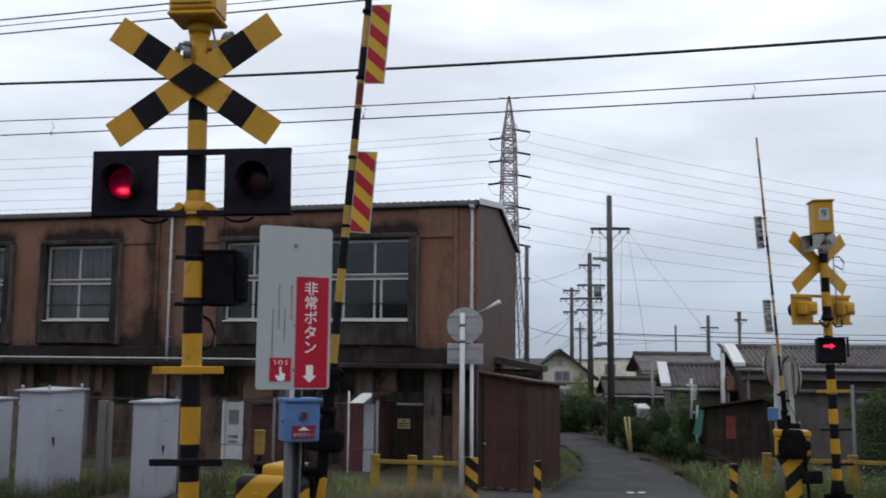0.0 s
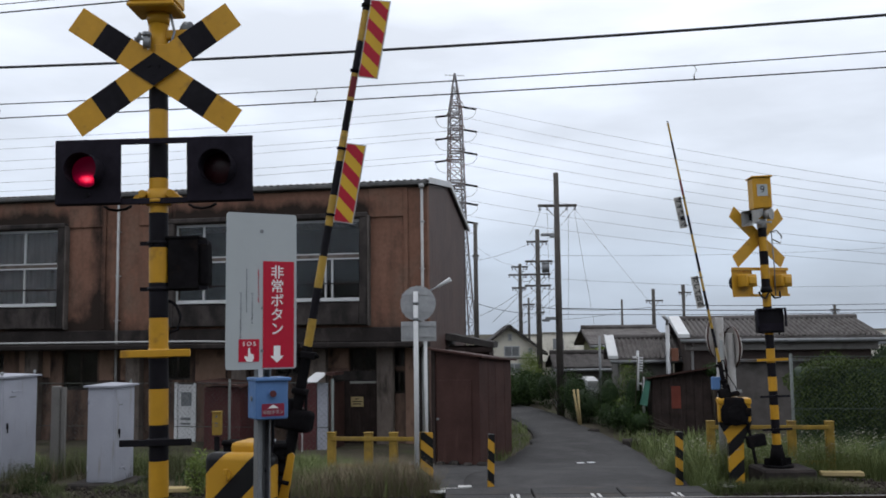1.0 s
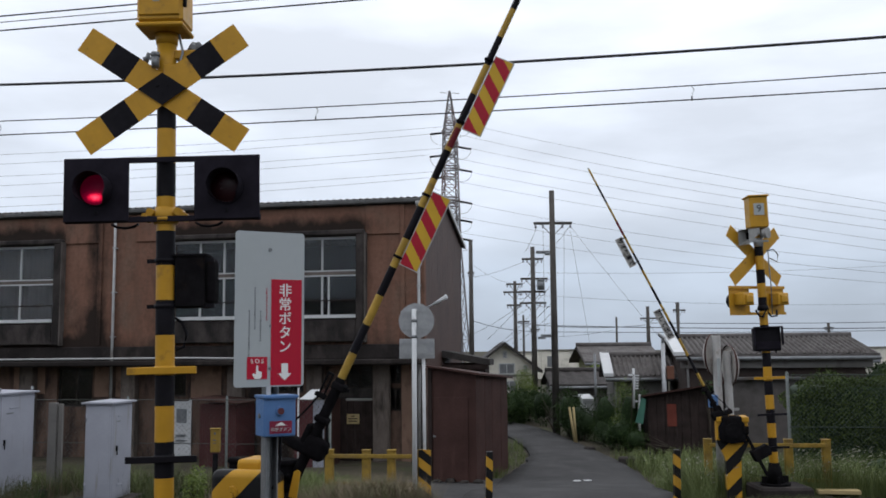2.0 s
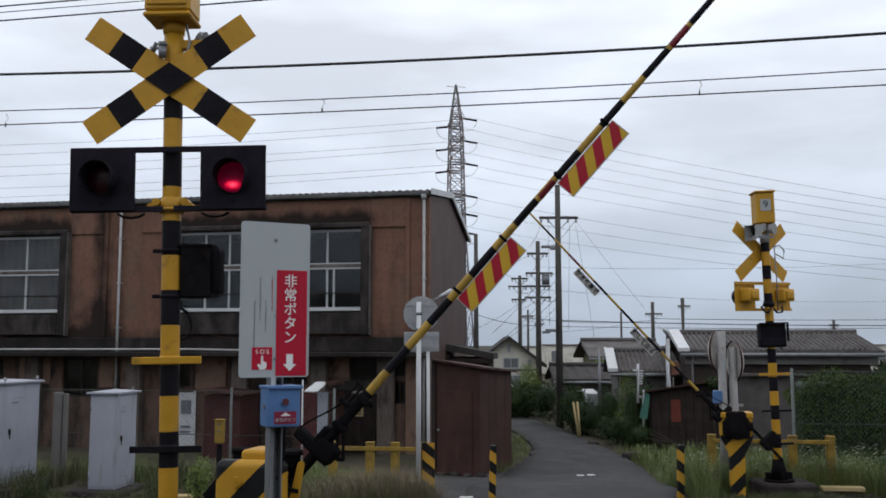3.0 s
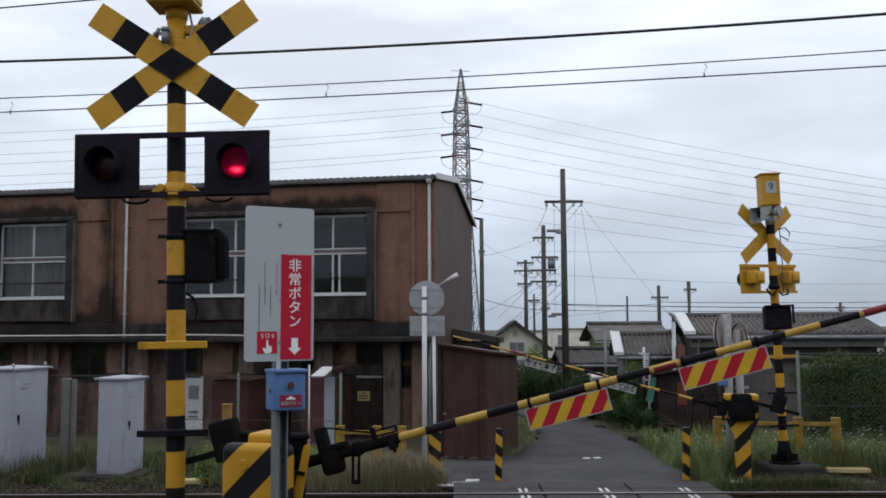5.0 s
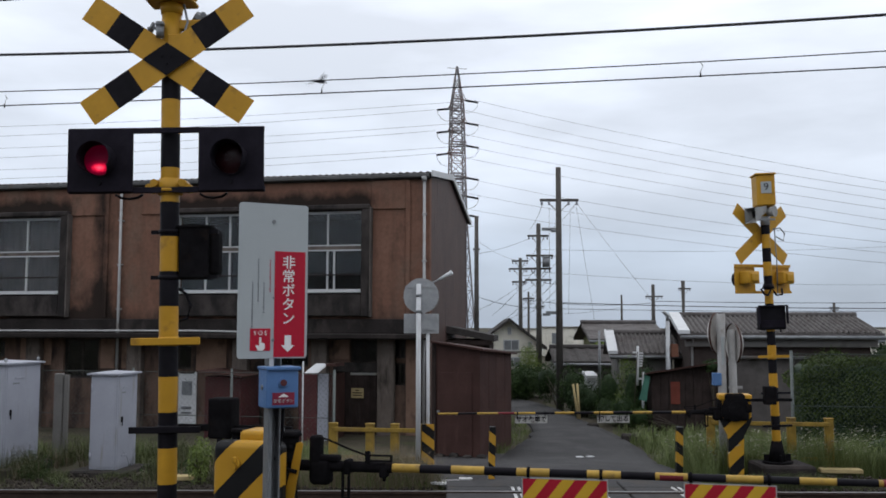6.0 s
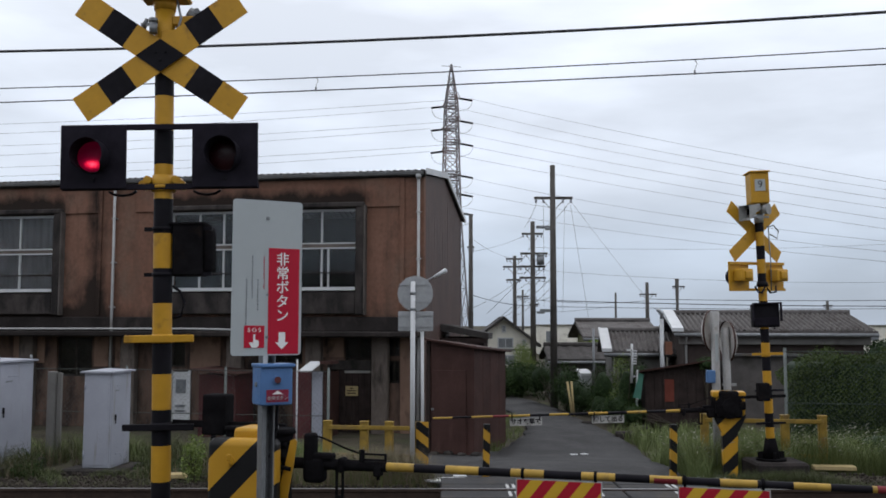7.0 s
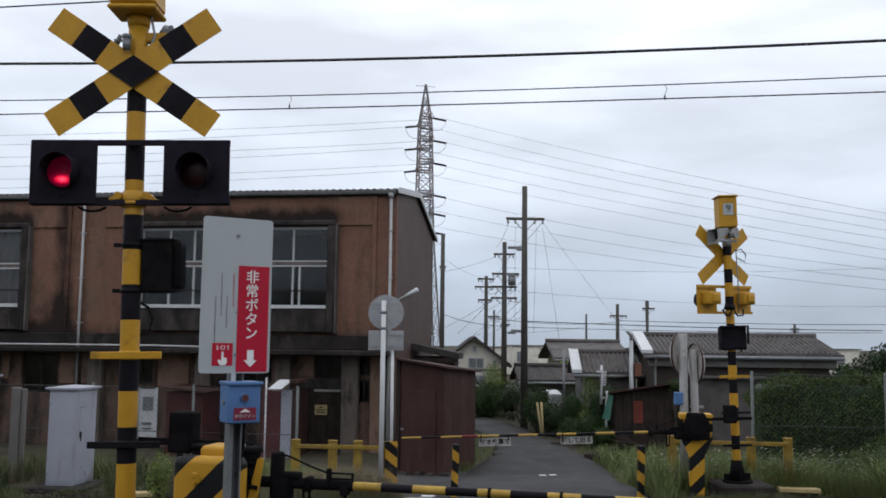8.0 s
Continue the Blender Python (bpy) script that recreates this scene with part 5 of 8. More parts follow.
def make_far_barrier():
    # it stands turned about, so that its arm reaches over the lane towards the building
    b = thing("crossing_barrier", "crossing barrier with a striped drive case beside tall grass", "barrier", pose(3.84, 12.90, -0.32, 0, 0, 170), group="crossing barriers")
    part("case", Shape().rbox(-0.205, 0.205, -0.12, 0.15, 0.86, 1.17, 0.03).rbox(-0.215, 0.215, -0.14, 0.17, 1.10, 1.18, 0.02), YELLOW, b, "yellow drive case")
    part("gear_wheel", Shape().cyl((0.0, 0.14, 1.0), (0.0, 0.24, 1.0), 0.18, 0.165, n=26).cyl((0.0, 0.24, 1.0), (0.0, 0.27, 1.0), 0.10, n=18).rbox(-0.16, 0.16, 0.13, 0.23, 0.84, 1.02, 0.03).rbox(-0.20, -0.12, 0.12, 0.25, 0.95, 1.06, 0.02).rbox(-0.12, 0.14, 0.10, 0.235, 1.0, 1.195, 0.04).rbox(0.10, 0.185, 0.12, 0.22, 0.88, 1.06, 0.02), CAST, b, "greasy black gear housing")
    for k in range(6):
        part("gear_bolt", Shape().cyl((0.13 * math.cos(k * 1.047), 0.235, 1.0 + 0.13 * math.sin(k * 1.047)), (0.13 * math.cos(k * 1.047), 0.25, 1.0 + 0.13 * math.sin(k * 1.047)), 0.014, n=8), CAST, b)
    part("column", Shape().prism([(-0.09, 0.0), (0.09, 0.0), (0.10, 0.63), (0.205, 0.84), (0.205, 0.89), (-0.205, 0.89), (-0.205, 0.84), (-0.10, 0.63)], 0.18, pose(0, -0.04, 0)), HAZARD_COLUMN, b, "tapered column striped in yellow and black")
    part("plinth", Shape().box(-0.20, 0.20, -0.18, 0.24, -0.06, 0.04, 0, 0.01), CONCRETE_DARK, b)
    bands = [(0.62, 0.86, 0)]
    x, k = 0.86, 1
    while x < 3.97:
        e = min(4.0, x + 0.26)
        bands.append((x, e, 3 if 2.92 < x < 3.12 else k % 2))
        x, k = e, k + 1
    arm = boom(b, bands, 4.0, [(1.42, 1.85), (2.52, 2.95)], "far", pose(-0.01, 0.08, 1.016), 0.021, -0.07)
    for (a, c), text in (((1.42, 1.85), "押して出る"), ((2.52, 2.95), "サオを車で")):
        bd = hanging_board(arm, a, c, 0.105, 0.10, DIRTY_WHITE, "grimy white board with black lettering", False)
        lettering("message", text, 0.082, BLACK, bd, pose(0, 0.006, 0, 90, 0, 180), "black lettering", bold=0.002)
    ARMS["far"] = (arm, (-0.01, 0.08, 1.016))


make_near_barrier()
make_far_barrier()


# ---- the emergency button and its board ----
def make_emergency():
    b = thing("emergency_button_post", "grey post with blue emergency button box and white-red board", "emergency button", pose(-0.945, 5.0, 0, 0, 0, 28))
    post = Shape().box(-0.034, -0.010, -0.03, 0.05, 0.0, 1.62, 0, 0.003).box(-0.010, 0.026, 0.038, 0.05, 0.0, 1.62).box(0.026, 0.034, -0.03, 0.05, 0.0, 1.62, 0, 0.002)
    part("post", post, STEEL, b, "grey steel channel post", pose(0.027, 0, 0))
    n, rad, rim = 6, 0.018, []
    for cx, cz, a0 in ((0.19 - rad, 2.395 - rad, 0), (-0.185 + rad, 2.395 - rad, 90), (-0.185 + rad, 1.585 + rad, 180), (0.19 - rad, 1.585 + rad, 270)):
        rim += [(cx + rad * math.cos(radians(a0 + 90 * k / n)), cz + rad * math.sin(radians(a0 + 90 * k / n))) for k in range(n + 1)]
    board = part("board", Shape().prism(rim, 0.006, pose(0, -0.052, 0)), SIGN_WHITE, b, "white instruction board with rounded corners")
    part("red_field", Shape().box(0.008, 0.176, -0.0545, -0.052, 1.592, 2.145, 0, 0.0008), SIGN_RED, board, "red field with white lettering")
    for i, ch in enumerate("非常ボタン"):
        lettering("letter", ch, 0.073, WHITE_TAPE, board, pose(0.084, -0.0555, 2.083 - i * 0.0735, 90, 0, 0), "white lettering", bold=0.0006)
    part("arrow", Shape().prism([(-0.022, 0.05), (-0.022, -0.015), (-0.045, -0.015), (0, -0.06), (0.045, -0.015), (0.022, -0.015), (0.022, 0.05)], 0.002, pose(0.084, -0.057, 1.665) @ Matrix.Diagonal((0.8, 1, 0.8, 1))), WHITE_TAPE, board, "white arrow pointing down")
    red = part("pictogram", Shape().box(-0.118, -0.01, -0.0545, -0.052, 1.625, 1.74), SIGN_RED, board, "red square with a pressing finger")
    lettering("letters", "S O S", 0.031, WHITE_TAPE, red, pose(-0.064, -0.0555, 1.716, 90, 0, 0))
    part("finger", Shape().prism([(-0.005, 0.028), (0.005, 0.028), (0.006, 0.0), (0.024, -0.006), (0.024, -0.03), (0.014, -0.042), (-0.012, -0.042), (-0.026, -0.018), (-0.018, -0.012), (-0.006, -0.018)], 0.002, pose(-0.064, -0.057, 1.668)), WHITE_TAPE, red)
    rnd = random.Random(17)
    for x, z0, z1, ink in ((-0.015, 1.93, 2.10, SIGN_RED), (-0.048, 1.82, 1.98, SIGN_INK), (-0.078, 1.88, 2.10, SIGN_INK), (-0.108, 1.74, 1.98, SIGN_INK)):
        bars, z = Shape(), z1
        while z > z0:
            # one small blot of strokes for each sign that cannot be read
            for _ in range(3):
                u, w = rnd.uniform(-0.003, 0.003), rnd.uniform(0.0016, 0.0042)
                h0 = z - rnd.uniform(0.0, 0.007)
                bars.box(x + u - w, x + u + w, -0.0535, -0.052, h0 - rnd.uniform(0.0010, 0.0022), h0)
            bars.box(x - 0.0008 + rnd.uniform(-0.003, 0.003), x + 0.0008, -0.0534, -0.052, z - 0.0085, z)
            z -= 0.0125
        part("small_print", bars, ink, board, "column of small print")
    for bx, bz, br in ((0.0, 2.30, 0.010), (0.004, 1.68, 0.008), (0.004, 1.9, 0.006)):
        part("bolt", Shape().cyl((bx, -0.057, bz), (bx, -0.05, bz), br, n=10), STEEL, board)
    part("board_tab", Shape().box(-0.012, 0.012, -0.05, -0.046, 1.54, 1.60), SASH, board)
    box = part("button_box", Shape().rbox(-0.075, 0.095, -0.13, 0.02, 1.345, 1.545, 0.010).rbox(-0.08, 0.105, -0.145, 0.03, 1.538, 1.556, 0.006), BLUE_BOX, b, "blue steel button box", pose(0.027, 0, -0.012))
    part("button_ring", Shape().cyl((0.01, -0.14, 1.475), (0.01, -0.13, 1.475), 0.024, n=18), BLUE_BOX, box)
    part("button", Shape().cyl((0.01, -0.147, 1.475), (0.01, -0.13, 1.475), 0.017, n=18), DARK_RED, box, "round dark red push button")
    pl = part("red_label", Shape().box(-0.045, 0.072, -0.1335, -0.13, 1.362, 1.425), LABEL_RED, box, "red label with white lettering")
    lettering("label_letters", "非常ボタン", 0.022, PIPE, pl, pose(0.0135, -0.1345, 1.381, 90, 0, 0))
    part("label_arrow", Shape().prism([(-0.03, 0), (0.03, 0), (0, 0.018)], 0.001, pose(0.0135, -0.135, 1.402)), WHITE_TAPE, pl)
    part("lock", Shape().cyl((-0.083, -0.06, 1.45), (-0.075, -0.06, 1.45), 0.013, n=10), STEEL, box)
    part("lead", Shape().tube([(0.05, -0.02, 1.35), (0.06, 0.02, 1.2), (0.03, 0.03, 1.05)], 0.009), BLACK, b, "", pose(0.027, 0, 0))


make_emergency()


# ---- crossing-side equipment, fences and posts ----
def relay_cabinet(m, w, d, h, label, lugs=True):
    c = thing("relay_cabinet", label, "cabinet", m, group="trackside cabinets")
    part("body", Shape().rbox(0, w, 0, d, 0.0, h, 0.014), CABINET, c)
    part("lid", Shape().add([(-0.045, -0.045, h - 0.005), (w + 0.045, -0.045, h - 0.005), (w + 0.045, d + 0.045, h - 0.005), (-0.045, d + 0.045, h - 0.005), (-0.045, -0.045, h + 0.02), (w + 0.045, -0.045, h + 0.02), (w + 0.045, d + 0.045, h + 0.02), (-0.045, d + 0.045, h + 0.02), (w * 0.5, d * 0.5, h + 0.055)],
         [(0, 3, 2, 1), (0, 1, 5, 4), (1, 2, 6, 5), (2, 3, 7, 6), (3, 0, 4, 7), (4, 5, 8), (5, 6, 8), (6, 7, 8), (7, 4, 8)]), CABINET, c, "overhanging lid with a low peak")
    part("door", Shape().rbox(0.025, w - 0.025, -0.008, 0.004, 0.04, h - 0.04, 0.004), CABINET, c)
    side = part("side_door", Shape().rbox(w - 0.004, w + 0.008, 0.025, d - 0.025, 0.04, h - 0.04, 0.004), CABINET, c)
    handle = part("door_handle", Shape().rbox(w + 0.008, w + 0.03, 0.10, 0.125, h * 0.50, h * 0.555, 0.004), BLACK, side, "small black handle")
    part("door_lever", Shape().rbox(w + 0.02, w + 0.03, 0.105, 0.12, h * 0.46, h * 0.52, 0.003), BLACK, handle)
    part("vent_label", Shape().box(w + 0.008, w + 0.011, d * 0.18, d * 0.36, h * 0.80, h * 0.815), STEEL, side)
    for z in (0.14, 0.86):
        part("hinge", Shape().cyl((0.02, -0.012, h * z - 0.05), (0.02, -0.012, h * z + 0.05), 0.011, n=8), CABINET, c)
        part("side_hinge", Shape().rbox(w + 0.006, w + 0.016, d * 0.25, d * 0.5, h * z - 0.012, h * z + 0.012, 0.004), CABINET, side)
    if lugs:
        for x, y in ((0.03, 0.03), (w - 0.03, 0.03), (w - 0.03, d - 0.03)):
            part("lifting_eye", Shape().cyl((x - 0.01, y, h + 0.06), (x + 0.01, y, h + 0.06), 0.028, n=10).cyl((x, y, h + 0.03), (x, y, h + 0.05), 0.012, n=8), GALV, c)
    part("plinth", Shape().box(-0.24, w + 0.18, -0.16, d + 0.12, -0.20, 0.0, 0, 0.02), CONCRETE_DARK, c, "dark concrete plinth")
    return c


def corner_cabinet(x, y, w, d, h, z, label, lugs=True, turn=-8):
    """Placed by its right front corner."""
    m = pose(x, y, z, 0, 0, turn) @ pose(-w, 0, 0)
    return relay_cabinet(m, w, d, h, label, lugs)


corner_cabinet(-4.71, 13.55, 0.41, 0.60, 1.34, -0.28, "tall grey-white steel relay cabinet on a concrete plinth", False)
corner_cabinet(-6.22, 13.35, 0.48, 0.86, 1.43, -0.22, "wide grey-white steel relay cabinet with lifting eyes")
corner_cabinet(-7.75, 14.4, 0.95, 0.7, 1.30, -0.28, "pale grey low relay cabinet beside the fence", False)


def chain_fence(name, label, x0, x1, h, m, material, post_mat, post_every=2.0, pitch=0.085, r=0.0024, post_r=0.03):
    f = thing(name, label, "fence", m)
    s = Shape()
    k = x0 - h
    while k < x1:
        for sign in (1, -1):
            a, b = (k, k + h) if sign == 1 else (k + h, k)
            za, zb = 0.0, h
            xa, xb = a, b
            if sign == 1:
                if xa < x0:
                    za += x0 - xa
                    xa = x0
                if xb > x1:
                    zb -= xb - x1
                    xb = x1
            else:
                if xb < x0:
                    zb -= x0 - xb
                    xb = x0
                if xa > x1:
                    za += xa - x1
                    xa = x1
            if zb > za:
                s.cyl((xa, 0.004 * sign, za), (xb, 0.004 * sign, zb), r, n=3, caps=False)
        k += pitch
    tagged(part("chain_link_mesh", s, material, f, "", normals=False), kind="stuff")
    for z in (0.02, h * 0.5, h):
        part("line_wire", Shape().cyl((x0, 0, z), (x1, 0, z), 0.006, n=6), material, f)
    x = x0
    while x <= x1 + 0.01:
        part("post", Shape().cyl((x, 0.03, -0.45), (x, 0.03, h + 0.04), post_r, n=10).cyl((x, 0.03, h + 0.04), (x, 0.03, h + 0.06), post_r * 1.1, post_r * 0.5, n=10), post_mat, f)
        x += post_every
    return f


chain_fence("chain_link_fence", "rusty grey chain-link fence behind the cabinets", -14.0, 0.0, 1.42, pose(-1.85, 15.3, -0.42, 0, 0, -10), CHAIN, FENCE_POST, 1.75, r=0.0017, post_r=0.022)
chain_fence("chain_link_fence", "green chain-link fence in front of the hedge", 0.0, 9.0, 1.75, pose(5.85, 16.3, -0.45, 0, 0, -9), CHAIN_GREEN, FENCE_POST, 2.2, pitch=0.082, r=0.0024, post_r=0.028)
solo("fence_slab", Shape().box(-0.07, 0.07, -0.04, 0.04, -0.3, 1.36, 0, 0.01).box(0.09, 0.16, -0.02, 0.03, -0.3, 1.34, 0, 0.008), STUCCO_GREY, "pale upright concrete slab beside the fence", "slab", pose(-6.14, 15.0, -0.35, 0, 0, -8))


def guard(m, posts, rails, label, plate=False):
    g = thing("guard_rail", label, "guard rail", m, group="yellow guard rails")
    for x in posts:
        part("post", Shape().box(x - 0.06, x + 0.06, -0.05, 0.05, 0.0, 0.70, 0, 0.012).box(x - 0.065, x + 0.065, -0.055, 0.055, 0.69, 0.71, 0, 0.006), FADED_YELLOW, g)
    for z in rails:
        part("rail", Shape().box(posts[0], posts[-1], -0.075, -0.05, z - 0.03, z + 0.03, 0, 0.006), FADED_YELLOW, g)
    if plate:
        part("end_plate", Shape().box(posts[-1] - 0.02, posts[-1] + 0.16, -0.10, -0.085, -0.02, 0.72, 0, 0.004), HAZARD_SMALL, g, "black and yellow striped end plate")
    return g


guard(pose(-1.15, 13.95, -0.36, 0, 0, -8), [-0.55, 0.0, 0.37, 0.80], [0.62, 0.22], "faded yellow steel guard rail by the lane", True)
guard(pose(3.90, 14.3, -0.28, 0, 0, -8), [0.0, 1.15, 1.68], [0.62, 0.12], "faded yellow steel guard rail in tall grass")


def bollard(x, y):
    b = Shape().box(-0.043, 0.043, -0.043, 0.043, -0.1, 0.75, 0, 0.008)
    solo("bollard", b, HAZARD_SMALL, "slim square bollard striped in black and yellow", "bollard", pose(x, y, -0.34, 0, 1.5, 5), "bollards at the crossing")


bollard(0.57, 12.95)
bollard(3.10, 12.98)


def make_round_sign():
    s = thing("road_sign", "grey back of a round road sign on a white post", "road sign", pose(-0.44, 13.7, -0.35, 0, 0, -4))
    part("post", Shape().cyl((0, 0, 0), (0, 0, 2.72), 0.036, n=14), WHITE_TRIM, s, "white steel post")
    d = part("disc", Shape().cyl((0.03, 0.045, 2.55), (0.03, 0.055, 2.55), 0.255, n=36).cyl((0.03, 0.04, 2.55), (0.03, 0.057, 2.55), 0.262, n=36, caps=False), GALV, s, "grey aluminium back of a round sign")
    for z in (2.43, 2.68):
        part("channel", Shape().box(-0.2, 0.24, 0.03, 0.045, z - 0.012, z + 0.012), GALV, d)
    p = part("plate", Shape().box(-0.22, 0.29, 0.045, 0.052, 2.005, 2.29, 0, 0.004), GALV, s, "grey back of a square plate")
    for z in (2.07, 2.23):
        part("channel", Shape().box(-0.2, 0.27, 0.03, 0.045, z - 0.01, z + 0.01), GALV, p)
    part("post_strap", Shape().cyl((0, 0, 2.30), (0, 0, 2.34), 0.042, n=14).cyl((0, 0, 2.53), (0, 0, 2.57), 0.042, n=14), STEEL, s)
    part("second_post", Shape().cyl((0.135, 0.1, 0.02), (0.125, 0.1, 2.1), 0.025, n=12), WHITE_TRIM, s, "thinner white post")


make_round_sign()


def make_yellow_box():
    b = thing("equipment_box", "small yellow trackside box on a short dark post", "equipment box", pose(-3.02, 12.6, -0.33))
    part("box", Shape().rbox(-0.058, 0.058, -0.05, 0.05, 0.80, 1.10, 0.012).rbox(-0.064, 0.064, -0.062, 0.056, 1.09, 1.11, 0.006), FADED_YELLOW, b)
    part("print", Shape().box(-0.012, 0.014, -0.053, -0.05, 1.03, 1.06).box(-0.02, 0.02, -0.053, -0.05, 0.95, 0.965).box(-0.02, 0.02, -0.053, -0.05, 0.915, 0.925), SIGN_INK, b)
    part("post", Shape().cyl((0, 0, 0), (0, 0, 0.78), 0.035, n=12), CAST, b)


make_yellow_box()


def make_tin_shed():
    s = thing("tin_shed", "rusty brown sheet-metal shed with a sloping roof", "shed", pose(-0.33, 20.1, -0.98, 0, 0, -20))
    w, d = 1.03, 2.3
    b = Shape()
    b.add([(0, 0, 0), (w, 0, 0), (w, d, 0), (0, d, 0), (0, 0, 2.42), (w, 0, 2.26), (w, d, 2.14), (0, d, 2.30)], [(0, 1, 5, 4), (1, 2, 6, 5), (2, 3, 7, 6), (3, 0, 4, 7), (4, 5, 6, 7), (0, 3, 2, 1)])
    part("wall", b, RUST_IRON, s, "brown sheet-metal walls")
    ribs = Shape()
    for k in (2.1, 3.9, 6.2):
        y = d * k / 8
        ribs.box(w, w + 0.004, y - 0.008, y + 0.008, 0.02, 2.24 - 0.12 * k / 8)
    part("rib", ribs, RUST_IRON, s)
    dr = part("door", Shape().box(0.10, 0.86, -0.03, 0.0, 0.06, 1.78, 0, 0.006), RUST_IRON, s, "brown sheet door")
    part("hasp", Shape().box(0.09, 0.15, -0.045, -0.03, 0.95, 0.99), STEEL, dr)
    part("post", Shape().box(-0.02, 0.06, -0.04, 0.0, 0.0, 2.40), DARK_WOOD, s)
    part("roof", Shape().add([(-0.12, -0.15, 2.46), (w + 0.12, -0.15, 2.28), (w + 0.12, d + 0.1, 2.14), (-0.12, d + 0.1, 2.32), (-0.12, -0.15, 2.42), (w + 0.12, -0.15, 2.24), (w + 0.12, d + 0.1, 2.10), (-0.12, d + 0.1, 2.28)],
         [(0, 1, 2, 3), (7, 6, 5, 4), (0, 4, 5, 1), (1, 5, 6, 2), (2, 6, 7, 3), (3, 7, 4, 0)]), RUST_IRON, s, "thin overhanging sheet roof")
    for k in range(4):
        part("footing_stone", Shape().box(0.1 + k * 0.3, 0.28 + k * 0.3, -0.18, -0.02, -0.05, 0.10 + 0.03 * (k % 2), 0, 0.03), CONCRETE_DARK, s)


make_tin_shed()


def make_lean_to():
    s = thing("lean_to", "low dark lean-to with a shallow roof behind the block", "lean-to", pose(0.65, 26.5, -0.98, 0, 0, -10))
    part("wall", Shape().box(-1.0, 0.48, 0, 0.9, 0, 2.40), DARK_WOOD, s)
    part("roof", Shape().add([(-1.2, -0.4, 2.86), (0.66, -0.4, 2.50), (0.60, 1.0, 2.50), (-1.2, 1.0, 2.86), (-1.2, -0.4, 2.66), (0.66, -0.4, 2.34), (0.60, 1.0, 2.34), (-1.2, 1.0, 2.66)],
         [(0, 1, 2, 3), (7, 6, 5, 4), (0, 4, 5, 1), (1, 5, 6, 2), (2, 6, 7, 3), (3, 7, 4, 0)]), TILE_DARK, s, "dark sloping roof")
    part("fascia", Shape().box(-1.2, 0.62, -0.46, -0.4, 2.24, 2.36), DARK_WOOD, s)


make_lean_to()


def make_stores():
    """Little tin stores and an awning in front of the block's ground floor."""
    s = thing("tin_store", "small dark red tin store with a wire-mesh front", "shed", BUILDING @ pose(-5.3, -1.6, -1.3))
    part("body", Shape().box(0, 0.95, 0, 1.2, 0, 1.82, 0, 0.01), DARK_RED, s)
    part("roof", Shape().add([(-0.15, -0.2, 1.98), (1.1, -0.2, 1.86), (1.1, 1.4, 1.86), (-0.15, 1.4, 1.98), (-0.15, -0.2, 1.94), (1.1, -0.2, 1.82), (1.1, 1.4, 1.82), (-0.15, 1.4, 1.94)],
         [(0, 1, 2, 3), (7, 6, 5, 4), (0, 4, 5, 1), (1, 5, 6, 2), (2, 6, 7, 3), (3, 7, 4, 0)]), RUST_IRON, s, "rust-brown sheet roof")
    bars = Shape()
    for k in range(20):
        bars.box(0.03 + k * 0.047, 0.04 + k * 0.047, -0.012, 0.0, 0.05, 1.78)
    part("mesh_front", bars, RUST_IRON, s)
    a = thing("awning_store", "narrow store with a white panel under a tilted white sheet", "shed", BUILDING @ pose(-2.95, -1.5, -1.3))
    part("panel", Shape().box(0.52, 0.78, 0, 0.05, 0, 1.92, 0, 0.006), CABINET, a, "white upright panel")
    part("dark_panel", Shape().box(0.05, 0.50, 0.02, 0.06, 0, 1.92), DARK_RED, a, "dark red panel")
    part("side", Shape().box(0.02, 0.05, 0.02, 1.2, 0, 1.9).box(0.80, 0.83, 0.05, 1.2, 0, 1.9), RUST_IRON, a)
    sheet = Shape()
    for k in range(8):
        u, v = k / 8, (k + 1) / 8
        lift = [0.012 * (i % 2) for i in (k, k + 1)]
        q = [(0.33 + u * 0.32, -0.50, 1.95 + lift[0]), (0.33 + v * 0.32, -0.50, 1.95 + lift[1]), (0.45 + v * 0.32, 0.05, 2.16 + lift[1]), (0.45 + u * 0.32, 0.05, 2.16 + lift[0])]
        sheet.add(q + [(x, y, z - 0.02) for x, y, z in q], [(0, 1, 2, 3), (7, 6, 5, 4), (0, 4, 5, 1), (2, 6, 7, 3)])
    part("awning", sheet, WHITE_TRIM, a, "tilted white ribbed sheet")
    part("awning_edge", Shape().box(0.75, 1.0, -0.1, 0.6, 2.10, 2.17), RUST_IRON, a, "rusty sheet beside the awning")
    part("rod", Shape().cyl((0.25, -0.3, 0.0), (0.25, -0.3, 2.22), 0.022, n=8), WHITE_TRIM, a, "thin white pipe")
    lamp = thing("wall_lamp", "small white street lamp on a bracket at the corner", "lamp", BUILDING @ pose(0.12, -0.25, 2.85))
    part("arm", Shape().tube([(-0.2, 0.2, -0.05), (0.0, 0.0, 0.0), (0.22, -0.05, 0.10)], 0.02), GALV, lamp)
    part("head", Shape().cyl((0.20, -0.05, 0.09), (0.52, -0.08, 0.26), 0.035, 0.06, n=12), WHITE_TRIM, lamp)


make_stores()


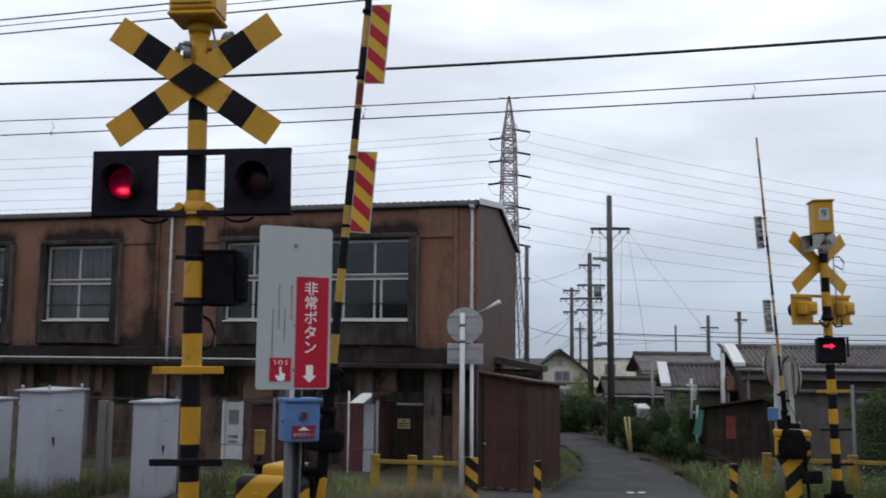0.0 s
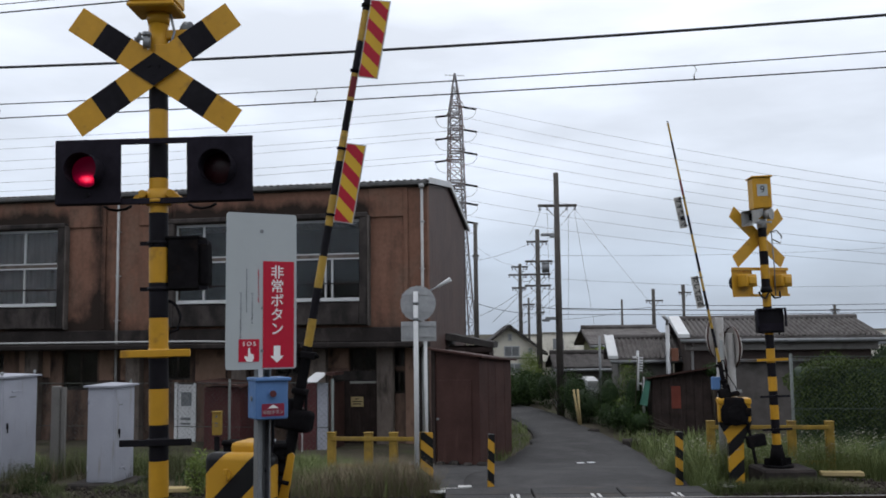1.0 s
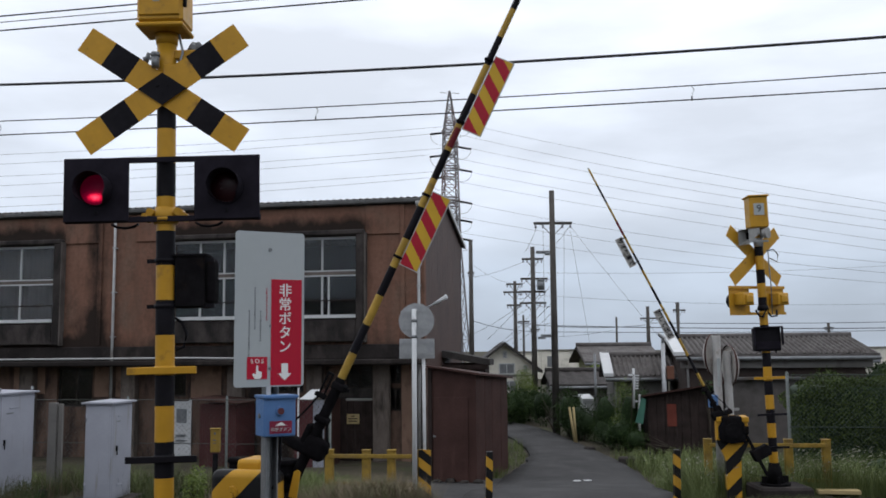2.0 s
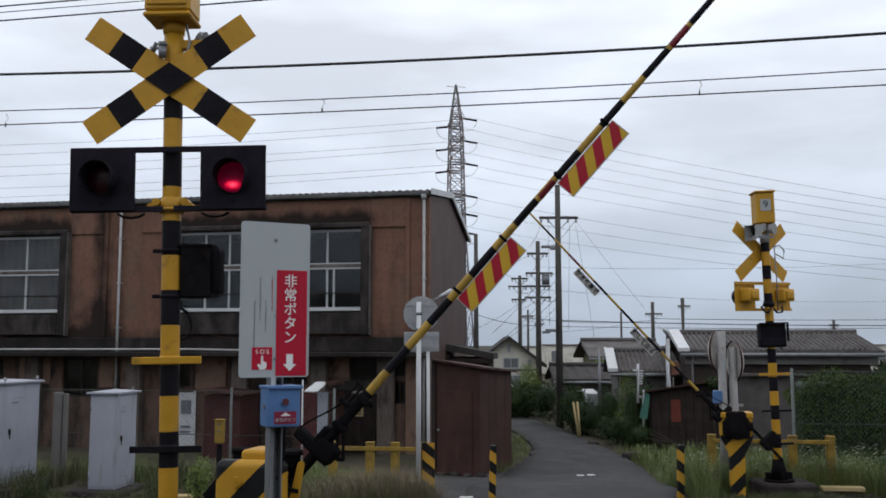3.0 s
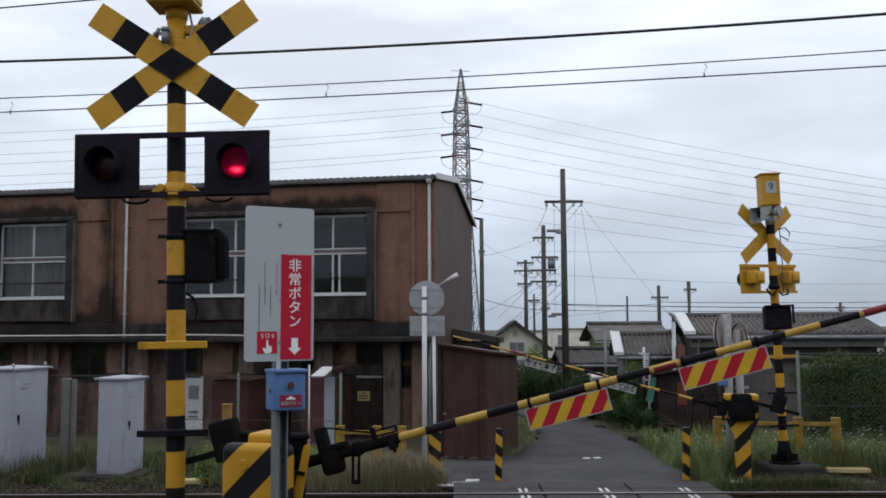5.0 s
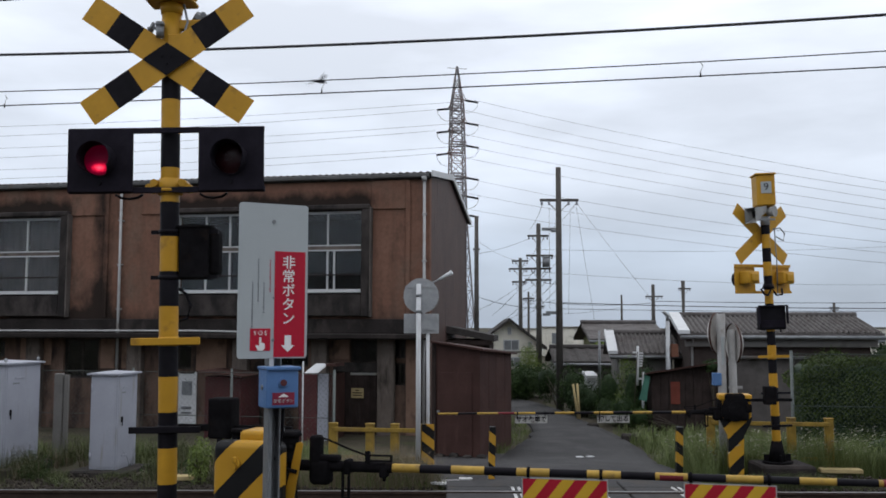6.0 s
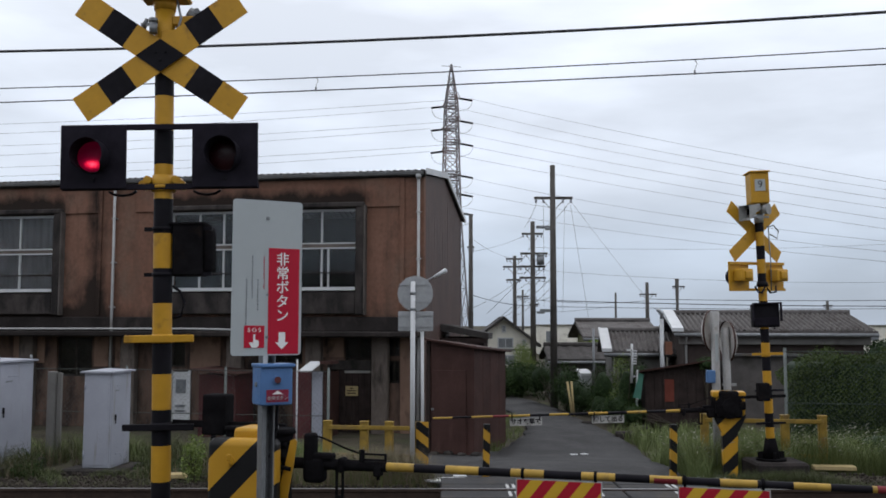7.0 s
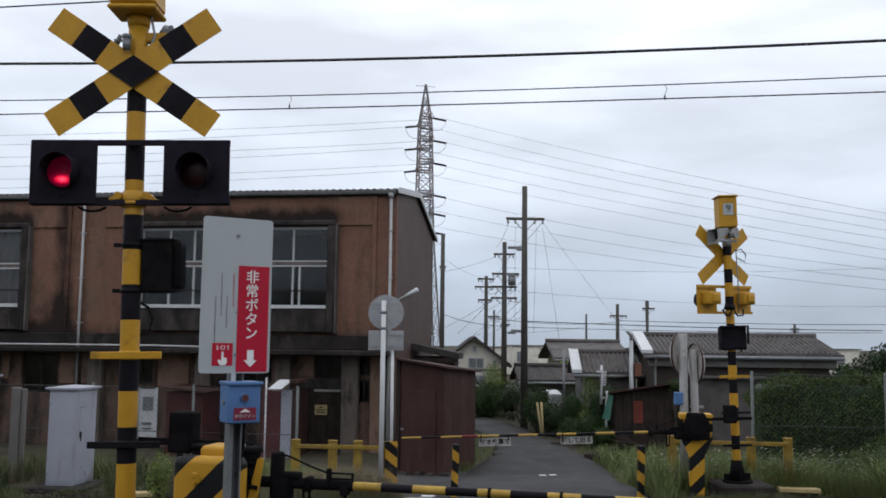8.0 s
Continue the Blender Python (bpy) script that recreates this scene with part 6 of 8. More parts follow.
# ---- beyond the crossing ----
def tile_roof(parent, x0, x1, ya, za, yb, zb, material, pitch=0.145, rib=0.07, name="roof", label="ribbed tile roof"):
    """A slope from the eave (ya, za) to the ridge (yb, zb), with half-round tile rows."""
    s = Shape()
    n = max(2, int(round((x1 - x0) / pitch)))
    per = 6
    cols = n * per
    rows = 14
    for j in range(rows + 1):
        t = j / rows
        for i in range(cols + 1):
            ph = (i % per) / per
            h = rib * math.sin(math.pi * min(1, ph / 0.62)) if ph < 0.62 else 0.0
            s.v.append((x0 + (x1 - x0) * i / cols, ya + (yb - ya) * t, za + (zb - za) * t + h + 0.0))
    for j in range(rows):
        for i in range(cols):
            a = j * (cols + 1) + i
            s.f.append((a, a + 1, a + cols + 2, a + cols + 1))
            s.s.append(0)
            s.smooth.append(False)
    s.add([(x0, ya, za - 0.12), (x1, ya, za - 0.12), (x1, yb, zb - 0.12), (x0, yb, zb - 0.12)], [(0, 1, 2, 3)])
    s.add([(x0, ya, za - 0.12), (x1, ya, za - 0.12), (x1, ya, za + 0.02), (x0, ya, za + 0.02)], [(0, 1, 2, 3)])
    return part(name, s, material, parent, label, normals=False)


def house(name, label, m, w, d, wall_h, ridge_h, wall_mat, roof_mat, trim=None, over=0.35, windows=(), pitch=0.145, rib=0.07):
    """Ridge along x; the front is at y = 0."""
    h = thing(name, label, "house", m, group="houses beyond the crossing")
    s = Shape()
    wall_cells(s, 0, w, 0, wall_h, 0, 0.15, [(a, b, c, e) for a, b, c, e in windows])
    part("front_wall", s, wall_mat, h)
    for x in (0.0, w - 0.15):
        part("gable_wall", Shape().prism([(0.15, 0), (d, 0), (d, wall_h), (d / 2, ridge_h - 0.12), (0.15, wall_h)], 0.15, pose(x + 0.15, 0, 0, 0, 0, 90)), wall_mat, h)
    part("rear_wall", Shape().box(0.15, w - 0.15, d - 0.15, d, 0, wall_h), wall_mat, h)
    # a dark sheet stands in for the unlit interior
    part("dark_room_back", Shape().box(0.2, w - 0.2, 1.2, 1.25, 0, wall_h), ROOM, h)
    slope = (ridge_h - wall_h) / (d / 2)
    tile_roof(h, -over, w + over, -over * 1.2, wall_h - slope * over * 1.2 + 0.1, d / 2, ridge_h + 0.1, roof_mat, pitch, rib)
    tile_roof(h, -over, w + over, d + over, wall_h - slope * over + 0.1, d / 2, ridge_h + 0.1, roof_mat, pitch, rib)
    part("ridge", Shape().cyl((-over, d / 2, ridge_h + 0.14), (w + over, d / 2, ridge_h + 0.14), 0.10, n=10), roof_mat, h)
    for a, b, c, e in windows:
        f = part("window", Shape().box(a, a + 0.05, 0.03, 0.09, c, e).box(b - 0.05, b, 0.03, 0.09, c, e).box(a, b, 0.03, 0.09, c, c + 0.05).box(a, b, 0.03, 0.09, e - 0.05, e).box((a + b) / 2 - 0.025, (a + b) / 2 + 0.025, 0.03, 0.09, c, e), SASH, h)
        g = part("pane", Shape().box(a + 0.05, b - 0.05, 0.055, 0.06, c + 0.05, e - 0.05), GLASS, f)
        g.visible_shadow = False
    if trim:
        t = Shape()
        ya, za = -over * 1.2, wall_h - slope * over * 1.2
        a, b = -over - 0.06, -over + trim
        t.add([(a, ya - 0.02, za + 0.10), (b, ya - 0.02, za + 0.10), (b, d / 2, ridge_h + 0.10), (a, d / 2, ridge_h + 0.10), (a, ya - 0.02, za + 0.20), (b, ya - 0.02, za + 0.20), (b, d / 2, ridge_h + 0.24), (a, d / 2, ridge_h + 0.24)],
              [(0, 1, 2, 3), (7, 6, 5, 4), (0, 4, 5, 1), (1, 5, 6, 2), (2, 6, 7, 3), (3, 7, 4, 0)])
        part("verge_cap", t, WHITE_TRIM, h, "broad white sheet-metal verge")
    gut = Shape().cyl((-over, -over * 1.2 - 0.06, wall_h - slope * over * 1.2), (w + over, -over * 1.2 - 0.06, wall_h - slope * over * 1.2), 0.055, n=8)
    part("gutter", gut, STEEL, h)
    part("downpipe", Shape().tube([(0.05, -over * 1.2 - 0.06, wall_h - slope * over * 1.2), (0.05, -0.08, wall_h - 0.35), (0.05, -0.08, 0)], 0.04), PIPE, h, "white downpipe")
    return h


main_house = house("single_storey_house", "single-storey house with a long grey tile roof", pose(6.95, 27.5, -0.98, 0, 0, -7.5), 4.95, 4.7, 2.52, 2.97, WALL_BROWN, TILE, trim=0.26, over=0.30)
part("fascia", Shape().box(-0.15, 5.1, -0.22, -0.02, 2.18, 2.44, 0, 0.01), STUCCO_GREY, main_house, "grey fascia under the eaves")
part("annex", Shape().box(1.0, 2.95, -0.55, 0.0, 0, 1.86), mat("dim_grey_render", (0.105, 0.096, 0.092), 0.9, dirt=(0.06, 0.055, 0.05), amount=0.3), main_house, "grey rendered annex")
part("annex_roof", Shape().box(0.9, 3.15, -0.75, 0.0, 1.86, 1.93, 0, 0.01), ROOF_SHEET, main_house, "thin sheet canopy")
house("outbuilding", "small outbuilding with a tile roof and a white verge", pose(5.3, 30.0, -0.98, 0, 0, -5), 1.7, 2.4, 1.93, 2.42, STUCCO_GREY, TILE, trim=0.24, over=0.26)
house("grey_house", "grey-green house with a flat-pitched dark roof", pose(6.0, 38.5, -0.98), 2.4, 4.0, 2.28, 2.80, STUCCO_OLIVE, TILE, over=0.4, windows=((0.6, 1.8, 0.9, 1.8),), rib=0.004)
house("low_house", "low house with a dark sheet roof among shrubs", pose(3.98, 34.5, -0.98), 2.2, 3.0, 1.45, 1.84, STUCCO_GREY, TILE_DARK, over=0.2, windows=((0.6, 1.4, 0.5, 1.1),), pitch=0.42, rib=0.03)


def make_gable_house():
    """Its gable looks up the lane."""
    h = thing("gable_house", "cream two-storey house with a dark gable roof", "house", pose(1.5, 46.0, -0.98, 0, 0, -1), group="houses beyond the crossing")
    w, wall, ridge, d = 2.8, 1.95, 3.02, 6.0
    s = Shape()
    s.prism([(0, 0), (w, 0), (w, wall), (w / 2, ridge), (0, wall)], 0.2)
    part("front_wall", s, STUCCO, h)
    part("side_wall", Shape().box(0, 0.2, 0.2, d, 0, wall).box(w - 0.2, w, 0.2, d, 0, wall), STUCCO, h)
    part("rear_wall", Shape().box(0.2, w - 0.2, d - 0.2, d, 0, wall), STUCCO, h)
    part("belt", Shape().box(-0.05, w + 0.05, -0.06, 0.0, 1.48, 1.58, 0, 0.01), STUCCO_GREY, h, "grey belt course")
    for x0, x1 in ((-0.12, w / 2), (w + 0.4, w / 2)):
        z0 = wall - (0.12 if x0 < 0 else 0.4) * (ridge - wall) / (w / 2)
        part("roof", Shape().add([(x0, -0.4, z0), (x1, -0.4, ridge), (x1, d, ridge), (x0, d, z0), (x0, -0.4, z0 + 0.14), (x1, -0.4, ridge + 0.14), (x1, d, ridge + 0.14), (x0, d, z0 + 0.14)],
             [(0, 1, 2, 3), (7, 6, 5, 4), (0, 4, 5, 1), (1, 5, 6, 2), (2, 6, 7, 3), (3, 7, 4, 0)]), TILE_DARK, h, "dark tile roof slope")
    for x, z, a, b in ((1.5, 1.86, 0.38, 0.26), (1.42, 2.54, 0.10, 0.17), (2.4, 1.86, 0.10, 0.17), (1.6, 1.05, 0.40, 0.25)):
        f = part("window", Shape().box(x - a, x + a, -0.05, 0.0, z - b, z + b, 0, 0.01), SASH, h)
        part("pane", Shape().box(x - a + 0.05, x - 0.02, -0.056, -0.05, z - b + 0.05, z + b - 0.05).box(x + 0.02, x + a - 0.05, -0.056, -0.05, z - b + 0.05, z + b - 0.05), STEEL, f)


make_gable_house()


# blocks added for distant white walls; their pale tone stands in for haze
def distant_block(x, y, w, top):
    b = thing("pale_far_block", "pale block added far beyond the lane, toned like haze", "house", pose(x, y, -0.98), group="houses beyond the crossing")
    h = top + 0.98
    part("wall", Shape().box(0, w, 0, 5, 0, h), STUCCO, b)
    part("roof", Shape().box(-0.2, w + 0.2, -0.2, 5.2, h, h + 0.12, 0, 0.03), CONCRETE_LIGHT, b, "pale flat roof")
    for k in range(max(1, int(w / 2))):
        part("window", Shape().box(0.5 + k * 2.0, 1.5 + k * 2.0, -0.03, 0.0, h - 1.5, h - 0.5, 0, 0.01), STEEL, b)


for x, y, w, top in ((5.3, 84, 2.4, 1.55), (9.0, 88, 3.2, 1.7), (12.6, 92, 3.5, 1.45), (27, 90, 7.0, 1.6), (36, 95, 9.0, 1.7)):
    distant_block(x, y, w, top)


def make_shack():
    s = thing("wooden_shack", "dark weathered wooden shack with a patched board", "shed", pose(5.35, 25.3, -0.98, 0, 0, -6))
    part("body", Shape().add([(0, 0, 0), (1.95, 0, 0), (1.95, 2.0, 0), (0, 2.0, 0), (0, 0, 1.50), (1.95, 0, 1.82), (1.95, 2.0, 1.64), (0, 2.0, 1.33)], [(0, 1, 5, 4), (1, 2, 6, 5), (2, 3, 7, 6), (3, 0, 4, 7), (4, 5, 6, 7), (0, 3, 2, 1)]), DARK_WOOD, s)
    for k in range(9):
        x = 0.02 + k * 0.216
        part("plank", Shape().box(x, x + 0.205, -0.018 - 0.004 * (k % 3), 0, 0.05, 1.47 + 0.0355 * k, 0, 0.004), DARK_WOOD, s)
    part("patch", Shape().box(0.50, 0.74, -0.045, -0.026, 0.72, 1.30), mat("rust_red_board", (0.15, 0.042, 0.03), 0.8, var=0.2), s, "rust-red patched board")
    part("roof", Shape().add([(-0.15, -0.25, 1.50), (2.1, -0.25, 1.86), (2.1, 2.1, 1.66), (-0.15, 2.1, 1.32), (-0.15, -0.25, 1.54), (2.1, -0.25, 1.90), (2.1, 2.1, 1.70), (-0.15, 2.1, 1.36)],
         [(0, 1, 2, 3), (7, 6, 5, 4), (0, 4, 5, 1), (1, 5, 6, 2), (2, 6, 7, 3), (3, 7, 4, 0)]), RUST_IRON, s, "thin rusty sheet roof")


make_shack()


POST_GREY = mat("pale_weathered_steel", (0.34, 0.335, 0.33), 0.6, 0.1, var=0.15, scale=6, dirt=(0.16, 0.14, 0.12), amount=0.3, dirt_scale=6)
MIRROR_BACK = mat("weathered_mirror_back", (0.48, 0.46, 0.44), 0.6, var=0.2, scale=5, dirt=(0.12, 0.07, 0.05), amount=0.3, dirt_scale=5)


def make_mirror():
    s = thing("traffic_mirror", "pair of round traffic mirrors on grey posts", "traffic mirror", pose(3.93, 13.75, -0.33))
    part("post", Shape().cyl((0, 0, 0), (0, 0, 2.28), 0.060, n=16), POST_GREY, s, "grey steel post")
    for x, y, turn, z in ((-0.02, 0.13, 52, 2.0), (0.22, 0.16, -84, 1.84)):
        m = part("mirror", Shape().cyl((0, 0.02, 0), (0, 0.07, 0), 0.27, 0.20, n=28).cyl((0, 0.0, 0), (0, 0.02, 0), 0.29, n=28), MIRROR_BACK, s, "pale back of a round mirror", pose(x, y, z, 0, 0, turn))
        part("rim", Shape().cyl((0, -0.02, 0), (0, 0.01, 0), 0.30, n=28, caps=False), RUST_IRON, m, "faded orange rim")
    part("second_post", Shape().cyl((0.19, 0.05, 0), (0.16, 0.05, 2.05), 0.056, n=12).box(0.10, 0.30, 0.03, 0.06, 1.2, 1.24), POST_GREY, s, "thinner grey post")
    part("tag", Shape().box(-0.02, 0.02, -0.07, -0.06, 1.55, 1.95), SIGN_WHITE, s)
    part("blue_box", Shape().box(-0.145, -0.025, -0.07, 0.03, 1.25, 1.43, 0, 0.01), BLUE_BOX, s, "small blue box")


make_mirror()


# ---- poles, the pylon and the wires ----
def utility_pole(x, y, top, r, arms, name_label, lean=0.0):
    p = thing("utility_pole", name_label, "utility pole", pose(x, y, -0.98, 0, lean, 0), group="utility poles")
    h = top + 0.98
    part("pole", Shape().cyl((0, 0, 0), (0, 0, h), r * 1.25, r * 0.85, n=14), WOOD_POLE, p)
    for z, a, b in arms:
        z += 0.98
        arm = part("crossarm", Shape().box(a, b, -0.06, 0.0, z - 0.045, z + 0.045, 0, 0.008), WOOD_POLE, p)
        part("brace", Shape().cyl((a * 0.6, -0.03, z - 0.03), (0, -0.05, z - 0.45), 0.014, n=6).cyl((b * 0.6, -0.03, z - 0.03), (0, -0.05, z - 0.45), 0.014, n=6), STEEL, arm)
        for t in (a + 0.06, a * 0.5, b * 0.5, b - 0.06):
            part("insulator", Shape().cyl((t, -0.03, z - 0.04), (t, -0.03, z - 0.16), 0.03, 0.04, n=8), CABINET, arm)
    return p


main_pole = utility_pole(3.62, 31.2, 7.05, 0.10, ((5.95, -0.62, 0.66),), "tall dark wooden utility pole with one crossarm")
part("lamp_bracket", Shape().box(-0.45, -0.05, -0.04, 0.0, 3.15, 3.25).box(-0.55, -0.30, -0.06, 0.02, 3.10, 3.18), STEEL, main_pole)
second_pole = utility_pole(3.97, 42.0, 6.35, 0.11, ((5.80, -0.49, 0.45), (4.92, -0.56, 0.65), (4.34, -0.61, 0.55), (3.84, -0.61, 0.57)), "dark utility pole with several crossarms and a transformer")
part("transformer", Shape().cyl((0.32, -0.2, 5.38), (0.32, -0.2, 5.80), 0.17, n=14).cyl((0.32, -0.2, 5.80), (0.32, -0.2, 5.86), 0.19, 0.12, n=14), STEEL, second_pole, "grey cylindrical transformer")
part("switch_box", Shape().box(0.15, 0.80, -0.15, 0.05, 7.02, 7.14, 0, 0.02).box(0.55, 0.82, -0.2, 0.1, 6.95, 7.06, 0, 0.02), STEEL, second_pole)
utility_pole(3.76, 50.0, 5.4, 0.10, ((5.24, -0.46, 0.42), (4.82, -0.62, 0.4), (4.13, -0.45, 0.3)), "dark utility pole with short crossarms")
utility_pole(1.21, 42.0, 6.68, 0.10, ((5.2, -0.15, 0.15),), "grey concrete utility pole near the pylon")
utility_pole(12.9, 60.0, 4.45, 0.12, ((3.7, -0.5, 0.6),), "distant utility pole with a lamp arm")
utility_pole(14.7, 60.0, 4.7, 0.09, ((4.2, -0.35, 0.45),), "distant double utility pole", 1.5)
utility_pole(14.9, 60.0, 4.7, 0.09, (), "distant double utility pole", -1.5)
utility_pole(10.9, 60.0, 3.8, 0.07, (), "thin dark distant utility pole")
utility_pole(24.3, 60.0, 3.3, 0.10, ((3.0, -0.3, 0.3),), "distant utility pole behind a roof")
utility_pole(5.9, 62.0, 3.5, 0.06, ((3.1, -0.3, 0.3),), "thin dark distant utility pole")
utility_pole(4.85, 58.0, 3.9, 0.07, ((3.5, -0.35, 0.35),), "thin dark distant utility pole")
for x, z0, z1 in ((5.05, 0.2, 1.25), (5.18, -0.9, 0.55)):
    solo("white_rod", Shape().cyl((0, 0, z0), (0.02, 0, z1), 0.035, n=8).box(-0.12, 0.04, -0.01, 0.01, z1 - 0.2, z1 - 0.15), WHITE_TRIM, "thin white garden rod among the shrubs", "rod", pose(x, 25.6, 0), "garden rods")
street = thing("steel_lamp_post", "pale grey steel post with a brown box beside the houses", "post", pose(5.95, 25.9, -0.98))
part("box", Shape().box(0.07, 0.26, -0.10, 0.06, 1.93, 2.28, 0, 0.01), mat("orange_brown_box", (0.16, 0.075, 0.05), 0.7), street, "orange-brown box")
part("post", Shape().cyl((0, 0, 0), (0, 0, 2.9), 0.07, 0.055, n=12).tube([(0, 0, 2.9), (0.0, -0.02, 3.05), (-0.12, -0.1, 3.15)], 0.05), GALV, street, "pale grey post")
solo("steel_lamp_post", Shape().cyl((0, 0, 0), (0, 0, 2.6), 0.045, 0.04, n=12), STEEL, "pale grey steel post beside the houses", "post", pose(5.35, 33.9, -0.98))


def make_pylon():
    t = thing("transmission_tower", "tall lattice steel transmission tower with three pairs of arms", "pylon", pose(1.2, 150, -1.0, 0, 0, 12))
    H = 44.7

    def half(z):
        for (a, wa), (b, wb) in zip(((0, 2.5), (20, 1.3), (38, 0.95), (44.7, 0.08)), ((20, 1.3), (38, 0.95), (44.7, 0.08))):
            if z <= b:
                return wa + (wb - wa) * (z - a) / (b - a)
        return 0.08

    levels = [0, 4.5, 8.5, 12, 15.2, 18, 20.6, 23, 25.2, 27.2, 29.1, 30.9, 32.6, 34.2, 35.7, 37.1, 38.4, 40.3, 42.4, H]
    sides = ((-1, -1), (1, -1), (1, 1), (-1, 1))
    for sx, sy in sides:
        leg = Shape()
        for a, b in zip(levels, levels[1:]):
            leg.cyl((sx * half(a), sy * half(a), a), (sx * half(b), sy * half(b), b), 0.13 if a < 25 else 0.10, n=5, caps=False)
        part("leg", leg, TOWER, t)
    for a, b in zip(levels, levels[1:]):
        lat = Shape()
        for (x0, y0), (x1, y1) in zip(sides, sides[1:] + sides[:1]):
            ha, hb = half(a), half(b)
            lat.cyl((x0 * ha, y0 * ha, a), (x1 * hb, y1 * hb, b), 0.065, n=4, caps=False).cyl((x1 * ha, y1 * ha, a), (x0 * hb, y0 * hb, b), 0.065, n=4, caps=False)
            lat.cyl((x0 * hb, y0 * hb, b), (x1 * hb, y1 * hb, b), 0.06, n=4, caps=False)
        part("lattice_bay", lat, TOWER, t)
    for zr, zl, w in ((39.2, 37.7, 1.45), (35.5, 34.0, 1.5), (31.8, 30.4, 1.55), (26.6, 25.6, 1.5), (23.6, 22.6, 1.5), (20.6, 19.6, 1.5)):
        for s, z in ((1, zr), (-1, zl)):
            h = half(z)
            a = Shape()
            for sy in (-1, 1):
                a.cyl((-s * h, sy * h, z), (s * w, sy * 0.3, z), 0.085, n=4, caps=False).cyl((s * h, sy * h, z + 0.9), (s * w, sy * 0.3, z), 0.07, n=4, caps=False)
            a.cyl((s * w, -0.3, z), (s * w, 0.3, z), 0.07, n=4)
            for q in (0.0, 0.45):
                a.cyl((-h, -h, z + q), (h, -h, z + q), 0.10, n=4, caps=False).cyl((-h, h, z + q), (h, h, z + q), 0.10, n=4, caps=False)
            arm = part("arm", a, TOWER, t)
            part("insulator_string", Shape().cyl((s * w, 0, z), (s * (w + 1.9), -0.6, z - 0.40), 0.17, n=7), CAST, arm, "dark insulator string")
            part("jumper_loop", Shape().tube([(s * (w + 1.9), -0.6, z - 0.40), (s * (w + 1.75), -0.5, z - 1.1), (s * (w + 1.2), -0.3, z - 1.75), (s * (w + 0.4), 0, z - 2.0), (s * 0.6, 0, z - 1.9)], 0.035, n=5), STEEL, arm)
    part("earth_wire_bar", Shape().cyl((-1.6, 0, H - 0.3), (1.6, 0, H - 0.3), 0.05, n=4), TOWER, t)


make_pylon()


def wire(points, r, material, label, sag=0.0, group="overhead wires"):
    p0, p1 = Vector(points[0]), Vector(points[1])
    n = 24
    pts = []
    for i in range(n + 1):
        u = i / n
        q = p0.lerp(p1, u)
        q.z -= sag * 4 * u * (1 - u)
        pts.append(q)
    return solo("overhead_wire", Shape().tube(pts, r, 5), material, label, "wire", None, group)


WD = Vector((math.cos(radians(-10)), math.sin(radians(-10)), 0))


def rail_wire(d0, z, r, label, turn=-10.0, curve=0.0):
    """A wire along the track that hangs in spans of forty metres."""
    o, w = Vector((0, d0, z)), Vector((math.cos(radians(turn)), math.sin(radians(turn)), 0))
    pts = [o + w * k + Vector((0, 0, curve * ((k + 20) % 40 - 20) ** 2)) for k in range(-45, 46)]
    return solo("overhead_wire", Shape().tube(pts, r, 5), WIRE, label, "wire", None, "overhead wires")


rail_wire(11.2, 4.62, 0.0085, "thin dark contact wire over the track", -10.0, 0.0007)
rail_wire(11.2, 4.78, 0.0075, "thin dark carrier wire over the contact wire", -10.0, 0.0015)
rail_wire(10.2, 4.90, 0.017, "thick dark feeder cable over the track", -8.7, 0.0024)
rail_wire(10.5, 5.86, 0.010, "dark wire high over the track", -11.5)
rail_wire(10.5, 6.05, 0.010, "dark wire high over the track", -11.5)
rail_wire(10.7, 6.05, 0.006, "thin dark wire high over the track", -11.5)
for k in (-10.7, -5.95, -1.6, 2.93, 7.45, 12.0):
    o = Vector((0, 11.2, 0)) + WD * k
    solo("wire_hanger", Shape().tube([(o.x, o.y, 4.79), (o.x + 0.03, o.y, 4.74), (o.x, o.y, 4.68)], 0.004, 5).cyl((o.x, o.y, 4.615), (o.x, o.y, 4.67), 0.009, n=8), WIRE, "small hanger between carrier and contact wire", "wire hanger", None, "wire hangers")

# power lines from the pylon: place and height at the tower, height at the far end, sag
for x, zt, zr, sag in ((3.96, 37.92, 8.98, 1.25), (2.33, 36.35, 9.16, 1.78), (3.96, 34.10, 7.94, 1.26), (2.33, 32.40, 7.32, 1.31), (3.96, 30.20, 6.0, 0.95), (2.60, 28.56, 5.06, 0.91), (3.23, 25.23, 6.68, 2.22), (3.14, 22.83, 5.65, 1.85), (3.32, 20.30, 4.82, 1.56)):
    wire(((x, 149, zt), (x + (51.5 - x) * 1.6, 86.6, zr)), 0.021, WIRE_FAR, "thin distant power line", sag, "power lines")
for i, (zt, zl) in enumerate(((37.6, 33.8), (36.4, 32.1), (34.1, 30.2), (33.0, 28.5), (30.4, 26.7), (29.3, 25.1))):
    wire(((0.4 if i % 2 == 0 else -2.2, 149, zt), (-90, 152, zl)), 0.026, WIRE_FAR, "thin distant power line", 0.6, "power lines")
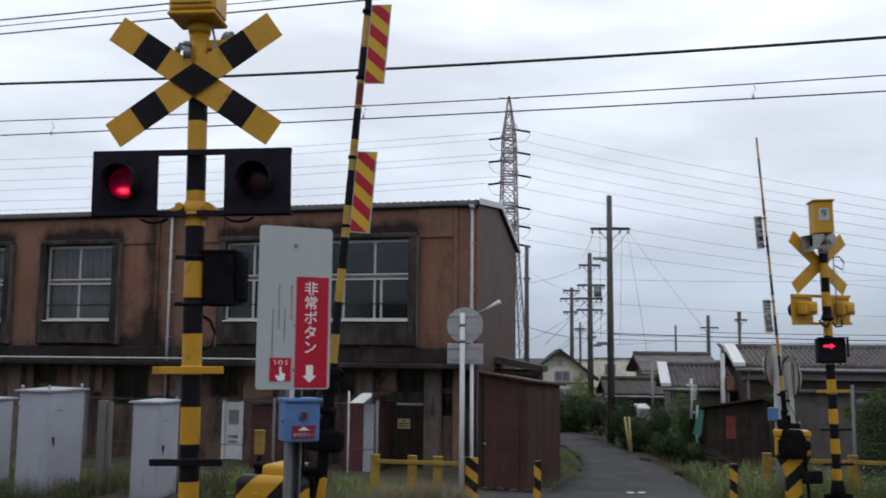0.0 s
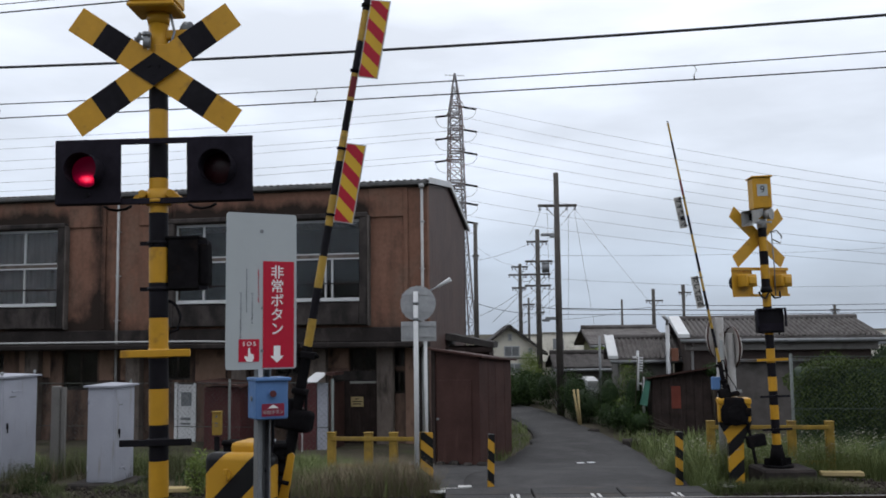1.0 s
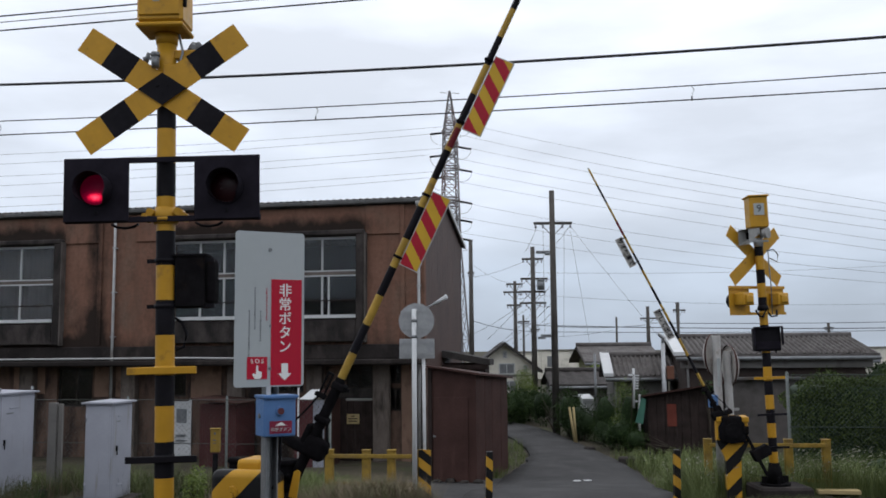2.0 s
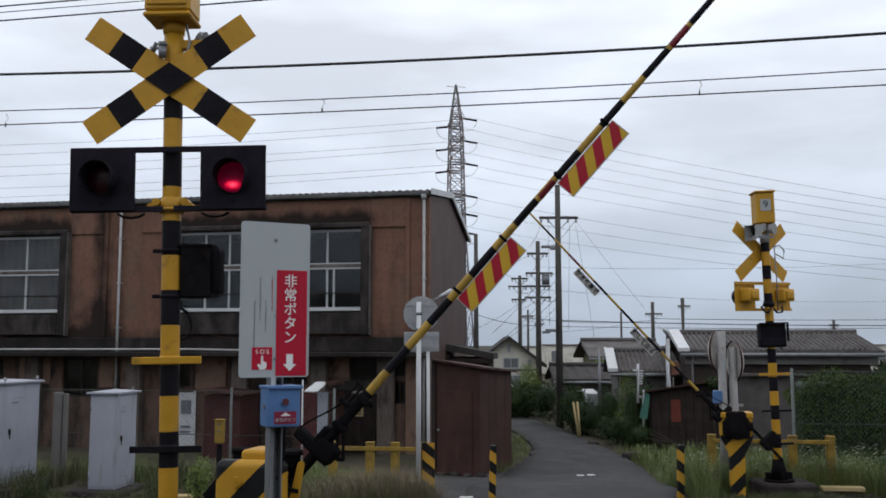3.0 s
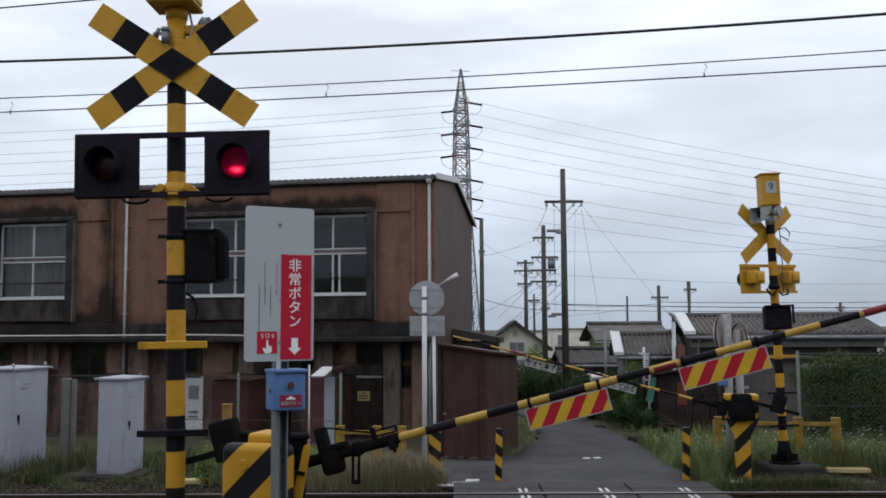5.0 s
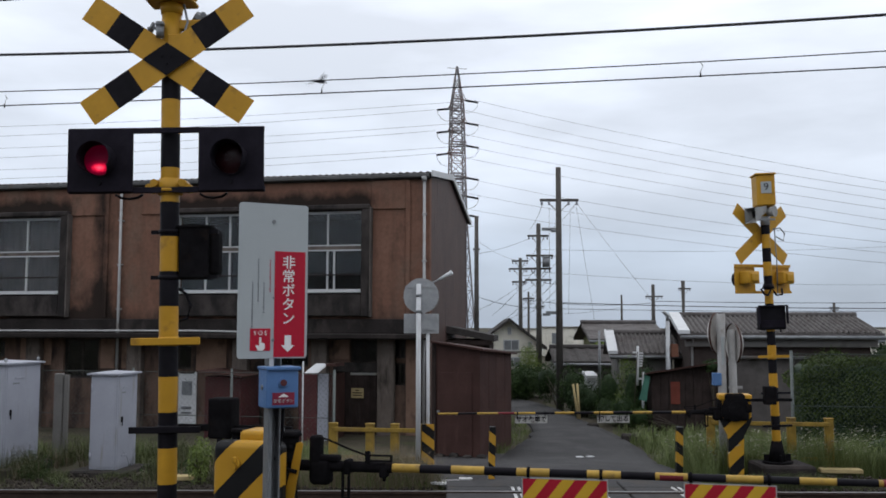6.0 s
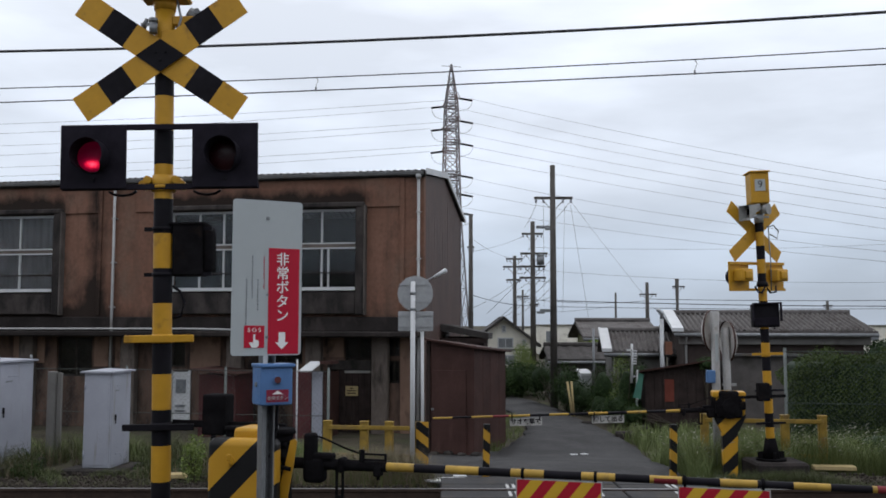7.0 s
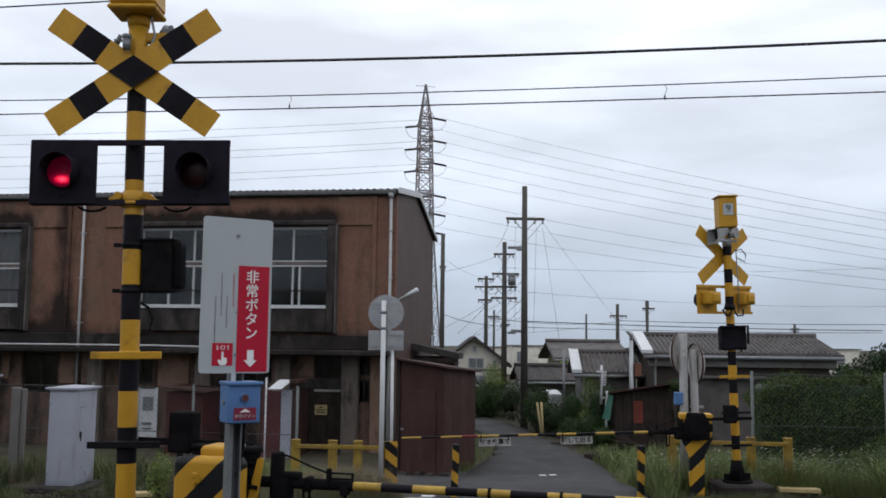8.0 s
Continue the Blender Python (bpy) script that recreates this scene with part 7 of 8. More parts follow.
# service wires between the poles
for a, b, sag, r in (((3.62, 31.15, 2.55), (16.5, 33.0, 2.42), 0.12, 0.022), ((3.62, 31.15, 2.35), (16.5, 33.0, 2.34), 0.10, 0.014), ((12.9, 60, 3.4), (40, 62, 3.6), 0.35, 0.03), ((4.2, 31.1, 5.85), (6.9, 30.0, 2.0), 0.1, 0.007),
                     ((3.1, 31.1, 5.85), (3.6, 41.9, 6.1), 0.25, 0.012), ((4.2, 31.1, 5.85), (4.5, 41.9, 6.1), 0.25, 0.012), ((3.6, 41.9, 5.7), (1.25, 42, 5.0), 0.2, 0.010), ((1.25, 42, 5.6), (3.5, 50, 5.3), 0.3, 0.010), ((3.55, 31.1, 3.3), (2.5, 46.2, 1.9), 0.35, 0.013), ((3.55, 31.1, 3.9), (3.85, 50, 3.6), 0.3, 0.012), ((3.55, 31.1, 3.0), (3.3, 46.1, 2.1), 0.3, 0.012), ((3.9, 41.9, 4.4), (2.1, 46.2, 2.3), 0.25, 0.014), ((3.9, 41.9, 3.4), (2.3, 46.2, 1.8), 0.2, 0.014), ((4.0, 42, 4.9), (3.7, 31.2, 4.2), 0.3, 0.012), ((3.9, 42.0, 2.9), (3.6, 31.2, 2.7), 0.2, 0.012), ((3.85, 50, 4.9), (3.9, 42, 5.3), 0.25, 0.014), ((3.85, 50, 4.0), (1.3, 60, 2.6), 0.3, 0.016), ((4.85, 58, 3.5), (3.9, 42, 3.2), 0.4, 0.012), ((5.9, 62, 3.1), (4.85, 58, 3.4), 0.15, 0.014), ((10.9, 60, 3.0), (5.9, 62, 2.6), 0.3, 0.014),
                     ((3.9, 42, 3.6), (6.1, 60, 3.0), 0.3, 0.02), ((3.9, 42, 3.9), (3.65, 31.2, 3.2), 0.25, 0.016), ((3.85, 50, 4.5), (3.9, 42, 4.3), 0.3, 0.02), ((3.9, 42, 5.2), (30, 52, 6.6), 0.7, 0.010), ((3.9, 42, 4.2), (30, 52, 4.3), 0.8, 0.010),
                     ((1.2, 42, 3.1), (3.9, 42.3, 2.6), 0.25, 0.02), ((3.85, 50, 3.2), (12.9, 60, 3.3), 0.5, 0.025), ((4.0, 31.1, 5.7), (4.15, 33, 2.2), 0.0, 0.008), ((3.3, 31.1, 5.7), (3.5, 33, 2.4), 0.0, 0.008), ((4.2, 31.1, 5.7), (5.2, 34, 2.0), 0.0, 0.008)):
    wire((a, b), r * 0.62, WIRE, "black service wire between utility poles", sag * 0.45, "service wires")


# ---- the bird that crosses the sky ----
def make_bird():
    b = thing("bird", "small dark swallow gliding across the grey sky", "bird", pose(-61, -44, 9))
    body = Shape().cyl((-0.07, 0, 0), (0.0, 0, 0.0), 0.008, 0.02, n=8).cyl((0, 0, 0), (0.06, 0, 0.004), 0.02, 0.012, n=8).cyl((0.06, 0, 0.004), (0.085, 0, 0.004), 0.014, 0.002, n=8)
    part("body", body, BIRD, b)
    for s in (-1, 1):
        part("wing", Shape().add([(0.03, s * 0.01, 0.01), (0.02, s * 0.09, 0.035), (-0.05, s * 0.19, 0.02), (-0.015, s * 0.08, 0.03), (-0.02, s * 0.01, 0.008)], [(0, 1, 2, 3, 4)]).add([(0.03, s * 0.01, 0.006), (0.02, s * 0.09, 0.031), (-0.05, s * 0.19, 0.018), (-0.015, s * 0.08, 0.026), (-0.02, s * 0.01, 0.004)], [(4, 3, 2, 1, 0)]), BIRD, b, "", normals=False)
        part("tail", Shape().add([(-0.06, 0, 0.0), (-0.13, s * 0.035, 0.002), (-0.08, s * 0.004, 0.0)], [(0, 1, 2)]), BIRD, b, "", normals=False)
    return b


bird = make_bird()


# ---- plants ----
def leaf_quads(shape, centre, radii, count, size, rnd, hollow=0.45, floor=None):
    """Small bent leaves scattered through the outer part of an uneven clump."""
    cx, cy, cz = centre
    for _ in range(count):
        while True:
            v = Vector((rnd.uniform(-1, 1), rnd.uniform(-1, 1), rnd.uniform(-1, 1)))
            if hollow < v.length < 1:
                break
        wob = 1 + 0.35 * noise.noise(Vector((v.x * 2 + cx, v.y * 2 + cy, v.z * 2 + cz)))
        p = Vector((cx + v.x * radii[0] * wob, cy + v.y * radii[1] * wob, cz + v.z * radii[2] * wob))
        if floor is not None and p.z < floor:
            continue
        s = size * rnd.uniform(0.55, 1.3)
        m = Euler((rnd.uniform(-1.2, 1.2), rnd.uniform(-1.2, 1.2), rnd.uniform(0, 6.28))).to_matrix()
        shape.add([p + m @ Vector(q) for q in ((-s, 0, 0), (0, -s * 0.42, s * 0.12), (s, 0, 0), (0, s * 0.42, s * 0.12))], [(0, 1, 2, 3)])


def bush(name, label, clumps, leaf, material, seed, category="bush", stem=True, base=None, core=0.62):
    rnd = random.Random(seed)
    x, y = clumps[0][0][:2]
    z0 = base if base is not None else ground_z(x, y)
    b = thing(name, label, category, pose(x, y, z0))
    if stem:
        for c, r, n in clumps:
            st = Shape()
            top = (c[0] - x, c[1] - y, c[2] - z0)
            bx, by = (c[0] - x) * 0.5, (c[1] - y) * 0.5
            st.cyl((bx, by, -0.05), top, 0.035, 0.012, n=6)
            for k in range(4):
                a = rnd.uniform(0, 6.28)
                st.cyl((bx, by, top[2] * 0.4), (top[0] + r[0] * 0.6 * math.cos(a), top[1] + r[1] * 0.6 * math.sin(a), top[2] + r[2] * rnd.uniform(-0.2, 0.6)), 0.018, 0.006, n=5)
            part("stem", st, BARK, b)
    s = Shape()
    for c, r, n in clumps:
        leaf_quads(s, (c[0] - x, c[1] - y, c[2] - z0), r, int(n * 3.4), leaf * 0.54, rnd, 0.25)
    tagged(part("foliage", s, material, b, "", normals=False), kind="stuff")
    # solid cores: the shade between the leaves is put into their dark colour
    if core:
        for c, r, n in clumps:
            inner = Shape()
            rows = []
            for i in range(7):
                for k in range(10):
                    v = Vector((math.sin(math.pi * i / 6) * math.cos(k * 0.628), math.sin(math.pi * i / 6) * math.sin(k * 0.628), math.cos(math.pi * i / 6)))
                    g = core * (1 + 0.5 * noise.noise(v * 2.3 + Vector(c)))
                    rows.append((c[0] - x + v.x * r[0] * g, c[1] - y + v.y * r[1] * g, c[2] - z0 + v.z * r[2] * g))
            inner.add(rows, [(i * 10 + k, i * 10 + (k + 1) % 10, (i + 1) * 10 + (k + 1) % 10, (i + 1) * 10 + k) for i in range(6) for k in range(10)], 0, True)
            part("shade_core", inner, LEAF_DARK, b, "solid core coloured dark for the shade between leaves")
    return b


def grass(name, label, area, count, tall, material, seed, seeds=0, keep=None, wide=0.008, category="grass"):
    """Curved blades over a quadrilateral patch x0, x1, y0, y1."""
    rnd = random.Random(seed)
    x0, x1, y0, y1 = area
    s = Shape()
    made = 0
    while made < count:
        made += 1
        cx, cy = rnd.uniform(x0, x1), rnd.uniform(y0, y1)
        dens = noise.noise(Vector((cx * 0.8, cy * 0.8, seed)))
        if dens < rnd.uniform(-0.75, 0.25):
            continue
        if keep and not keep(cx, cy):
            continue
        z = ground_z(cx, cy) - 0.04
        h = tall * rnd.uniform(0.35, 1.0) * (1 + 0.7 * dens)
        a = rnd.uniform(0, 6.28)
        w = wide * rnd.uniform(0.7, 1.6)
        lean = h * rnd.uniform(0.1, 0.85)
        lx, ly = lean * math.cos(a), lean * math.sin(a)
        px, py = -math.sin(a) * w, math.cos(a) * w
        s.add([(cx - px, cy - py, z), (cx + px, cy + py, z), (cx + lx * 0.35 + px * 0.8, cy + ly * 0.35 + py * 0.8, z + h * 0.6), (cx + lx * 0.35 - px * 0.8, cy + ly * 0.35 - py * 0.8, z + h * 0.6), (cx + lx, cy + ly, z + h)],
              [(0, 1, 2, 3), (3, 2, 4)], 0)
        if seeds and rnd.random() < seeds and h > 0.3:
            s.add([(cx + lx, cy + ly, z + h * 0.97), (cx + lx * 1.08 + 0.006, cy + ly * 1.08, z + h * 0.99), (cx + lx * 1.2, cy + ly * 1.2 + 0.004, z + h * 0.98 + 0.02), (cx + lx * 1.1 - 0.006, cy + ly * 1.1, z + h + 0.008)], [(0, 1, 2, 3)], 1)
    solo(name, s, [material, SEED], label, category, kind="stuff", normals=False)


LANE = [tuple(road_point(i * 0.1)) for i in range(30, 131)]


def off_road(x, y):
    return all((px - x) ** 2 + (py - y) ** 2 > (half + 0.06) ** 2 for px, py, half in LANE)


def off_track(x, y):
    return y > 12.38


def clear_of_plinth(x, y):
    """Tall weeds in tufts, away from the cabinet's front and the bare gravel."""
    return off_track(x, y) and not (-5.55 < x < -4.15 and y < 13.9) and noise.noise(Vector((x * 1.7, y * 1.7, 3.0))) > (0.02 if y > 13.0 else 0.28)


def low_patch(x, y):
    return off_track(x, y) and noise.noise(Vector((x * 2.3, y * 2.3, 9.0))) > 0.05


def both(x, y):
    return off_road(x, y) and off_track(x, y) and not (y < 20.3 and apron_edge(y) + 0.05 < x < 1.3)


def verge(x, y):
    return both(x, y) and not (y < 13.4 and 3.5 < x < 5.05) and not (y < 13.8 and 5.0 < x < 6.4)


grass("tall_grass", "tall green grass with pale seed heads beside the crossing", (2.9, 10.5, 12.4, 16.2), 110000, 0.60, GRASS, 3, 0.06, verge, 0.0020)
grass("verge_grass", "green verge grass along the lane", (2.6, 8.0, 15.8, 24.5), 14000, 0.36, GRASS, 4, 0.004, both, 0.006)
grass("dry_grass", "dry straw-coloured grass tufts beside the guard rail", (-2.4, 0.0, 12.4, 13.7), 15000, 0.44, GRASS_DRY, 5, 0.0, both, 0.0019)
grass("mixed_grass", "green grass growing through the dry tufts", (-2.7, 0.5, 12.4, 14.2), 12000, 0.36, GRASS, 12, 0.0, both, 0.0024)
grass("yard_weeds", "scattered weeds behind the guard rail", (-2.6, 0.1, 14.1, 18.5), 6000, 0.30, GRASS, 13, 0.0, both, 0.004)
grass("fence_weeds", "straggling weeds along the foot of the fence", (-9.5, -1.9, 14.5, 16.4), 7000, 0.36, GRASS, 14, 0.0, off_track, 0.004)
grass("trackside_weeds", "tufts of weeds beside the track below the cabinets", (-11.0, -2.2, 12.4, 15.2), 44000, 0.46, GRASS_DULL, 6, 0.0, clear_of_plinth, 0.0017)
grass("low_weeds", "low patchy weeds in the gravel before the cabinet", (-9.0, -2.2, 12.4, 13.6), 26000, 0.12, GRASS_DULL, 16, 0.0, low_patch, 0.002)
grass("lane_weeds", "low weeds at the foot of the tin shed", (0.2, 2.4, 19.0, 27.0), 6200, 0.28, GRASS, 7, 0.0, both, 0.004)
grass("dry_weeds", "straw-coloured weeds in front of the cabinets", (-10.0, -2.0, 12.4, 14.6), 9000, 0.30, GRASS_DRY, 8, 0.0, clear_of_plinth, 0.004)


def make_gravel():
    """Loose stones in the dirt beside the track."""
    rnd = random.Random(17)
    g = Shape()
    for _ in range(3600):
        x, y = rnd.choice((rnd.uniform(-9.5, -0.2), rnd.uniform(-9.5, -0.2), rnd.uniform(3.5, 9.0))), 12.34 + 1.3 * rnd.random() ** 1.6
        s = rnd.uniform(0.012, 0.034)
        q = pose(x, y, ground_z(x, y) + s * 0.1, rnd.uniform(0, 90), rnd.uniform(0, 90), rnd.uniform(0, 90))
        g.add([q @ Vector(v) for v in ((s, 0, 0), (-s, 0, 0), (0, s, 0), (0, -s, 0), (0, 0, s * 0.8), (0, 0, -s * 0.8))],
              [(0, 2, 4), (2, 1, 4), (1, 3, 4), (3, 0, 4), (2, 0, 5), (1, 2, 5), (3, 1, 5), (0, 3, 5)])
    solo("gravel", g, BALLAST, "loose brown stones in the dirt beside the track", "gravel", kind="stuff", normals=False)


make_gravel()


def make_hedge():
    """A clipped hedge: leaves in an uneven shell over a core coloured dark for shade."""
    rnd = random.Random(11)
    h = thing("hedge", "dense dark green clipped hedge behind the chain-link fence", "hedge", pose(6.3, 17.4, -0.7, 0, 0, -9))
    long, deep, tall = 11.0, 1.1, 1.90

    def swell(x, z):
        return 0.26 * noise.noise(Vector((x * 1.1, z * 1.3, 1))) + 0.10 * noise.noise(Vector((x * 3.1, z * 3.3, 4))) - 0.03

    s = Shape()
    for _ in range(56000):
        x, u = rnd.uniform(-0.05, long), rnd.random()
        if u < 0.62:
            z = tall * rnd.random() ** 0.75
            p = Vector((x, -swell(x, z) + abs(rnd.gauss(0, 0.08)), z))
        else:
            y = rnd.uniform(0, deep)
            p = Vector((x, y, tall + swell(x, y + 7) - abs(rnd.gauss(0, 0.06))))
        if p.z > tall - 0.22 and p.y < 0.22:
            p.y += 0.22 * ((p.z - tall + 0.22) / 0.22) ** 2 * 0.6
        if x < 0.35:
            p.z *= 0.82 + 0.5 * x
        size = 0.030 * rnd.uniform(0.6, 1.35)
        m = Euler((rnd.uniform(-1.3, 1.3), rnd.uniform(-1.3, 1.3), rnd.uniform(0, 6.28))).to_matrix()
        s.add([p + m @ Vector(q) for q in ((-size, 0, 0), (0, -size * 0.45, size * 0.14), (size, 0, 0), (0, size * 0.45, size * 0.14))], [(0, 1, 2, 3)])
    for _ in range(500):
        x, y = rnd.uniform(0.2, long), rnd.uniform(0.05, deep)
        z = tall + swell(x, y + 7)
        for k in range(5):
            p = Vector((x + rnd.uniform(-0.02, 0.02), y, z + k * 0.026 * rnd.uniform(0.4, 1.0)))
            m = Euler((rnd.uniform(-1.3, 1.3), rnd.uniform(-1.3, 1.3), rnd.uniform(0, 6.28))).to_matrix()
            s.add([p + m @ Vector(q) for q in ((-0.024, 0, 0), (0, -0.010, 0.004), (0.024, 0, 0), (0, 0.010, 0.004))], [(0, 1, 2, 3)])
    # the core's dark colour stands in for shade inside the hedge
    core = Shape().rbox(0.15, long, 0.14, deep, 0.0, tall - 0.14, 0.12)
    part("shade_core", core, LEAF_DARK, h, "solid core coloured dark for the shade between leaves")
    tagged(part("foliage", s, LEAF_HEDGE, h, "", normals=False), kind="stuff")
    for k in range(26):
        part("stem", Shape().cyl((0.3 + k * 0.41, 0.4, -0.15), (0.3 + k * 0.41 + rnd.uniform(-0.1, 0.1), 0.4, 0.4), 0.03, 0.02, n=6), BARK, h)


make_hedge()
grass("trackside_grass", "low dark grass along the track beside the footing", (3.3, 9.0, 11.3, 12.7), 14000, 0.10, GRASS_DULL, 9, 0.0, off_track, 0.0022)
grass("footing_grass", "uneven grass in front of the footing block", (3.4, 5.8, 12.4, 12.75), 9000, 0.22, GRASS_DULL, 10, 0.0, off_track, 0.0022)
bush("bush", "dark green shrub beside the hedge", [((9.6, 20.5, 0.75), (0.9, 0.8, 0.55), 1300), ((10.8, 20.8, 0.55), (1.0, 0.8, 0.5), 1200), ((12.2, 21, 0.6), (1.1, 0.9, 0.55), 1300), ((11.0, 20.6, 0.0), (2.2, 0.9, 0.8), 1500)], 0.07, LEAF_DARK, 21)
bush("bush", "broad green shrub in front of the fence", [((7.5, 14.6, -0.02), (0.8, 0.6, 0.45), 1900), ((8.7, 14.4, -0.02), (0.9, 0.7, 0.48), 1900), ((6.9, 14.9, -0.15), (0.6, 0.5, 0.30), 900)], 0.035, LEAF_HEDGE, 22)
bush("shrub", "dark rounded shrub beside the lane", [((4.1, 29.4, -0.4), (0.5, 0.6, 0.6), 900), ((4.3, 29.0, -0.5), (0.5, 0.5, 0.5), 500)], 0.055, LEAF_DARK, 23)
bush("shrub", "mid-green leafy shrub beside the lane", [((4.75, 28.4, -0.15), (0.45, 0.5, 0.75), 800), ((4.6, 28.0, -0.6), (0.45, 0.4, 0.4), 400)], 0.05, LEAF, 33)
bush("sapling", "thin sapling with sparse pale-green leaves", [((5.15, 27.6, 0.35), (0.28, 0.3, 0.6), 260), ((5.1, 27.4, -0.4), (0.4, 0.4, 0.5), 420)], 0.05, LEAF_LIGHT, 34, core=0)
bush("shrub", "dark shrub with sparse upper twigs", [((5.5, 27.0, 0.15), (0.35, 0.4, 0.75), 420), ((5.3, 26.6, -0.5), (0.5, 0.45, 0.45), 600)], 0.055, LEAF_DARK, 35)
bush("bush", "low dark bush at the lane's edge", [((4.65, 26.6, -0.62), (0.5, 0.5, 0.35), 600)], 0.05, LEAF_DARK, 36)
bush("shrub", "glossy dark shrub at the foot of the utility pole", [((3.9, 30.2, -0.2), (0.5, 0.5, 0.8), 700), ((3.3, 32.5, -0.1), (0.5, 0.6, 0.7), 700)], 0.07, LEAF, 24)
bush("shrub", "leafy shrub with thin upright shoots", [((5.0, 26.0, 0.0), (0.35, 0.35, 0.75), 420), ((4.7, 25.6, -0.45), (0.45, 0.4, 0.45), 420)], 0.06, LEAF, 25)
bush("tree", "dark leafy tree behind the tin shed", [((2.55, 36.0, -0.35), (0.75, 0.9, 0.75), 1300), ((3.1, 37.5, -0.4), (0.8, 0.9, 0.7), 1000), ((2.0, 35.0, -0.4), (0.6, 0.8, 0.6), 700)], 0.085, LEAF, 26, "tree")
bush("bamboo", "yellow-green bamboo thicket before the cream house", [((3.42, 41.0, 0.25), (0.45, 0.5, 0.75), 1300), ((3.65, 41.2, -0.2), (0.5, 0.5, 0.7), 900)], 0.055, LEAF_LIGHT, 27, "bamboo", core=0)
bush("shrub", "yellow-green shrub beside the grey house", [((5.95, 37.6, 0.75), (0.5, 0.4, 0.45), 500), ((6.5, 37.7, 0.5), (0.5, 0.4, 0.4), 400)], 0.08, LEAF_LIGHT, 28)
for wx, wy, wr in ((-5.95, 13.7, 0.30), (-5.70, 13.15, 0.20), (-4.05, 13.3, 0.22), (-6.6, 12.9, 0.2), (-3.6, 13.6, 0.25)):
    bush("weed", "dull green leafy weeds growing in gravel", [((wx, wy, ground_z(wx, wy) + 0.08), (wr, wr, wr * 0.7), int(900 * wr))], 0.035, LEAF, int(40 - wx * 3), stem=False, core=0)
bush("weed", "bright green weed clump between cabinet and barrier", [((-3.3, 12.7, -0.02), (0.16, 0.16, 0.32), 420)], 0.035, LEAF_LIGHT, 29, core=0)
bush("tree", "distant dark tree behind the hedge", [((15.4, 30.0, 1.3), (1.2, 1.0, 0.7), 900), ((14.2, 30.6, 0.7), (0.9, 0.9, 0.7), 800), ((13.6, 30.2, 0.1), (0.9, 0.8, 0.8), 800), ((17.0, 31.0, 1.0), (1.6, 1.0, 0.9), 1000)], 0.11, LEAF_DARK, 30, "tree")
bush("bush", "low dark bushes behind the lane bend", [((1.2, 38.0, -0.3), (1.2, 0.8, 0.7), 900), ((-0.5, 40.0, -0.2), (1.2, 0.8, 0.8), 900)], 0.09, LEAF_DARK, 31)
bush("bush", "small potted shrubs beside the shack", [((6.9, 25.0, 0.75), (0.25, 0.25, 0.2), 160), ((5.0, 25.2, -0.6), (0.4, 0.35, 0.35), 300)], 0.05, LEAF, 32)

# pale stakes, loose stones and patches at the lane's edge
for x, lean in ((3.78, -4.0), (3.82, 0.5)):
    solo("stake", Shape().cyl((0, 0, -0.1), (0, 0, 1.05), 0.036, 0.032, n=8), PALE_WOOD, "pale leaning stake at the edge of the lane", "stake", pose(x, 28.0, -0.95, 0, lean - 4, 0), "stakes")
for x, y, s in ((4.35, 23.0, 0.22), (4.6, 23.6, 0.16), (5.0, 24.4, 0.2), (3.9, 26.0, 0.15)):
    solo("kerb_stone", Shape().box(-s, s, -s * 0.6, s * 0.6, -0.05, s * 0.7, 0, 0.04), CONCRETE_DARK, "dark concrete block beside the lane", "concrete block", pose(x, y, -0.95, 0, 0, x * 40), "blocks beside the lane")
for x, y in ((2.66, 19.55), (2.88, 19.6)):
    solo("litter", Shape().box(-0.07, 0.07, -0.06, 0.06, 0, 0.012, 0, 0.003), WHITE_TRIM, "small white scrap lying on the lane", "litter", pose(x, y, ground_z(x, y) + 0.067, 0, 0, x * 70), "white scraps on the lane")
solo("white_sheet_roof", Shape().box(-0.19, 0.19, -0.5, 0.5, 0, 0.08).box(-0.16, 0.16, -0.4, 0.4, -0.9, 0.0), WHITE_TRIM, "low store with a white sheet roof among shrubs", "shed", pose(4.72, 32.0, 0.13, 6, 0, 0))
rack = thing("slat_rack", "small white slatted rack leaning among the shrubs", "rack", pose(4.98, 25.5, -0.95, 0, 4, 0))
for k in range(6):
    part("slat", Shape().box(-0.07, 0.07, -0.01, 0.01, 1.66 + k * 0.068, 1.695 + k * 0.068), WHITE_TRIM, rack)
for x in (-0.08, 0.08):
    part("upright", Shape().cyl((x, 0.02, 0), (x, 0.02, 2.05), 0.010, n=6), BARK, rack)
for x, y, w, turn in ((5.58, 13.75, 0.29, -8), (-3.62, 12.95, 0.17, 4)):
    solo("timber_slab", Shape().box(-w, w, -0.10, 0.10, -0.04, 0.02, 0, 0.008), PALE_WOOD, "pale timber board lying in the grass", "board", pose(x, y, -0.27, 0, 0, turn), "pale boards on the ground")
solo("washing_cloth", Shape().prism([(0, 0.35), (0.2, 0.3), (0.30, 0.95), (0.18, 1.0)], 0.02), mat("green_sheet", (0.06, 0.16, 0.12), 0.7, var=0.2), "faded green sheet hanging at the shack", "sheet", pose(5.0, 25.2, -0.5))


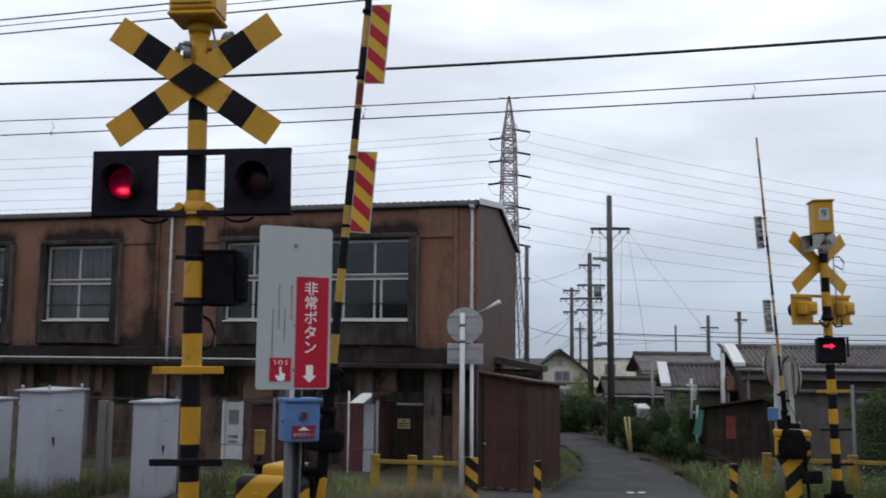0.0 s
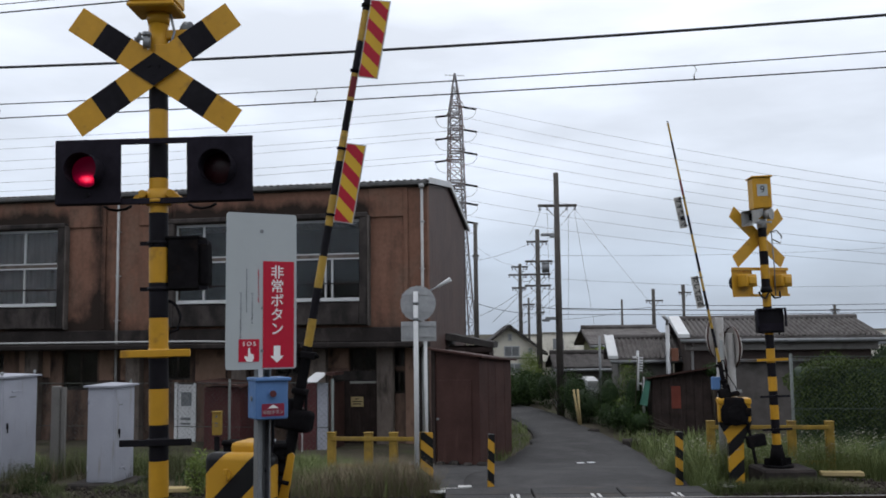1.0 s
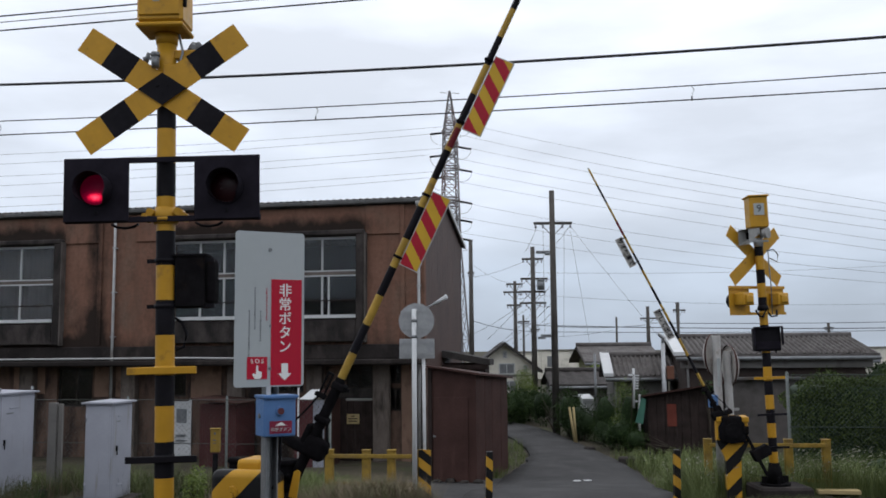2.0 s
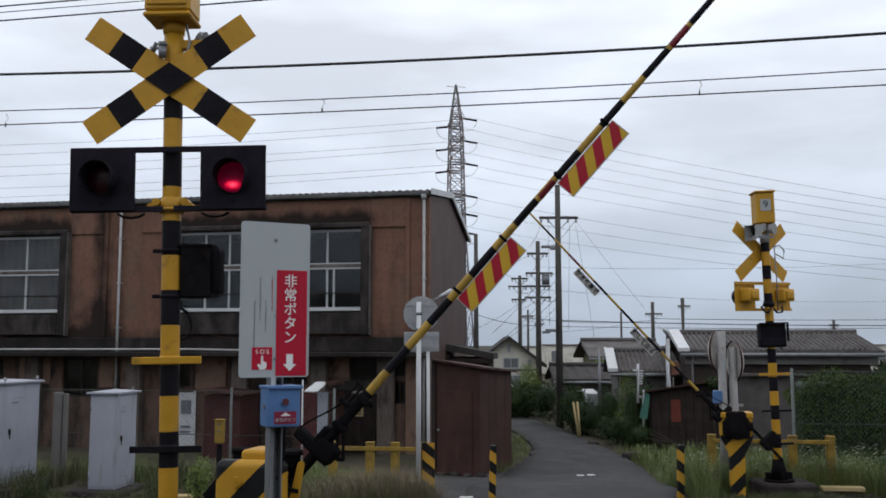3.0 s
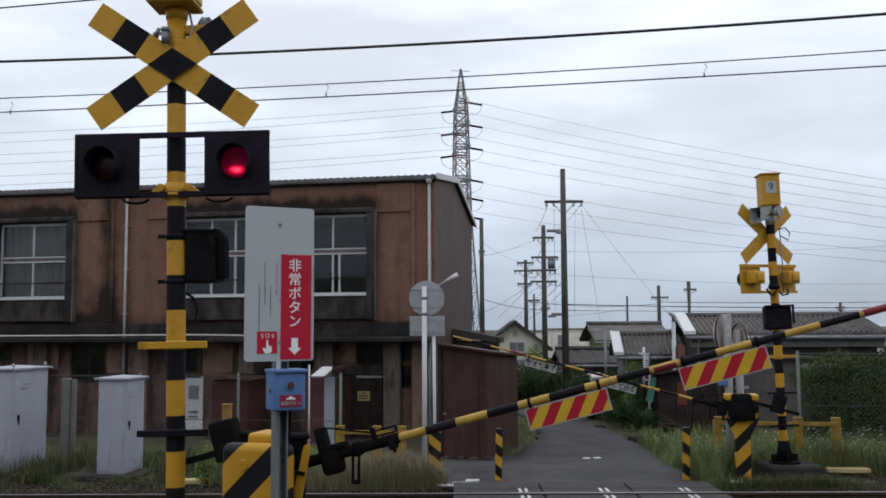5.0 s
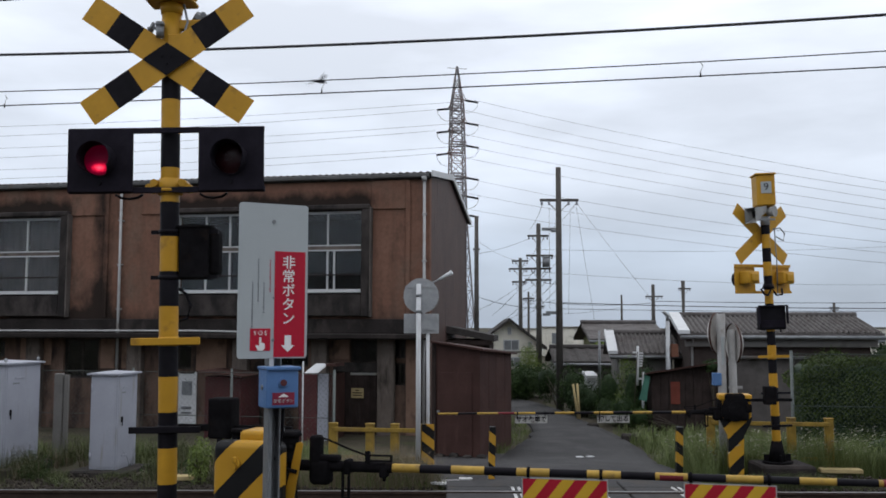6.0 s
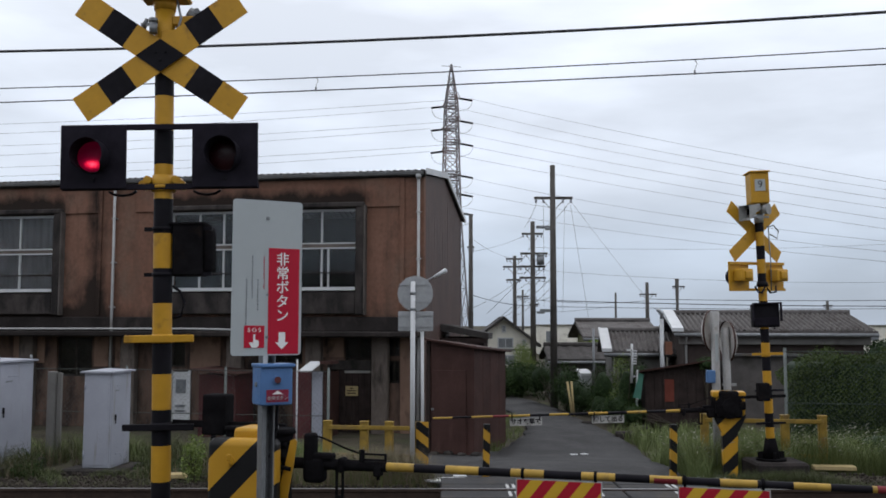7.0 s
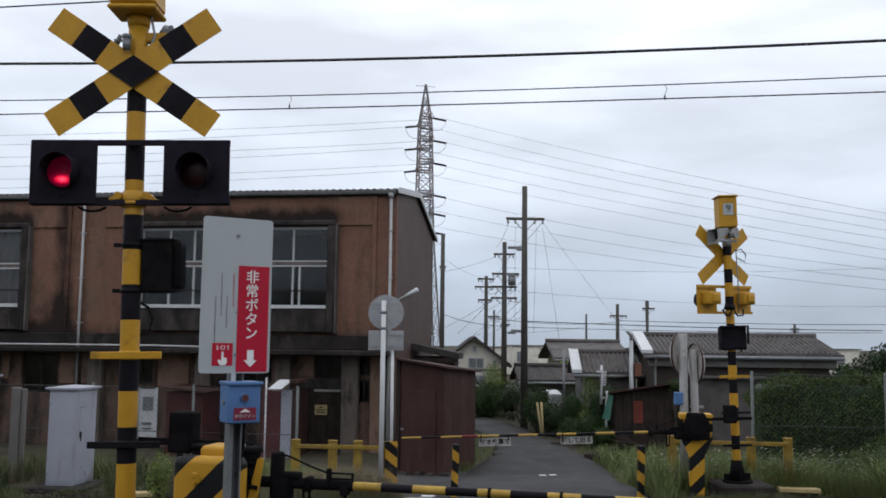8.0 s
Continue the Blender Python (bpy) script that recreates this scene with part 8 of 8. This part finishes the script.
# ---- what moves ----
BOOM_ANGLES = ((0.0, 85.9), (0.5, 85.5), (0.75, 83.6), (1.0, 80.1), (1.3, 75.8), (1.5, 72.2), (1.7, 69.0), (2.2, 61.0), (2.8, 51.5), (3.0, 48.4), (3.5, 40.3), (4.0, 32.0), (4.5, 23.5), (4.7, 20.2), (5.2, 11.8), (5.6, 5.6), (5.8, 3.0), (6.0, 0.6), (6.2, -0.5), (6.5, -0.3), (7.0, -0.4), (8.0, -0.4))


def blink(lens, base, times_on, end=8.0):
    """Turns a lens drum half round between its lit face and its dark face."""
    rows = []
    state = None

    def turn(a):
        return base @ pose(0, 0, 0, 0, 0, a)

    events = []
    for a, b in times_on:
        events += [(a, 0), (b, 180)]
    angle = 180
    for a, b in times_on:
        if a <= 0 < b:
            angle = 0
    rows.append((0.0, turn(angle)))
    for t, to in events:
        if t <= 0 or t >= end or to == angle:
            continue
        for i in range(4):
            rows.append((t + i / FPS, turn(angle + (to - angle) * i / 3)))
        angle = to
    rows.append((end, turn(angle)))
    # keep the times strictly rising
    out = []
    for t, m in rows:
        t = min(t, end)
        if not out or frame(t) > frame(out[-1][0]):
            out.append((t, m))
    walk(lens, out)


def motions():
    for key, way in (("near", -1), ("far", -1)):
        arm, (x, y, z) = ARMS[key]
        slack = {"near": ((0, -0.65), (1.5, -0.33), (3, -0.5), (3.5, -0.1), (4.5, 0.43), (5.2, 0.1), (5.8, -0.4), (6.5, -0.2), (9, -0.2)), "far": ((0, 0), (1.5, -0.35), (3, -1.2), (4.5, 0.33), (5.8, -1.0), (6.5, -1.45), (9, -1.45))}[key]

        def lag(t):
            for (a, va), (b, vb) in zip(slack, slack[1:]):
                if t <= b:
                    return va + (vb - va) * (t - a) / (b - a)

        walk(arm, [(t, pose(x, y, z, 0, way * (a + lag(t)), 9.8 if key == "far" else 0)) for t, a in BOOM_ANGLES])
        # the strap keeps hanging straight down as the arm swings
        sx, sy, sz = STRAPS[key].matrix_basis.translation
        walk(STRAPS[key], [(t, pose(sx, sy, sz, 0, -way * (a + lag(t)), 0)) for t, a in BOOM_ANGLES])
    walk(bird, [(t, pose(x, y, z, roll, 0, 41)) for t, x, y, z, roll in ((0.0, -63.0, -44.2, 9.0, 0), (5.0, -11.5, 0.8, 5.1, 5), (5.8, -3.24, 8.01, 4.53, 10), (6.0, -1.37, 9.81, 4.33, -8), (6.2, 0.62, 11.61, 4.19, 12), (6.5, 3.91, 14.31, 3.84, -5), (6.7, 6.2, 16.22, 3.79, 10), (6.9, 8.23, 18.02, 3.71, 0), (8.0, 19.5, 28.0, 3.4, 0))])
    half = 0.602
    for side, k0 in (("r", 0), ("l", 1)):
        on = [(0.06 + half * k, 0.06 + half * (k + 1)) for k in range(k0 - 2, 15, 2)]
        lens = LAMPS["near", side]
        blink(lens, pose(*lens.matrix_basis.translation), on)
    arrow = LAMPS["arrow"]
    x, y, z = arrow.matrix_basis.translation
    rows = [(0.0, pose(x, y, z))]
    for k in range(-1, 17):
        lit = 0.265 + 0.489 * k
        for t, at in ((lit, 0.0), (lit + (0.29 if k == -1 else 0.262 if k == 0 else 0.24), 0.045)):
            if 0.02 < t < 7.95:
                rows += [(t - 1 / FPS, rows[-1][1]), (t, pose(x, y + at, z))]
    walk(arrow, rows + [(8.0, rows[-1][1])])


motions()
